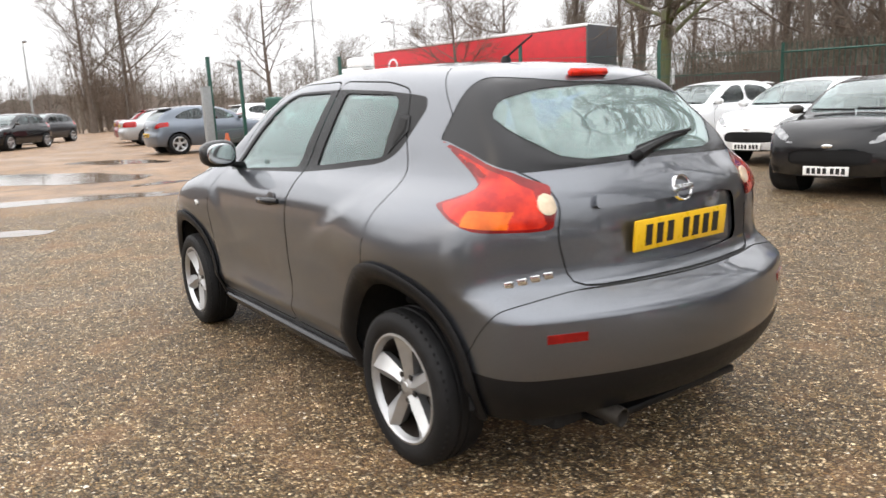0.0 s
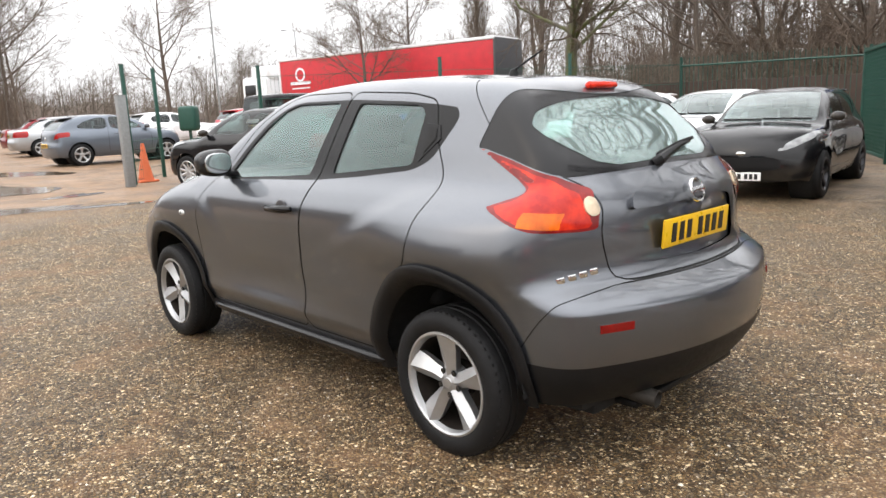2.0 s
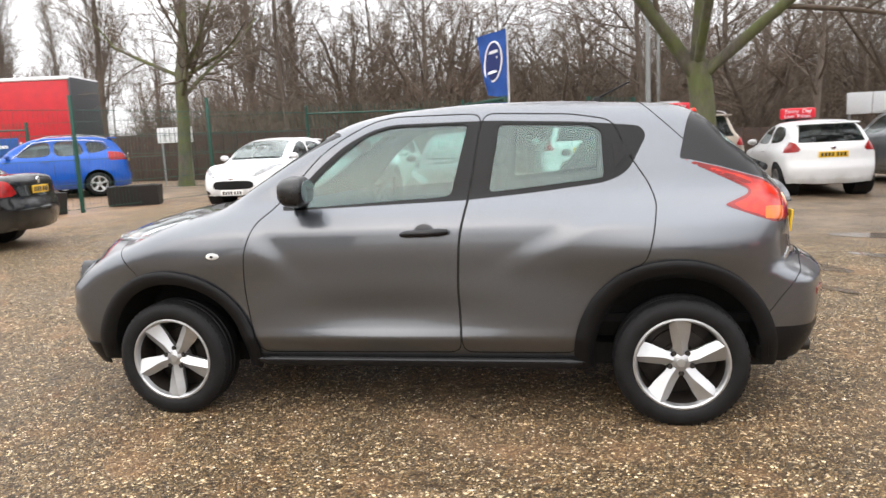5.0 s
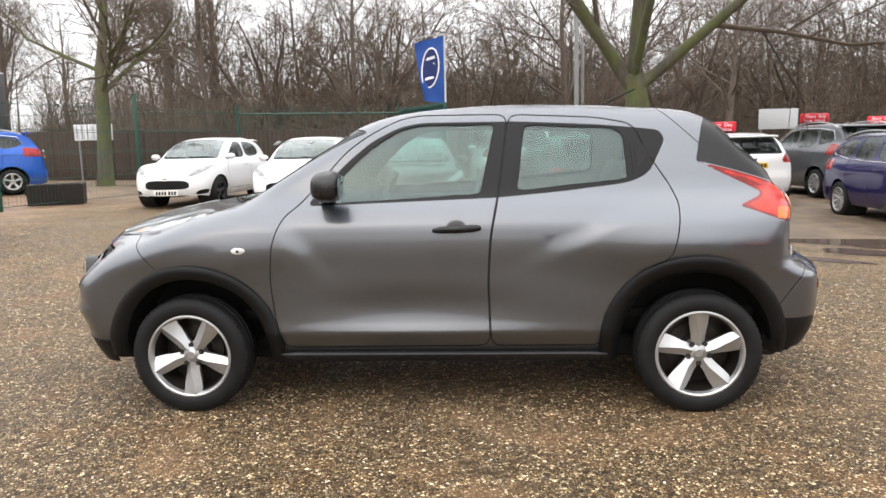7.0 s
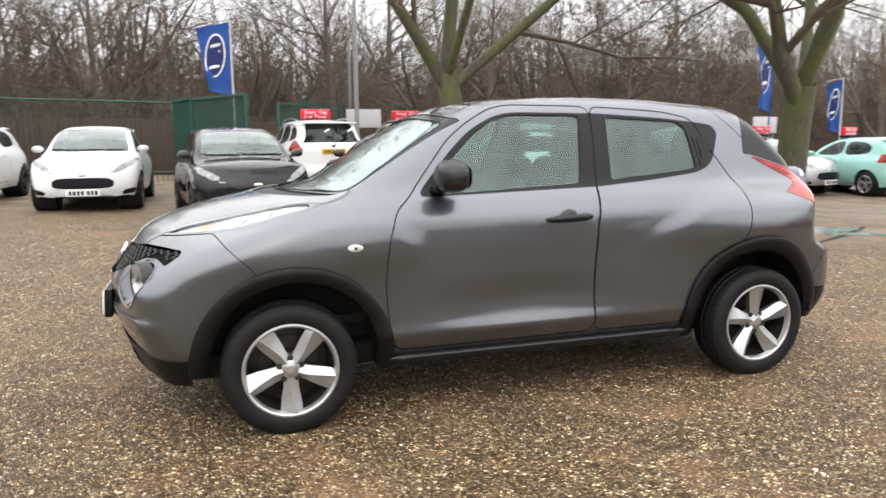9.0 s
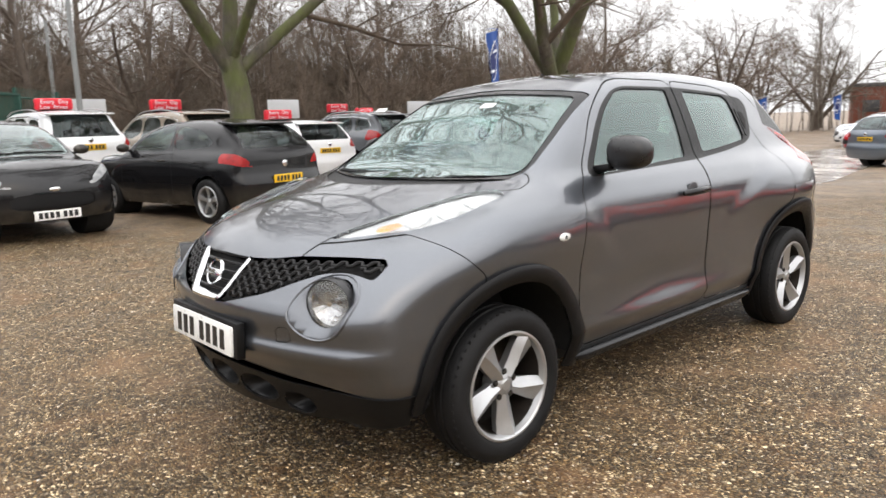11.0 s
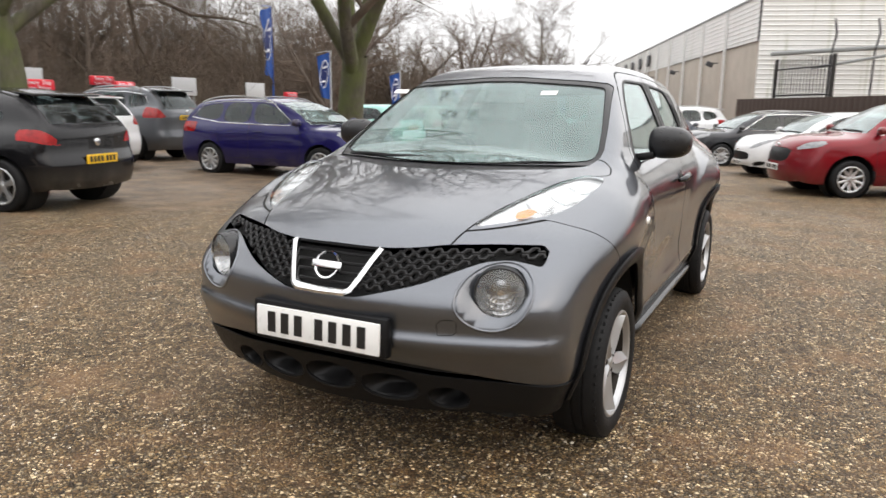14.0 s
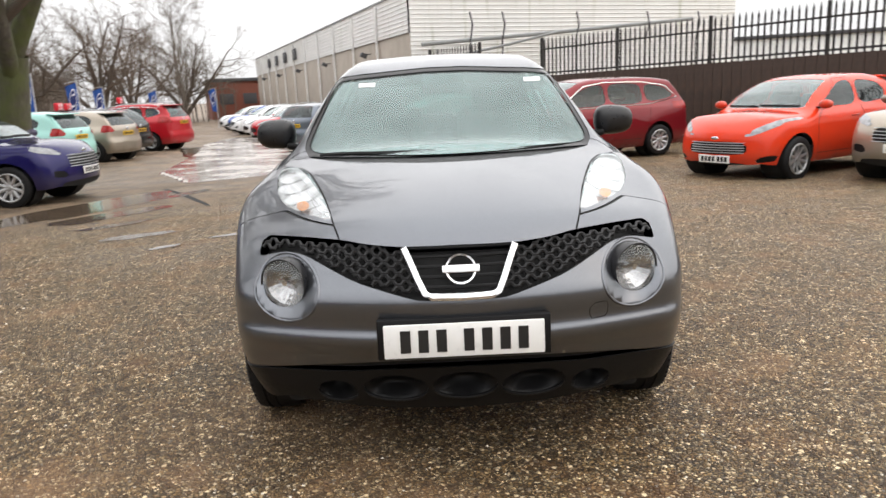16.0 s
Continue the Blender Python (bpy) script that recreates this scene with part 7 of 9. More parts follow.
def tub(x, y, turn):
    bm = bmesh.new()
    lo = [(-0.55, -0.35), (0.55, -0.35), (0.55, 0.35), (-0.55, 0.35)]
    hi = [(-0.56, -0.42), (0.56, -0.42), (0.56, 0.42), (-0.56, 0.42)]
    inn = [(-0.50, -0.36), (0.50, -0.36), (0.50, 0.36), (-0.50, 0.36)]
    A, B, C, D = [bm.verts.new((*p, 0)) for p in lo], [bm.verts.new((*p, 0.46)) for p in hi], [bm.verts.new((*p, 0.46)) for p in inn], [bm.verts.new((p[0] * 0.9, p[1] * 0.9, 0.36)) for p in inn]
    for P, Q in ((A, B), (B, C), (C, D)):
        for i in range(4):
            bm.faces.new((P[i], P[(i + 1) % 4], Q[(i + 1) % 4], Q[i]))
    bm.faces.new(D)
    bm.faces.new(A[::-1])
    bmesh.ops.recalc_face_normals(bm, faces=bm.faces[:])
    ob = part("planter", bm, M["rail_black"])
    ob.matrix_basis = pose(x, y, gz(x, y) - 0.01, 0, 0, turn)
    tagged(ob, "black plastic skip-shaped planter by the fence", "planter")


tub(-9.45, 11.2, 25)
tub(-10.4, 9.0, 60)

# bollard box on the far side of the posts
bm = bmesh.new()
box(bm, (0.45, 0.35, 0.62), (0, 0, 1.25), bevel=0.08, seg=3)
box(bm, (0.06, 0.06, 1.0), (0, 0, 0.48))
ob = part("post_box", bm, M["green"])
ob.matrix_basis = pose(-14.6, 5.4, gz(-14.6, 5.4), 0, 0, 40)
tagged(ob, "dark green rounded box on a post", "box")

# ---------------------------------------------------------------- the grey crossover in the middle
HERO = Body(
    top=[(2.08, 0.72), (1.99, 0.80), (1.90, 0.875), (1.74, 0.945), (1.55, 0.995), (1.33, 1.035), (1.10, 1.072), (1.00, 1.092), (0.80, 1.208), (0.60, 1.336), (0.40, 1.448), (0.26, 1.491), (0.05, 1.519),
         (-0.35, 1.536), (-0.70, 1.529), (-1.02, 1.508), (-1.26, 1.487), (-1.40, 1.44), (-1.52, 1.335), (-1.66, 1.21), (-1.82, 1.085), (-1.90, 1.00), (-1.98, 0.80)],
    crown=[(2.0, 0.30), (1.6, 0.24), (1.2, 0.12), (0.9, 0.09), (0.3, 0.10), (-1.2, 0.10), (-1.5, 0.16), (-1.9, 0.2)],
    sect=[(0.20, 0.76), (0.30, 0.80), (0.42, 0.838), (0.55, 0.842), (0.70, 0.838), (0.82, 0.842), (0.92, 0.835), (1.00, 0.795), (1.085, 0.722), (1.20, 0.668), (1.325, 0.605), (1.45, 0.535), (1.56, 0.47)],
    plan=[(2.10, 0.86), (1.75, 0.965), (1.3, 1.0), (0.6, 1.0), (-0.6, 1.0), (-1.25, 1.0), (-1.6, 0.97), (-2.05, 0.88)],
    plan_up=[(2.1, 0.9), (1.3, 1.02), (0.7, 1.0), (0.2, 1.0), (-0.6, 1.0), (-1.1, 0.97), (-1.5, 0.93), (-2.05, 0.86)],
    nose=[(0.20, 1.93), (0.30, 1.985), (0.40, 2.018), (0.46, 2.040), (0.505, 2.064), (0.53, 2.066), (0.56, 2.052), (0.60, 2.058), (0.64, 2.062), (0.72, 2.022), (0.82, 1.975), (0.92, 1.93)],
    nosec=[(0.20, 0.36), (0.45, 0.31), (0.60, 0.32), (0.72, 0.38), (0.82, 0.50), (0.95, 0.6)],
    tail=[(0.20, -1.83), (0.30, -1.95), (0.42, -2.02), (0.55, -2.04), (0.645, -2.03), (0.70, -1.955), (0.735, -1.90), (0.78, -1.885), (0.90, -1.875), (1.00, -1.86), (1.10, -1.80)],
    tailc=[(0.20, 0.30), (0.55, 0.36), (0.75, 0.33), (0.92, 0.32), (1.1, 0.36)],
    bulges=((1.27, 0.74, 0.36, 0.18, 0.036), (-1.30, 0.80, 0.38, 0.18, 0.046), (1.35, 0.95, 0.30, 0.10, 0.015), (0.12, 0.53, 0.50, 0.10, -0.026), (0.1, 0.405, 0.8, 0.035, 0.012)), k=0.085, belt=1.0, base=0.20,
    creases=(((-0.77, 0.91, -0.46, -0.89, 0.105), (-1.08, 0.85, 0.46, 0.17), 0.033), ((0.72, 0.885, 0.735, -0.678, 0.11), (1.02, 0.84, 0.40, 0.16), 0.028)))
HUB = ((1.265, 0.292), (-1.265, 0.292))


def surface_x(y, z, front=True):
    """Where the body's front (or rear) lies at y, z."""
    lo, hi = (0.9, 2.3) if front else (-0.9, -2.3)
    for _ in range(30):
        mid = (lo + hi) / 2
        if HERO.field(np.float64(mid), np.float64(y), np.float64(z)) > 0:
            hi = mid
        else:
            lo = mid
    return (lo + hi) / 2


def surface_y(x, z):
    lo, hi = 0.2, 1.1
    for _ in range(30):
        mid = (lo + hi) / 2
        if HERO.field(np.float64(x), np.float64(mid), np.float64(z)) > 0:
            hi = mid
        else:
            lo = mid
    return (lo + hi) / 2


def seat(parent, x, y, back_lean=-16):
    bm = bmesh.new()
    box(bm, (0.50, 0.48, 0.20), (x + 0.12, y, 0.60), (0, -6, 0), bevel=0.07, seg=3)
    part("seat", bm, M["cabin"], parent)
    bm = bmesh.new()
    box(bm, (0.17, 0.48, 0.62), (x - 0.20, y, 0.90), (0, back_lean, 0), bevel=0.07, seg=3)
    part("backrest", bm, M["cabin"], parent)
    bm = bmesh.new()
    box(bm, (0.10, 0.26, 0.17), (x - 0.31, y, 1.27), (0, back_lean, 0), bevel=0.04, seg=3)
    tube(bm, [(x - 0.28, y - 0.06, 1.14), (x - 0.30, y - 0.06, 1.22)], 0.006, 6)
    tube(bm, [(x - 0.28, y + 0.06, 1.14), (x - 0.30, y + 0.06, 1.22)], 0.006, 6)
    part("headrest", bm, M["cabin"], parent)


def hero_wheel():
    R, rr, w = 0.302, 0.212, 0.098
    bm = bmesh.new()
    lathe(bm, [(rr - 0.004, w - 0.016), (rr + 0.006, w - 0.004), (rr + 0.022, w + 0.002), (rr + 0.050, w + 0.006), (R - 0.026, w - 0.002), (R - 0.010, w - 0.012), (R - 0.002, w - 0.030),
               (R, w - 0.055), (R - 0.006, w - 0.058), (R - 0.006, w - 0.066), (R, w - 0.069), (R, 0.005), (R - 0.006, 0.003), (R - 0.006, -0.005), (R, -0.008),
               (R, -w + 0.055), (R - 0.010, -w + 0.012), (R - 0.03, -w), (rr, -w + 0.012)], 64)
    # tread blocks on the shoulder
    for k in range(56):
        a = k * math.tau / 56
        for s_ in (1,):
            box(bm, (0.012, 0.030, 0.008), ((R - 0.0105) * math.cos(a), s_ * (w - 0.026), (R - 0.0105) * math.sin(a)), (0, -math.degrees(a) + 90, 0))
    tyre = bm_data("tyre", bm, M["rubber"])
    bm = bmesh.new()
    lathe(bm, [(rr + 0.003, w - 0.014), (rr + 0.002, w - 0.004), (rr - 0.006, w - 0.002), (rr - 0.013, w - 0.008), (rr - 0.018, w - 0.022), (rr - 0.020, w - 0.028)], 64)
    hub = w - 0.038
    lathe(bm, [(0.024, hub + 0.010), (0.038, hub + 0.006), (0.058, hub - 0.006), (0.060, hub - 0.06)], 32)
    for k in range(5):
        a = k * math.tau / 5 + math.pi / 2
        d, e = Vector((math.cos(a), 0, math.sin(a))), Vector((-math.sin(a), 0, math.cos(a)))
        prev = None
        for r, l, c, q, h in ((0.035, 0.032, 0.004, 0.032, hub + 0.004), (0.080, 0.033, 0.005, 0.034, hub + 0.008), (0.140, 0.043, -0.006, 0.046, hub + 0.014), (0.178, 0.047, -0.014, 0.050, hub + 0.020), (rr - 0.010, 0.036, -0.020, 0.062, w - 0.014)):
            P = [d * r - e * l + Vector((0, h - 0.012, 0)), d * r + e * c + Vector((0, h + 0.010, 0)), d * r + e * q + Vector((0, h - 0.016, 0)), d * r + e * q * 0.8 + Vector((0, h - 0.05, 0)), d * r - e * l * 0.8 + Vector((0, h - 0.05, 0))]
            ring = [bm.verts.new(p) for p in P]
            if prev:
                for i in range(5):
                    bm.faces.new((prev[i], prev[(i + 1) % 5], ring[(i + 1) % 5], ring[i]))
            prev = ring
    bmesh.ops.recalc_face_normals(bm, faces=bm.faces[:])
    rim = bm_data("rim", bm, M["alloy"], angle=18)
    bm = bmesh.new()
    lathe(bm, [(0.0, hub + 0.014), (0.020, hub + 0.013), (0.025, hub + 0.008), (0.026, hub - 0.01)], 24)
    cap = bm_data("centre_cap", bm, M["alloy"])
    bm = bmesh.new()
    lathe(bm, [(0.0, 0.0), (0.0085, 0.0), (0.0085, 0.012), (0.0, 0.012)], 6)
    nut = bm_data("wheel_nut", bm, M["steel"])
    bm = bmesh.new()
    lathe(bm, [(0.0, 0.0), (0.013, 0.0), (0.013, 0.002), (0.0, 0.002)], 12)
    well = bm_data("nut_recess", bm, M["gap"])
    # disc runs on into the rim barrel, both coloured dark for the shade there
    bm = bmesh.new()
    lathe(bm, [(0.0, -0.010), (0.072, -0.010), (0.075, -0.025), (0.135, -0.028), (0.135, -0.045), (rr - 0.032, -0.05), (rr - 0.030, 0.0), (rr - 0.020, w - 0.028)], 40)
    disc = bm_data("brake_disc", bm, M["brake"])
    return tyre, rim, cap, disc, nut, well, hub


def build_hero():
    car = empty("car", pose(0, 0, 0, 0, 0, 180), "gunmetal grey crossover car wet with rain", "car")
    F = HERO
    m = F.mesh(0.024)
    X, Y, Z = (lambda V: V[:, 0]), (lambda V: np.abs(V[:, 1])), (lambda V: V[:, 2])
    side = lambda P, lim=0.35: (lambda V: np.maximum(sd_poly(X(V), Z(V), P), lim - Y(V)))
    front = lambda P, lim=1.2: (lambda V: np.maximum(sd_poly(Y(V), Z(V), P), lim - X(V)))
    rear = lambda P, lim=-1.2: (lambda V: np.maximum(sd_poly(Y(V), Z(V), P), X(V) - lim))
    above = lambda P, lim=0.78: (lambda V: np.maximum(sd_poly(X(V), Y(V), P), lim - Z(V)))
    gaps = []

    # wheel openings and their cladding
    _, m = split(m, lambda V: np.maximum(np.minimum(np.hypot(X(V) - 1.235, Z(V) - 0.315) - 0.388, np.hypot(X(V) + 1.245, Z(V) - 0.325) - 0.378), 0.42 - Y(V)))
    for cx, cz, r in ((1.24, 0.305, 0.446), (-1.235, 0.335, 0.437)):
        clad, m = split(m, lambda V: np.maximum.reduce([np.hypot(X(V) - cx, Z(V) - cz) - r, 0.42 - Y(V)]))
        out = 1 if cx > 0 else -1
        _, clad = split(clad, lambda V: np.where(out * (X(V) - cx) > 0, Z(V) - 0.285, Z(V) - 0.25))
        for h in halves(clad):
            # a rolled lip: proud near the outer edge, turning in towards the wheel
            V, N, T = h
            d = np.hypot(V[:, 0] - cx, V[:, 2] - cz)
            u = np.clip((r - d) / 0.062, 0, 1)
            R_ = np.stack([(V[:, 0] - cx) / d, 0 * d, (V[:, 2] - cz) / d], 1)
            N2 = N + R_ * (0.75 * np.clip(1 - u / 0.35, 0, 1) - 1.1 * np.clip((u - 0.35) / 0.65, 0, 1))[:, None]
            N2 /= np.linalg.norm(N2, axis=1)[:, None]
            h = (V - N * (0.020 * np.clip((u - 0.35) / 0.65, 0, 1) ** 2)[:, None], N2, T)
            sheet("wheel_arch_trim", thick(h, 0.018), M["trim"], car, "black plastic wheel arch trim")

    # lower trim of bumpers and sills
    low_z = lambda V: np.where(X(V) > 1.2, 0.447 - 0.13 * Y(V) ** 2, np.where(X(V) < -1.2, 0.446 + 0.015 * Y(V) ** 2, 0.315))
    low, m = split(m, lambda V: Z(V) - low_z(V))
    lf, low = split(low, lambda V: 1.2 - X(V))
    lr, low = split(low, lambda V: X(V) + 1.2)
    slot, lf = split(lf, lambda V: np.maximum(low_z(V) - 0.030 * (1 - smooth01((Y(V) - 0.35) / 0.42)) - Z(V), Y(V) - 0.76))
    sheet("bumper_gap", recess(slot, -0.02), M["gap"], car)
    for yy, ry, rz in ((0.0, 0.112, 0.052), (0.236, 0.112, 0.052), (-0.236, 0.112, 0.052), (0.440, 0.072, 0.044), (-0.440, 0.072, 0.044)):
        zz = 0.342 - 0.16 * yy * yy
        hole, lf = split(lf, lambda V: np.hypot((V[:, 1] - yy) / ry, (Z(V) - zz) / rz) - 1)
        if len(hole[2]):
            V, N, T = hole
            q = np.hypot((V[:, 1] - yy) / ry, (Z(V) - zz) / rz)
            sheet("air_intake", reshaped(V - np.array([1.0, 0, 0]) * (0.075 * smooth01((1 - q) / 0.75))[:, None], N, T), M["trim"], car, "dark rounded hollow in the apron")
            arc = []
            for k in range(15):
                a = math.radians(195 + k * 150 / 14)
                py, pz = yy + ry * 1.04 * math.cos(a), zz + rz * 1.06 * math.sin(a)
                arc.append((surface_x(abs(py), pz) + 0.006, py, pz))
            bm = bmesh.new()
            tube(bm, arc, [0.002] * 2 + [0.006] * 11 + [0.002] * 2, 6)
            part("intake_lip", bm, M["trim"], car)
    _, lf = split(lf, lambda V: Z(V) - 0.242)
    sheet("front_lower_bumper", thick(lf, 0.006), M["trim"], car, "black plastic front apron")
    _, lr = split(lr, lambda V: np.where(X(V) > -1.5, Z(V) - 0.300, Z(V) - 0.296))
    sheet("rear_lower_bumper", lr, M["trim"], car, "black plastic rear apron")
    _, low = split(low, lambda V: Z(V) - 0.262)
    for h in halves(low):
        sheet("sill_trim", thick(h, 0.012), M["trim"], car, "black plastic sill")
    # moulded ledge along each sill
    for sgn in (1, -1):
        bm, prev = bmesh.new(), None
        for k in range(25):
            x = -0.84 + k * 1.66 / 24
            e = min(1.0, (x + 0.84) / 0.10 + 0.3, (0.82 - x) / 0.10 + 0.3)
            y0 = surface_y(x, 0.285)
            ring = [bm.verts.new((x, sgn * (y0 + dy * e), 0.283 + dz * e)) for dy, dz in ((-0.02, 0.024), (0.012, 0.024), (0.030, 0.019), (0.040, 0.008), (0.040, -0.006), (0.028, -0.026), (-0.02, -0.032))]
            if prev:
                for i in range(7):
                    bm.faces.new((prev[i], prev[(i + 1) % 7], ring[(i + 1) % 7], ring[i]))
            else:
                bm.faces.new(ring)
            prev = ring
        bm.faces.new(prev)
        bmesh.ops.recalc_face_normals(bm, faces=bm.faces[:])
        part("sill_ledge", bm, M["gloss_black"], car, "glossy wet black sill ledge")

    # lamps
    TL = corner_poly([(-1.285, 1.212), (-1.46, 1.165), (-1.65, 1.104), (-1.735, 1.055), (-1.768, 1.0), (-1.79, 0.92), (-1.755, 0.912), (-1.66, 0.925), (-1.45, 1.003), (-1.562, 1.043), (-1.578, 1.060), (-1.51, 1.098)], 0.014)
    lamp, m = split(m, lambda V: np.maximum.reduce([sd_poly(X(V), Z(V), TL), 0.515 + 0.03 * smooth01((1.02 - Z(V)) / 0.1) - Y(V)]))
    for h in halves(lamp):
        s_ = 1 if h[0][:, 1].mean() > 0 else -1
        V, N, T = h
        d = np.clip(-sd_poly(X(V), Z(V), TL) / 0.035, 0, 1)
        h = (V + N * (0.010 * d ** 0.5)[:, None], N, T)
        dark, h = split(h, lambda V: sd_poly(X(V), Z(V), np.array([(-1.38, 1.165), (-1.52, 1.128), (-1.61, 1.085), (-1.575, 1.082), (-1.44, 1.135)])))
        amb, h = split(h, lambda V: np.maximum(sd_poly(X(V), Z(V), np.array([(-1.615, 0.945), (-1.722, 0.928), (-1.728, 0.985), (-1.628, 0.995)])), 0.6 - Y(V)))
        rev, h = split(h, lambda V: np.hypot(Y(V) - 0.558, Z(V) - 0.998) - 0.034)
        rim_l, h = split(h, lambda V: -0.011 - sd_poly(X(V), Z(V), TL))
        tl = sheet("tail_light", h, M["tail_lens"], car, "boomerang-shaped red tail light")
        sheet("lens_rim", rim_l, M["dark_red"], tl, "darker red lens edge")
        sheet("indicator", shifted(amb, 0.001), M["amber_lens"], tl, "amber indicator lens")
        sheet("reversing_lamp", recess(rev, 0.006), M["cream_lens"], tl, "round clear lens")
        sheet("dark_segment", shifted(dark, 0.001), M["dark_red"], tl, "dark red lens")
    HL = round_poly([(1.785, 0.435), (1.60, 0.485), (1.40, 0.545), (1.25, 0.60), (1.15, 0.655), (1.13, 0.735), (1.22, 0.735), (1.37, 0.712), (1.51, 0.66), (1.66, 0.55)], 2)
    lamp, m = split(m, above(HL))
    for h in halves(lamp):
        V, N, T = h
        d = np.clip(-sd_poly(X(V), Y(V), HL) / 0.075, 0, 1)
        cover = reshaped(V + N * (0.026 * np.sqrt(d * (2 - d)))[:, None], N, T)
        BOWLS = ((1.47, 0.585, 0.050), (1.36, 0.640, 0.046), (1.25, 0.680, 0.034))
        deep = 0.010 + 0.0022 * np.cos(X(V) * math.tau / 0.016) * smooth01((X(V) - 1.52) / 0.05)
        for bx, by, br in BOWLS:
            q = np.hypot(X(V) - bx, Y(V) - by) / br
            deep = np.maximum(deep, 0.010 + 0.030 * np.sqrt(np.clip(1 - q * q, 0, 1)))
        base = reshaped(V - N * deep[:, None], N, T)
        bowls = []
        for bx, by, br in BOWLS:
            bowl, base = split(base, lambda V: np.hypot(X(V) - bx, Y(V) - by) - br)
            bowls.append(bowl)
        hl = sheet("headlight", base, M["reflector"], car, "silvery upper lamp unit")
        for bowl in bowls:
            if len(bowl[2]):
                sheet("bowl", bowl, M["reflector"], hl, "round silver bowl")
        amb, _ = split((V + N * 0.006, N, T), lambda V: np.hypot((X(V) - 1.590) / 0.052, (Y(V) - 0.572 - 0.35 * (1.59 - X(V))) / 0.022) - 1)
        sheet("indicator", amb, M["pale_amber"], hl, "amber indicator bulb cover")
        sheet("lamp_cover", cover, M["lamp_glass"], hl, "clear domed cover")
    # grille opening
    GR = round_poly([(-0.2, 0.818), (0.18, 0.812), (0.294, 0.818), (0.405, 0.832), (0.557, 0.834), (0.705, 0.828), (0.712, 0.765), (0.66, 0.778), (0.60, 0.789), (0.53, 0.782), (0.46, 0.755), (0.352, 0.709), (0.203, 0.670), (0.128, 0.652), (-0.2, 0.652)], 1)
    hole, m = split(m, front(GR, 1.4))
    sheet("grille_backing", recess(hole, -0.045), M["gap"], car)
    for i in range(11):
        z0 = 0.652 + i * 0.0172
        for sgn in (1, -1):
            run = []
            for k in range(0, 76):
                y = 0.125 + k * 0.0080
                zz = z0 + (0.0050 if (k // 3 + i) % 2 else -0.0050) + 0.012 * max(0, y - 0.3)
                inside = sd_poly(np.array([y]), np.array([zz]), GR)[0] < -0.004 and abs(y) > 0.128 + (zz - 0.66) * 0.42
                if inside:
                    run.append((surface_x(y, zz) - 0.012, sgn * y, zz))
                if (not inside or k == 75) and run:
                    if len(run) > 3:
                        bm = bmesh.new()
                        tube(bm, run, 0.0068, 6)
                        part("grille_mesh", bm, M["grille"], car)
                    run = []
    for z in (0.690, 0.720, 0.750, 0.780, 0.806):
        half = 0.105 + (z - 0.66) * 0.45
        bm = bmesh.new()
        ys = np.linspace(-half, half, 9)
        tube(bm, [(surface_x(abs(y), z) - 0.016, y, z) for y in ys], 0.006, 6)
        part("grille_slat", bm, M["grille"], car)
    # chrome surround in the shape of a broad V
    bm = bmesh.new()
    line = [(-0.186, 0.812), (-0.165, 0.770), (-0.140, 0.715), (-0.120, 0.678), (-0.098, 0.666), (0.0, 0.664), (0.098, 0.666), (0.120, 0.678), (0.140, 0.715), (0.165, 0.770), (0.186, 0.812)]
    prev = None
    for i, (y, z) in enumerate(line):
        a, b = line[max(i - 1, 0)], line[min(i + 1, len(line) - 1)]
        t = Vector((b[0] - a[0], b[1] - a[1])).normalized()
        n = Vector((-t.y, t.x))
        ring = []
        for u, h in ((-0.0115, -0.01), (-0.0095, 0.008), (0.0, 0.012), (0.0095, 0.008), (0.0115, -0.01)):
            yy, zz = y + n.x * u, z + n.y * u
            ring.append(bm.verts.new((surface_x(abs(yy), zz) + h, yy, zz)))
        if prev:
            for k in range(4):
                bm.faces.new((prev[k], prev[k + 1], ring[k + 1], ring[k]))
        prev = ring
    bmesh.ops.recalc_face_normals(bm, faces=bm.faces[:])
    part("grille_surround", bm, M["chrome"], car, "chrome V-shaped strip")

    def badge(at, r, turn):
        bm = bmesh.new()
        n = 28
        lathe(bm, [(r * 0.80, 0.0), (r * 0.82, 0.010), (r * 0.94, 0.012), (r, 0.0)], n, "X")
        ob = part("badge", bm, M["chrome"], car, "plain chrome ring badge")
        ob.matrix_basis = at
        bm = bmesh.new()
        box(bm, (0.014, r * 2.3, r * 0.50), (0.008, 0, 0), bevel=0.004)
        part("badge_bar", bm, M["chrome"], ob)
    badge(pose(surface_x(0.0, 0.74) - 0.004, 0, 0.742, 0, -24, 0), 0.054, 0)

    # round lamps low in the bumper
    FC = (0.603, 0.692)
    DC, DA, DB = (0.592, 0.678), 0.116, 0.104
    dish, m = split(m, lambda V: np.maximum(np.hypot((Y(V) - DC[0]) / DA, (Z(V) - DC[1]) / DB) - 1, 1.4 - X(V)))
    _, dish = split(dish, lambda V: np.hypot(Y(V) - FC[0], Z(V) - FC[1]) - 0.078)
    for h in halves(dish):
        V, N, T = h
        r = np.hypot((Y(V) - DC[0]) / DA, (Z(V) - DC[1]) / DB)
        depth = 0.040 * smooth01((1 - r) / 0.50)
        V2 = V - np.array([1.0, 0, 0]) * depth[:, None]
        N2 = reshaped(V2, N, T)[1]
        edge = smooth01((r - 0.93) / 0.07)[:, None]
        N2 = N2 * (1 - edge) + N * edge
        sheet("lamp_recess", (V2, N2, T), M["hero"], car)
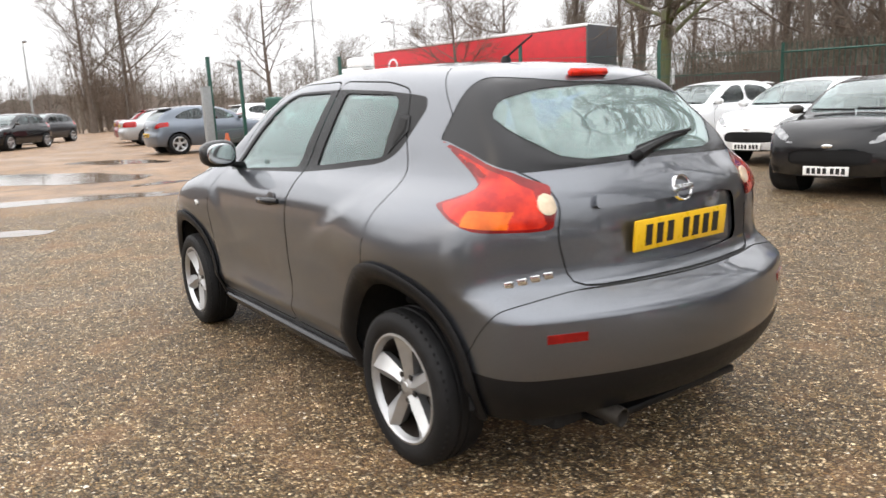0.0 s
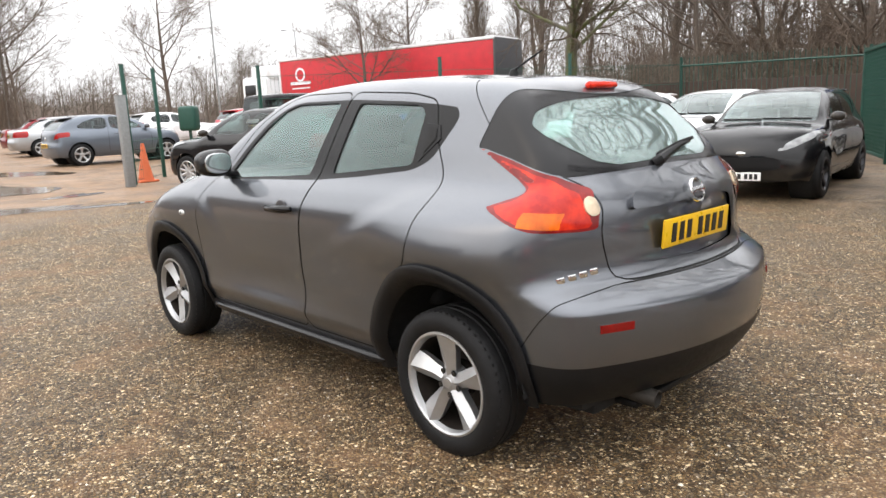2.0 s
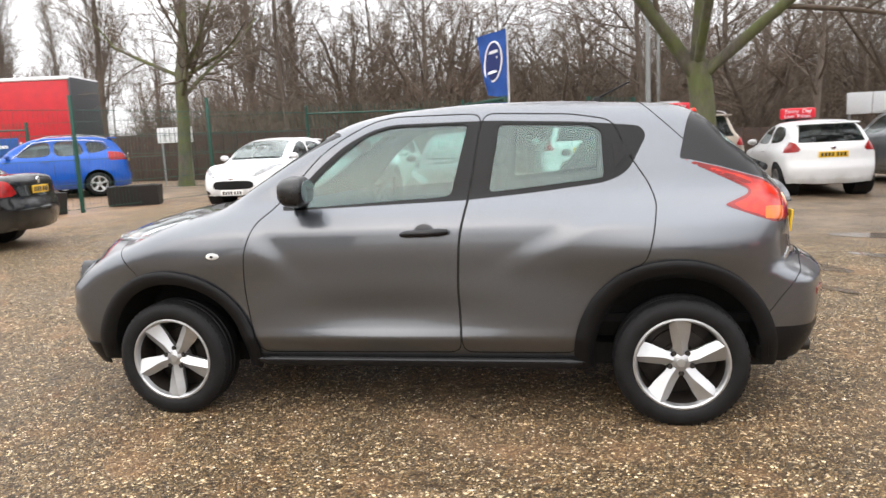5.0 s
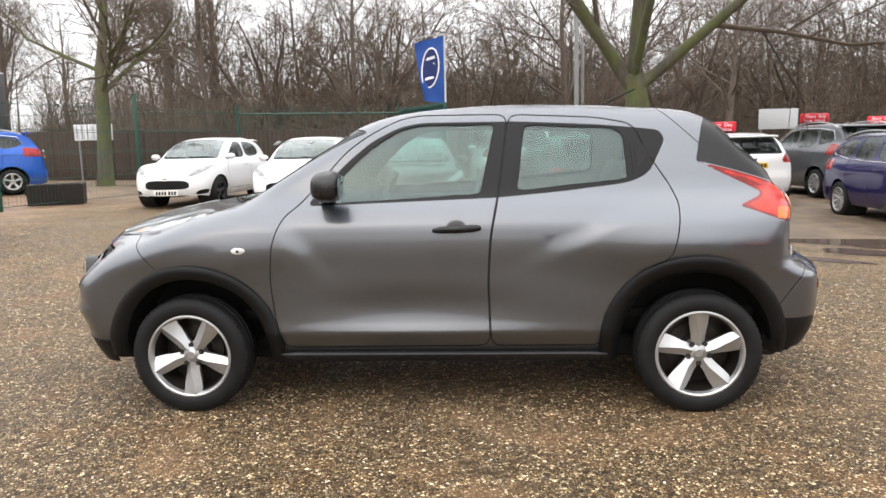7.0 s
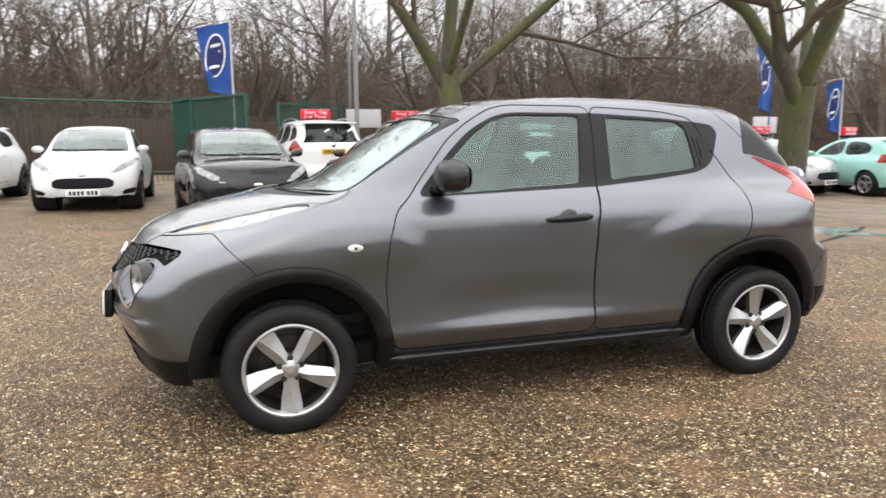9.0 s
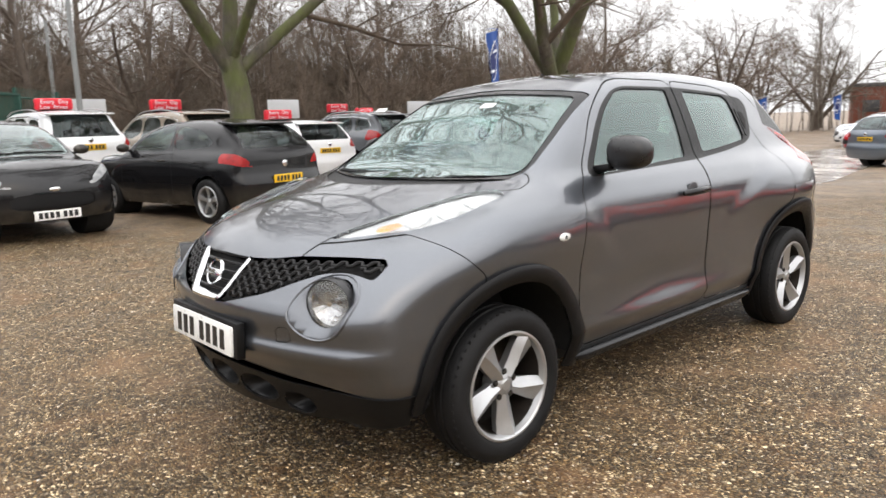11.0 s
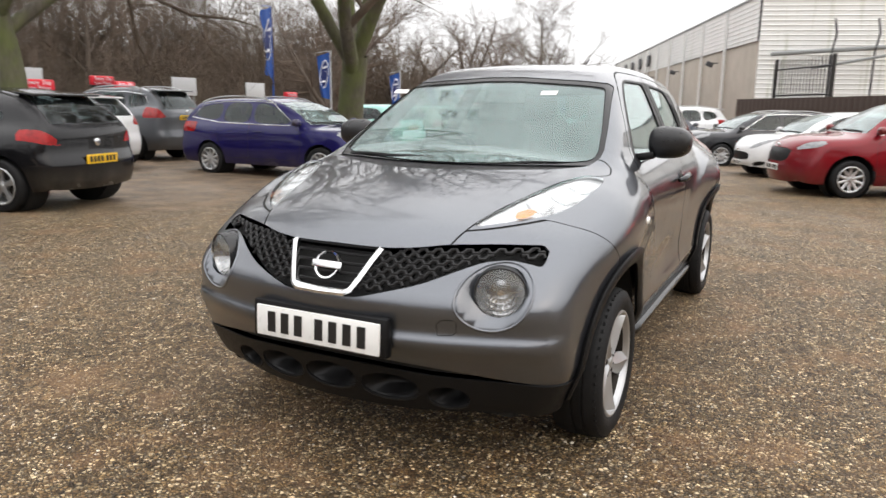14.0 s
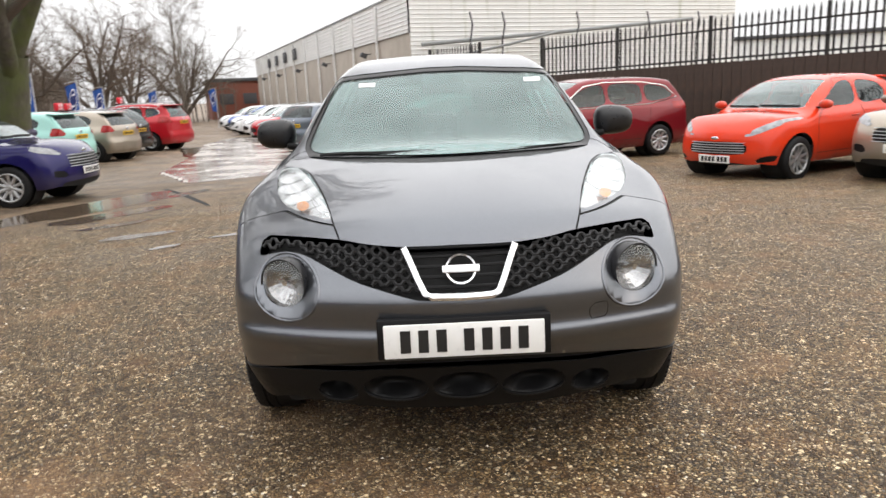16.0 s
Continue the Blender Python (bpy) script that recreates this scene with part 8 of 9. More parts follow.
        s_ = 1 if V[:, 1].mean() > 0 else -1
        bm = bmesh.new()
        rim_ = []
        for k in range(33):
            a = k * math.tau / 32
            ry_, rz_ = DC[0] + (DA + 0.001) * math.cos(a), DC[1] + (DB + 0.001) * math.sin(a)
            rim_.append((surface_x(ry_, rz_) - 0.002, s_ * ry_, rz_))
        tube(bm, rim_, 0.0055, 8)
        part("lamp_surround", bm, M["hero"], car, "raised ring round the headlight")
        lx = surface_x(FC[0], FC[1]) - 0.026
        at = pose(lx, s_ * FC[0], FC[1], 0, 0, s_ * 22)
        bm = bmesh.new()
        lathe(bm, [(0.086, -0.04), (0.089, 0.010), (0.087, 0.016), (0.084, 0.014), (0.084, -0.02)], 40, "X")
        fl = part("round_headlight", bm, M["satin_black"], car, "round clear headlight with a thin dark rim")
        fl.matrix_basis = at
        bm = bmesh.new()
        # bowl of flat mirror facets, stepped from ring to ring
        rings = []
        for r, d in (((0.084, 0.010), (0.078, -0.004), (0.064, -0.020), (0.050, -0.033), (0.034, -0.043), (0.016, -0.048))):
            rings.append([bm.verts.new((d, r * math.cos(k * math.tau / 22), r * math.sin(k * math.tau / 22))) for k in range(22)])
        for p, q in zip(rings, rings[1:]):
            for k in range(22):
                bm.faces.new((p[k], p[(k + 1) % 22], q[(k + 1) % 22], q[k]))
        bm.faces.new(rings[-1])
        bmesh.ops.recalc_face_normals(bm, faces=bm.faces[:])
        part("bowl", bm, M["bowl"], fl, "faceted mirror bowl", smooth=False)
        bm = bmesh.new()
        lathe(bm, [(0.0, 0.004), (0.010, 0.003), (0.012, -0.006), (0.012, -0.044)], 16, "X")
        part("bulb_shield", bm, M["chrome"], fl)
        bm = bmesh.new()
        lathe(bm, [(0.084, 0.012), (0.070, 0.026), (0.044, 0.038), (0.0, 0.044)], 40, "X")
        part("lens", bm, M["lamp_glass"], fl, "domed clear lens")

    # glass
    DLO = corner_poly([(0.655, 1.034), (0.455, 1.245), (0.335, 1.345), (0.2, 1.414), (0.09, 1.436), (-0.40, 1.431), (-0.80, 1.406), (-1.02, 1.383), (-1.115, 1.370), (-1.140, 1.325), (-1.05, 1.160), (-0.95, 1.117), (-0.63, 1.083), (-0.30, 1.058)], 0.05)
    FG = corner_poly([(0.600, 1.042), (0.43, 1.225), (0.32, 1.322), (0.19, 1.401), (0.09, 1.424), (-0.290, 1.420), (-0.215, 1.078)], 0.022)
    RG = corner_poly([(-0.445, 1.412), (-0.885, 1.388), (-0.933, 1.352), (-0.940, 1.138), (-0.40, 1.090)], 0.022)
    DF = corner_poly([(0.69, 1.035), (0.46, 1.30), (0.34, 1.385), (0.20, 1.455), (0.09, 1.474), (-0.36, 1.468), (-0.305, 1.088), (-0.262, 0.877), (-0.248, 0.655), (-0.253, 0.487), (-0.257, 0.330), (0.785, 0.325), (0.812, 0.467), (0.828, 0.668), (0.806, 0.865), (0.758, 0.985)], 0.06)
    DR = corner_poly([(-0.366, 1.468), (-0.80, 1.442), (-0.985, 1.405), (-1.05, 1.249), (-1.143, 1.102), (-1.166, 1.028), (-1.136, 0.863), (-1.106, 0.763), (-1.02, 0.729), (-0.902, 0.593), (-0.836, 0.454), (-0.80, 0.330), (-0.263, 0.330), (-0.259, 0.487), (-0.254, 0.655), (-0.268, 0.877), (-0.311, 1.088)], 0.05)
    WSO = round_poly([(-0.62, 1.038), (0.0, 1.030), (0.62, 1.038), (0.668, 1.085), (0.628, 1.22), (0.565, 1.385), (0.53, 1.412), (0.0, 1.445), (-0.53, 1.412)], 1)
    ws_o, m = split(m, front(WSO, 0.10))
    screen, seal = split(ws_o, lambda V: sd_poly(Y(V), Z(V), WSO) + 0.022)
    cowl, seal = split(seal, lambda V: np.maximum(Z(V) - 1.050, -Z(V)))
    sheet("screen_seal", recess(seal, -0.003), M["gloss_black"], car)
    sheet("cowl_panel", recess(cowl, -0.006), M["trim"], car)
    FRIT = np.array([(-0.3, 1.50), (0.115, 1.50), (0.112, 1.40), (0.085, 1.362), (-0.3, 1.362)])
    frit, _ = split(screen, front(FRIT, 0.10))
    if len(frit[2]):
        sheet("sensor_cover", shifted(frit, -0.016), M["gap"], car, "black panel behind the top of the windscreen")
    sheet("windscreen", thick(shifted(screen, -0.006), -0.004), M["glass_misty"], car, "wet misted windscreen")
    RWO = round_poly([(-0.3, 1.58), (0.0, 1.58), (0.26, 1.58), (0.48, 1.54), (0.60, 1.48), (0.66, 1.30), (0.632, 1.205), (0.60, 1.108), (0.59, 1.098), (0.30, 1.108), (0.0, 1.116), (-0.3, 1.108)], 1)
    RWC = round_poly([(-0.3, 1.392), (0.0, 1.392), (0.30, 1.380), (0.50, 1.345), (0.56, 1.29), (0.545, 1.235), (0.40, 1.128), (0.0, 1.136), (-0.3, 1.130)], 1)
    RWS = np.array([(-1.26, 1.50), (-1.275, 1.36), (-1.285, 1.28), (-1.292, 1.214), (-1.46, 1.169), (-1.65, 1.108), (-1.80, 1.098), (-1.80, 1.43)])
    back, m = split(m, lambda V: np.minimum(rear(RWO, -1.285)(V), np.maximum(np.maximum(sd_poly(X(V), Z(V), RWS), 0.46 - Y(V)), Z(V) - 1.5)))
    over, back = split(back, lambda V: -1.452 + 0.425 * Y(V) ** 2 - X(V))
    m = joined(m, over)
    clear, frit = split(back, lambda V: sd_poly(Y(V), Z(V), RWC))
    sheet("rear_window", thick(shifted(clear, -0.003), -0.004), M["glass_wet"], car, "wet misted tailgate window")
    sheet("window_border", recess(frit, -0.002), M["gloss_black"], car, "black glass border")
    for name, P, G in (("front_door", DF, FG), ("rear_door", DR, RG)):
        m, door, ring = seam(m, side(P))
        gaps.append(ring)
        glass, door = split(door, side(G))
        black, door = split(door, side(DLO))
        for dm, gm, bm_ in zip(halves(door), halves(glass), halves(black)):
            s_ = 1 if dm[0][:, 1].mean() > 0 else -1
            d = sheet(name, dm, M["hero"], car)
            sheet("window_frame", bm_, M["trim"], d, "black window frame")
            sheet("window", thick(shifted(gm, -0.006), -0.004), M["glass"], d, "tinted side window")
            if name == "front_door":
                # handle: a dark bar over a dished hollow
                yy = surface_y(-0.10, 0.915)
                bm = bmesh.new()
                pts = [(0.010, yy + 0.012, 0.912), (-0.02, yy + 0.030, 0.916), (-0.10, yy + 0.036, 0.919), (-0.18, yy + 0.032, 0.922), (-0.215, yy + 0.014, 0.922)]
                tube(bm, [(x, s_ * y, z) for x, y, z in pts], [0.011, 0.017, 0.018, 0.019, 0.013], 10)
                part("door_handle", bm, M["gloss_black"], d, "black pull handle")
                bm = bmesh.new()
                vs = bmesh.ops.create_uvsphere(bm, u_segments=20, v_segments=10, radius=1)["verts"]
                for v in vs:
                    v.co = Vector((-0.100 + v.co.x * 0.052, s_ * (yy - 0.002 + v.co.y * 0.005), 0.915 + v.co.z * 0.048))
                part("handle_hollow", bm, M["hollow"], d, "dished hollow behind the handle")
            else:
                bm = bmesh.new()
                pts = [(-0.960, 1.31), (-1.045, 1.30), (-1.070, 1.245), (-0.975, 1.155)]
                vs = [bm.verts.new((x, s_ * (surface_y(x, z) + 0.004), z)) for x, z in pts]
                vb = [bm.verts.new((x, s_ * (surface_y(x, z) - 0.02), z)) for x, z in pts]
                bm.faces.new(vs)
                for i in range(4):
                    bm.faces.new((vs[i], vs[(i + 1) % 4], vb[(i + 1) % 4], vb[i]))
                bmesh.ops.recalc_face_normals(bm, faces=bm.faces[:])
                part("door_handle", bm, M["trim"], d, "black handle hidden in the window corner")
                bm = bmesh.new()
                pts = [(-0.985, 1.295), (-1.035, 1.288), (-1.045, 1.245), (-0.990, 1.185)]
                vs = [bm.verts.new((x, s_ * (surface_y(x, z) + 0.0065), z)) for x, z in pts]
                bm.faces.new(vs)
                part("handle_slot", bm, M["gap"], d)
    tri_black, m = split(m, side(DLO))
    for h in halves(split(tri_black, lambda V: X(V) + 0.95)[0]):
        sheet("quarter_trim", h, M["trim"], car, "black triangle behind the rear door")

    # bonnet, tailgate, bumpers
    BN = round_poly([(1.992, -0.3), (1.992, 0.0), (1.985, 0.19), (1.952, 0.325), (1.885, 0.40), (1.775, 0.440), (1.60, 0.481), (1.40, 0.541), (1.246, 0.596), (1.146, 0.651), (1.085, 0.742), (0.985, 0.722), (0.945, 0.668), (0.99, 0.60), (1.11, 0.36), (1.155, 0.0), (1.11, -0.3)], 1)
    m, bonnet, ring = seam(m, above(BN))
    gaps.append(ring)
    sheet("bonnet", bonnet, M["hero"], car)
    TG = round_poly([(-0.3, 0.722), (0.2, 0.722), (0.45, 0.720), (0.505, 0.742), (0.535, 0.89), (0.512, 0.99), (0.53, 1.06), (0.60, 1.11), (0.62, 1.16), (-0.3, 1.20)], 1)
    m, gate, ring = seam(m, rear(TG, -1.50))
    gaps.append(ring)
    RC = corner_poly([(-0.2, 0.972), (0.0, 0.972), (0.30, 0.966), (0.392, 0.952), (0.405, 0.80), (0.37, 0.770), (0.0, 0.762), (-0.2, 0.762)], 0.03)
    hollow, gate = split(gate, rear(RC, -1.5))
    garn, gate = split(gate, rear(corner_poly([(-0.2, 1.048), (0.0, 1.048), (0.30, 1.040), (0.385, 1.015), (0.398, 0.968), (0.0, 0.976), (-0.2, 0.976)], 0.02), -1.5))
    tg = sheet("tailgate", gate, M["hero"], car)
    sheet("plate_recess", recess(hollow, -0.012), M["hero"], tg)
    sheet("garnish", recess(garn, 0.020), M["hero"], tg, "grey strip above the plate")
    RB = round_poly([(-1.60, 0.46), (-1.625, 0.50), (-1.70, 0.603), (-1.767, 0.680), (-1.84, 0.716), (-2.15, 0.716), (-2.15, 0.40), (-1.60, 0.40)], 0)
    m, bumper, ring = seam(m, lambda V: sd_poly(X(V), Z(V), RB), 0.002)
    gaps.append(ring)
    sheet("rear_bumper", bumper, M["hero"], car)
    FB = round_poly([(1.80, 0.870), (1.565, 0.895), (1.54, 0.875), (1.40, 0.745), (1.45, 0.3), (2.3, 0.3), (2.3, 0.80), (1.97, 0.822)], 0)
    m, bumper, ring = seam(m, lambda V: np.maximum(sd_poly(X(V), Z(V), FB), X(V) - 5), 0.002)
    gaps.append(ring)
    bumper, tow, ring = seam(bumper, lambda V: np.maximum(sd_poly(V[:, 1], Z(V), corner_poly([(0.425, 0.550), (0.490, 0.556), (0.490, 0.608), (0.425, 0.602)], 0.008)), 1.4 - X(V)), 0.0015)
    gaps.append(ring)
    sheet("front_bumper", bumper, M["hero"], car)
    sheet("tow_cover", tow, M["hero"], car)
    # roof ends and spoiler seam
    SP = round_poly([(-1.11, 1.62), (-1.125, 1.48), (-1.31, 1.295), (-1.75, 1.295), (-1.75, 1.62)], 0)
    m, spoil, ring = seam(m, lambda V: np.maximum(sd_poly(X(V), Z(V), SP), 1.25 - Z(V)), 0.002)
    gaps.append(ring)
    sheet("spoiler", thick(spoil, -0.014), M["hero"], car)
    sheet("body", m, M["hero"], car)
    for ring in gaps:
        ring = shifted(ring, -0.004)
        for h in (halves(ring) if np.abs(ring[0][:, 1]).min() > 0.1 else [ring]):
            sheet("panel_gap", h, M["gap"], car)

    # third brake light, aerial, wipers
    bm = bmesh.new()
    box(bm, (0.03, 0.21, 0.028), (-1.425, 0, 1.438), (0, 30, 0), bevel=0.010, seg=3)
    part("brake_light", bm, M["red_lens"], car, "red high-level brake light")
    bm = bmesh.new()
    lathe(bm, [(0.0, 0.03), (0.016, 0.026), (0.026, 0.0), (0.028, -0.01)], 20, "Z")
    aer = part("aerial", bm, M["trim"], car, "short black roof aerial")
    aer.matrix_basis = pose(-0.93, 0.0, 1.513)
    bm = bmesh.new()
    tube(bm, [(0, 0, 0.02), (-0.09, 0, 0.062), (-0.175, 0, 0.100)], [0.0055, 0.005, 0.004], 8)
    part("aerial_rod", bm, M["trim"], aer)
    bm = bmesh.new()
    pv = (-1.770, 0.115, 1.128)
    tube(bm, [(-1.755, 0.125, 1.118), pv, (-1.752, 0.02, 1.150), (-1.722, -0.13, 1.176), (-1.700, -0.25, 1.186)], [0.020, 0.024, 0.017, 0.014, 0.009], 8)
    w = part("rear_wiper", bm, M["trim"], car, "black rear wiper")
    bm = bmesh.new()
    tube(bm, [(-1.752, 0.10, 1.152), (-1.722, -0.13, 1.187), (-1.698, -0.28, 1.196)], 0.008, 6)
    part("blade", bm, M["rubber"], w)
    for pts in (((0.985, 0.585, 1.085), (1.06, 0.42, 1.085), (1.115, 0.20, 1.080), (1.13, 0.02, 1.08)), ((1.10, -0.06, 1.09), (1.09, -0.30, 1.09), (1.03, -0.50, 1.09), (1.00, -0.58, 1.085))):
        bm = bmesh.new()
        tube(bm, [(x + 0.01, y, z - 0.032) for x, y, z in pts], [0.004, 0.005, 0.005, 0.006], 8)
        w = part("wiper", bm, M["trim"], car, "black windscreen wiper")
        bm = bmesh.new()
        tube(bm, [(x - 0.004, y, z - 0.026) for x, y, z in pts], 0.003, 6)
        part("blade", bm, M["rubber"], w)

    # door mirrors, side repeaters, plates, reflectors, exhaust
    for s_ in (1, -1):
        bm = bmesh.new()
        vs = bmesh.ops.create_uvsphere(bm, u_segments=28, v_segments=18, radius=1)["verts"]
        for v in vs:
            c = v.co
            q = Vector([math.copysign(abs(t) ** 0.72, t) for t in c])
            v.co = Vector((0.505 + (q.x * (0.085 if q.x > 0 else 0.060)), s_ * (0.872 + q.y * 0.098), 1.134 + q.z * 0.074 * (1.0 - 0.10 * q.y)))
        mir = part("door_mirror", bm, M["satin_black"], car, "black door mirror")
        bm = bmesh.new()
        box(bm, (0.07, 0.10, 0.035), (0.545, s_ * 0.765, 1.068), (s_ * 10, 0, 0), bevel=0.012)
        part("mirror_arm", bm, M["trim"], mir)
        bm = bmesh.new()
        vs = bmesh.ops.create_uvsphere(bm, u_segments=28, v_segments=14, radius=1)["verts"]
        for v in vs:
            v.co = Vector((0.4475 + v.co.x * 0.004, s_ * (0.872 + math.copysign(abs(v.co.y) ** 0.8, v.co.y) * 0.078), 1.135 + math.copysign(abs(v.co.z) ** 0.8, v.co.z) * 0.056))
        part("mirror_glass", bm, M["mirror"], mir, "mirror glass")
        bm = bmesh.new()
        vs = bmesh.ops.create_uvsphere(bm, u_segments=20, v_segments=10, radius=1)["verts"]
        ry = surface_y(0.969, 0.83)
        for v in vs:
            v.co = Vector((0.969 + v.co.x * 0.036, s_ * (ry + v.co.y * 0.010), 0.83 + v.co.z * 0.017))
        rep = part("side_repeater", bm, M["clear_lens"], car, "clear oval side repeater")
        bm = bmesh.new()
        vs = bmesh.ops.create_uvsphere(bm, u_segments=12, v_segments=8, radius=1)["verts"]
        for v in vs:
            v.co = Vector((0.969 + v.co.x * 0.012, s_ * (ry + 0.005 + v.co.y * 0.007), 0.83 + v.co.z * 0.009))
        part("bulb", bm, M["cabin"], rep)
        rx = [surface_x(0.67, 0.59, False), surface_x(0.61, 0.59, False), surface_x(0.55, 0.59, False)]
        bm = bmesh.new()
        prev = None
        for y, x in ((0.675, surface_x(0.675, 0.59, False)), (0.62, surface_x(0.62, 0.59, False)), (0.55, surface_x(0.55, 0.59, False))):
            ring = [bm.verts.new((x + dx, s_ * y, z)) for dx, z in ((0.01, 0.575), (-0.004, 0.575), (-0.004, 0.605), (0.01, 0.605))]
            if prev:
                for k in range(4):
                    bm.faces.new((prev[k], prev[(k + 1) % 4], ring[(k + 1) % 4], ring[k]))
            else:
                bm.faces.new(ring)
            prev = ring
        bm.faces.new(prev)
        bmesh.ops.recalc_face_normals(bm, faces=bm.faces[:])
        part("reflector", bm, M["dark_red"], car, "red bumper reflector")
    at = pose(surface_x(0.0, 0.535) + 0.014, 0, 0.530, 0, -3, 0)
    bm = bmesh.new()
    box(bm, (0.036, 0.565, 0.135), (-0.020, 0, 0.004), bevel=0.006)
    holder = part("plate_holder", bm, M["trim"], car, "black plate holder")
    holder.matrix_basis = at
    p = new("number_plate", PLATE_W[0])
    p.parent, p.matrix_basis = car, at @ pose(0.004, 0, 0)
    for b in plate_bars(9):
        b.parent = p
    p = new("number_plate", PLATE_Y[0])
    p.parent, p.matrix_basis = car, pose(surface_x(0.0, 0.862, False) + 0.004, 0, 0.862, 0, 5, 180)
    for b in plate_bars(9):
        b.parent = p
    badge(pose(surface_x(0.0, 1.005, False) - 0.012, 0, 1.005, 0, -16, 180), 0.050, 180)
    for k in range(4):
        y = 0.705 - k * 0.043
        z = 0.748 + k * 0.006
        bm = bmesh.new()
        box(bm, (0.005, 0.033, 0.026), (0, 0, 0), (8, 0, 0), bevel=0.004)
        ob = part("lettering", bm, M["chrome"], car, "chrome letter shape on the tailgate corner")
        x = surface_x(y, z, False)
        ob.matrix_basis = pose(x - 0.002, y, z, 0, 0, 180 - 27)
    bm = bmesh.new()
    lathe(bm, [(0.030, 0.16), (0.034, 0.16), (0.034, -0.06), (0.030, -0.06)], 24, "X", closed=True)
    ex = part("exhaust", bm, M["steel"], car, "steel tailpipe")
    ex.matrix_basis = pose(-1.87, 0.385, 0.262, 0, -5, 5)
    bm = bmesh.new()
    box(bm, (0.10, 0.80, 0.03), (-1.80, 0, 0.215), bevel=0.01)
    part("rear_diffuser", bm, M["trim"], car)

    # under the body and in the wheel openings
    bm = bmesh.new()
    box(bm, (3.5, 1.06, 0.12), (0.0, 0, 0.245), bevel=0.02)
    box(bm, (1.66, 1.22, 0.12), (0.0, 0, 0.24), bevel=0.03)
    box(bm, (0.20, 1.30, 0.10), (1.72, 0, 0.27), bevel=0.03)
    box(bm, (0.16, 1.30, 0.10), (-1.70, 0, 0.29), bevel=0.03)
    part("underbody", bm, M["gap"], car)
    bm = bmesh.new()
    lathe(bm, [(0.10, -0.30), (0.40, -0.30), (0.40, 0.06)], 40)
    bmesh.ops.delete(bm, geom=[v for v in bm.verts if v.co.z < -0.05], context="VERTS")
    well = bm_data("wheel_well", bm, M["gap"])
    tyre, rim, cap, disc, nut, rec, hub = hero_wheel()
    for (x, z), spin in zip(HUB, (36, 2)):
        for s_ in (1, -1):
            ob = new("wheel_well", well)
            ob.parent, ob.matrix_basis = car, pose(x + (-0.025 if x > 0 else 0.02), s_ * 0.76, z + 0.025, 0, 0, 0 if s_ > 0 else 180)
            wh = add_wheel(car, (tyre, rim, cap, disc), x, s_ * 0.765, z, spin)
            for k in range(5):
                a = math.radians(k * 72 + 126)
                for me, dy in ((nut, hub - 0.004), (rec, hub + 0.002)):
                    ob = new(me.name.split(".")[0], me)
                    ob.parent, ob.matrix_basis = wh, pose(0.052 * math.cos(a), dy, 0.052 * math.sin(a))

    # cabin
    skin = F.mesh(0.05)
    skin, _ = split(skin, lambda V: 0.86 - Z(V))
    skin, _ = split(skin, lambda V: np.maximum(X(V) - 0.95, -1.78 - X(V)))
    for f in (front(WSO, 0.10), rear(RWC, -1.235), side(FG), side(RG)):
        _, skin = split(skin, lambda V: f(V) - 0.012)
    V, N, T = skin
    sheet("cabin_lining", (V - N * 0.035, -N, T[:, ::-1]), M["lining"], car, "grey roof and pillar lining")
    bm = bmesh.new()
    for s_ in (1, -1):
        box(bm, (1.30, 0.03, 0.62), (-0.05, s_ * 0.70, 0.68))
    box(bm, (2.9, 1.00, 0.04), (-0.35, 0, 0.42))
    part("cabin_floor", bm, M["cabin"], car)
    bm = bmesh.new()
    box(bm, (0.52, 1.34, 0.30), (0.78, 0, 0.88), (0, 8, 0), bevel=0.09, seg=4)
    part("dashboard", bm, M["cabin"], car, "dark dashboard")
    bm = bmesh.new()
    n = 28
    for k in range(n):
        a, b = k * math.tau / n, (k + 1) * math.tau / n
        tube(bm, [(0, 0.185 * math.cos(a), 0.185 * math.sin(a)), (0, 0.185 * math.cos(b), 0.185 * math.sin(b))], 0.016, 6, cap=False)
    box(bm, (0.05, 0.12, 0.10), (0.01, 0, 0), bevel=0.02)
    box(bm, (0.02, 0.34, 0.03), (0.0, 0, 0), bevel=0.005)
    st = part("steering_wheel", bm, M["cabin"], car)
    st.matrix_basis = pose(0.42, -0.36, 0.98, 0, -24, 0)
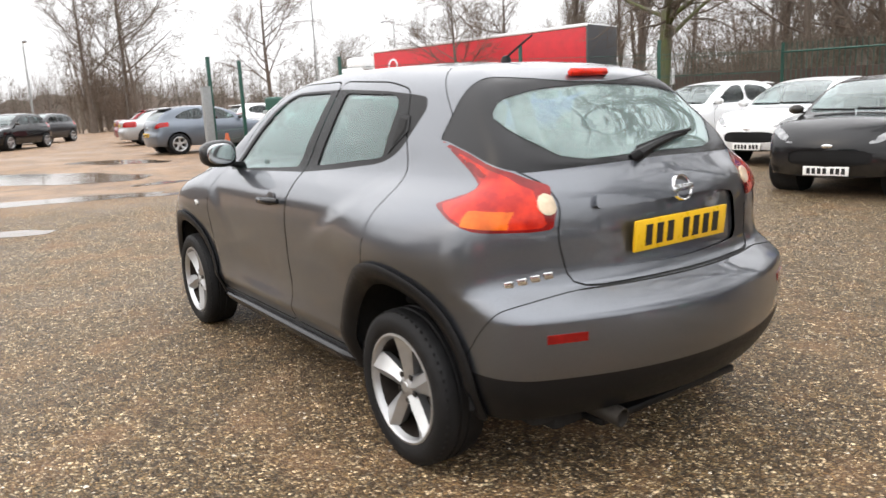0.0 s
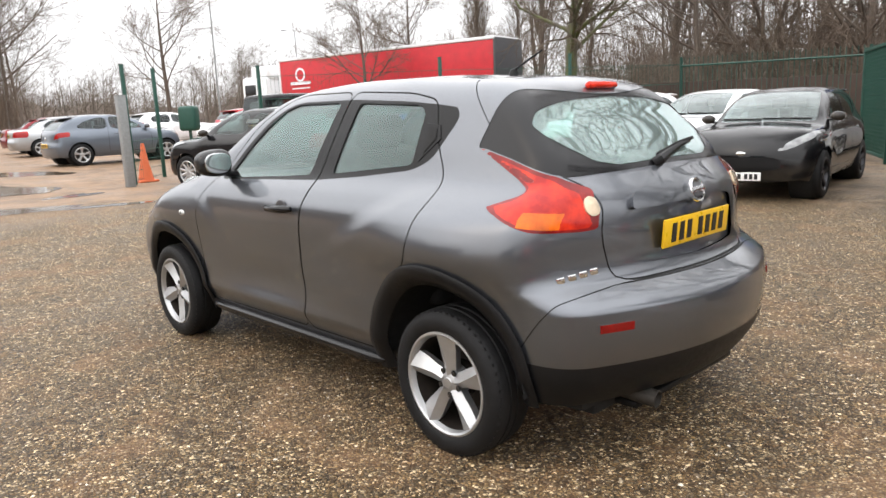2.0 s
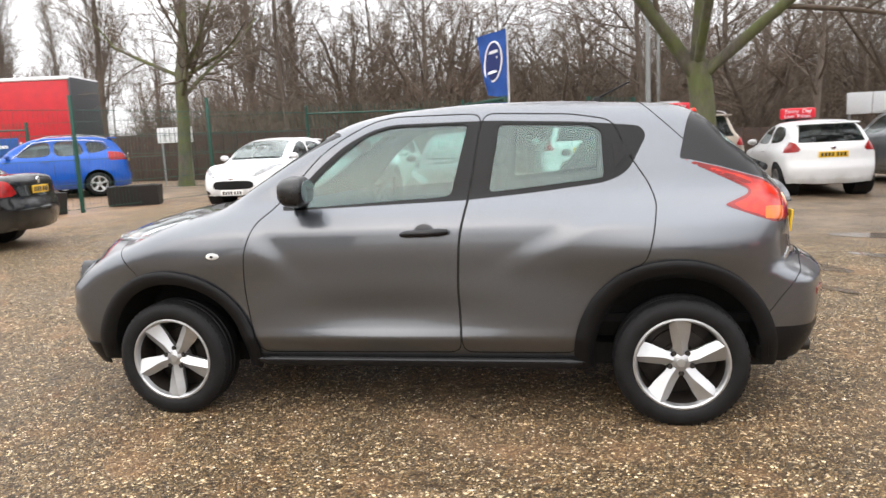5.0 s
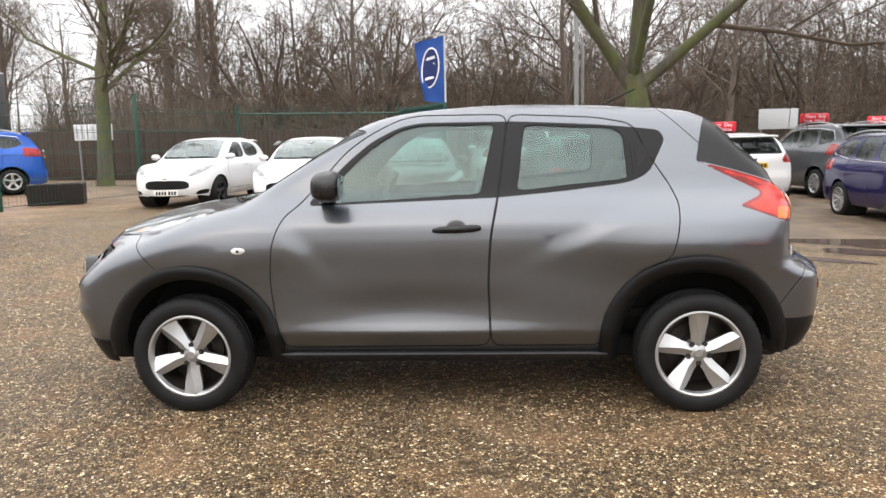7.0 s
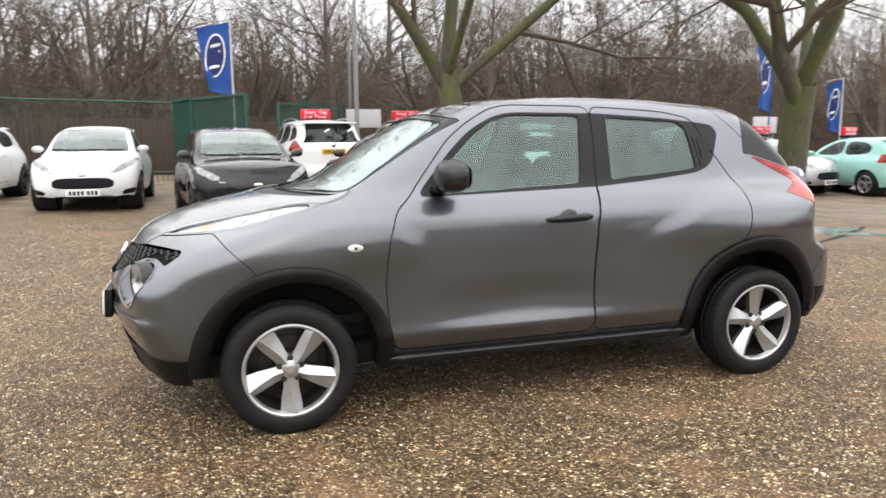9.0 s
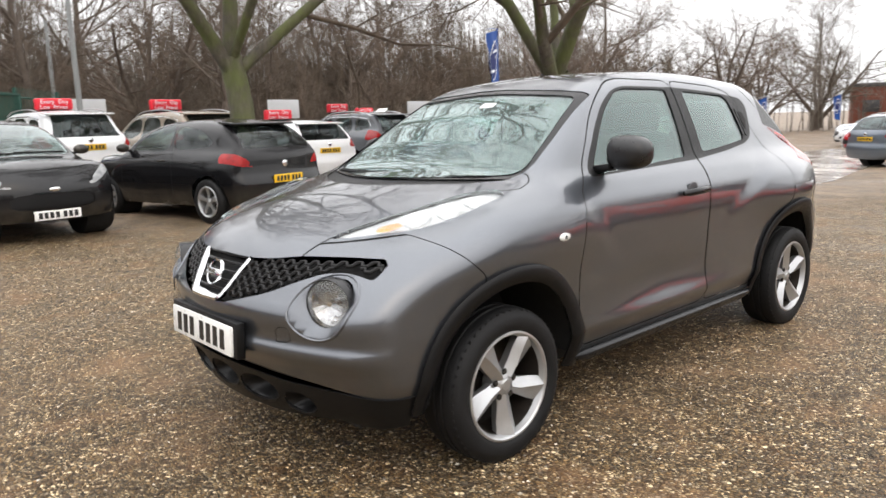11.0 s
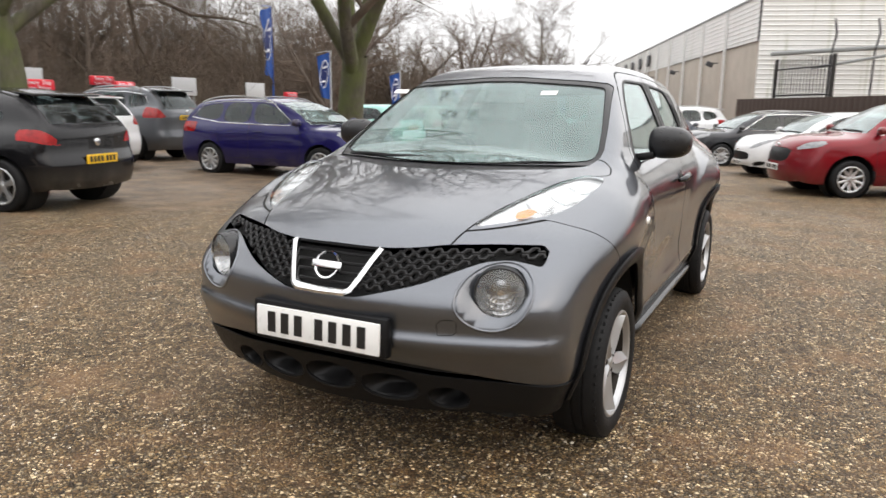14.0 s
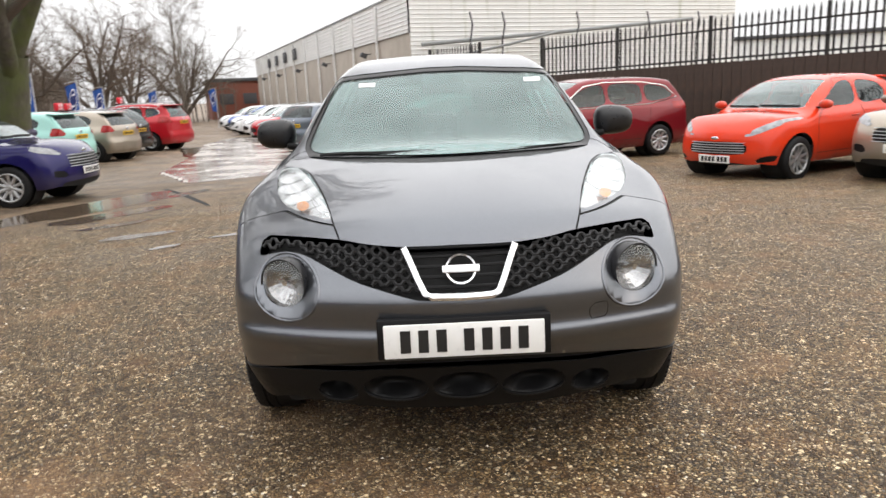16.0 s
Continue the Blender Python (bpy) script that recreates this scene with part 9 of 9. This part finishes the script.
    for x in (-0.02, -0.82):
        for y in (0.36, -0.36):
            seat(car, x, y)
    bm = bmesh.new()
    box(bm, (0.03, 0.23, 0.065), (0.42, 0, 1.338), (0, 10, 0), bevel=0.012)
    part("rear_view_mirror", bm, M["cabin"], car)
    for y, z in ((0.40, 1.352), (-0.36, 1.356)):
        bm = bmesh.new()
        x = surface_x(abs(y), z)
        box(bm, (0.002, 0.075, 0.032), (0, 0, 0))
        ob = part("sticker", bm, M["paper"], car, "white sticker inside the windscreen")
        ob.matrix_basis = pose(x - 0.014, y, z, 0, -57, 0)


def plate_bars(n):
    """Dark bars in the place of the characters of a number plate."""
    obs = []
    for i in range(7):
        bm = bmesh.new()
        box(bm, (0.003, 0.033, 0.074), (0.0072, -0.190 + i * 0.0585 + (0.030 if i > 2 else 0.0), 0))
        obs.append(new("bar", bm_data("bar", bm, M["ink"])))
    return obs


M["bowl"] = plain("bright silvered bowl", (0.46, 0.455, 0.45), 0.16, metal=0.90, grain=0.30, scale=18, bump_s=0.25, bump_scale=45)
M["tail_lens"] = lens_mat("glowing orange-red lamp plastic", (0.46, 0.006, 0.003), peak=(0.66, 0.026, 0.004))
M["pale_amber"] = lens_mat("pale amber lamp", (0.62, 0.26, 0.09), rib=60)
M["cream_lens"] = lens_mat("clear lens over a warm bowl", (0.62, 0.50, 0.36))
M["dark_red"] = lens_mat("dark red lamp plastic", (0.20, 0.006, 0.005))
M["reflector"] = plain("bright lamp reflector", (0.60, 0.60, 0.595), 0.20, metal=0.65, grain=0.22, scale=14, bump_s=0.3, bump_scale=90)
M["grille"] = plain("satin black grille plastic", (0.008, 0.008, 0.0085), 0.38, spec=0.30)
M["mirror"] = plain("mirror glass", (0.55, 0.57, 0.58), 0.03, metal=1.0, grain=0.01)
M["lining"] = plain("grey headlining", (0.10, 0.10, 0.10), 0.9)
M["hollow"] = plain("shadowed grey handle hollow", (0.10, 0.10, 0.106), 0.35, metal=0.6)
M["paper"] = plain("white paper", (0.8, 0.8, 0.8), 0.7)
build_hero()
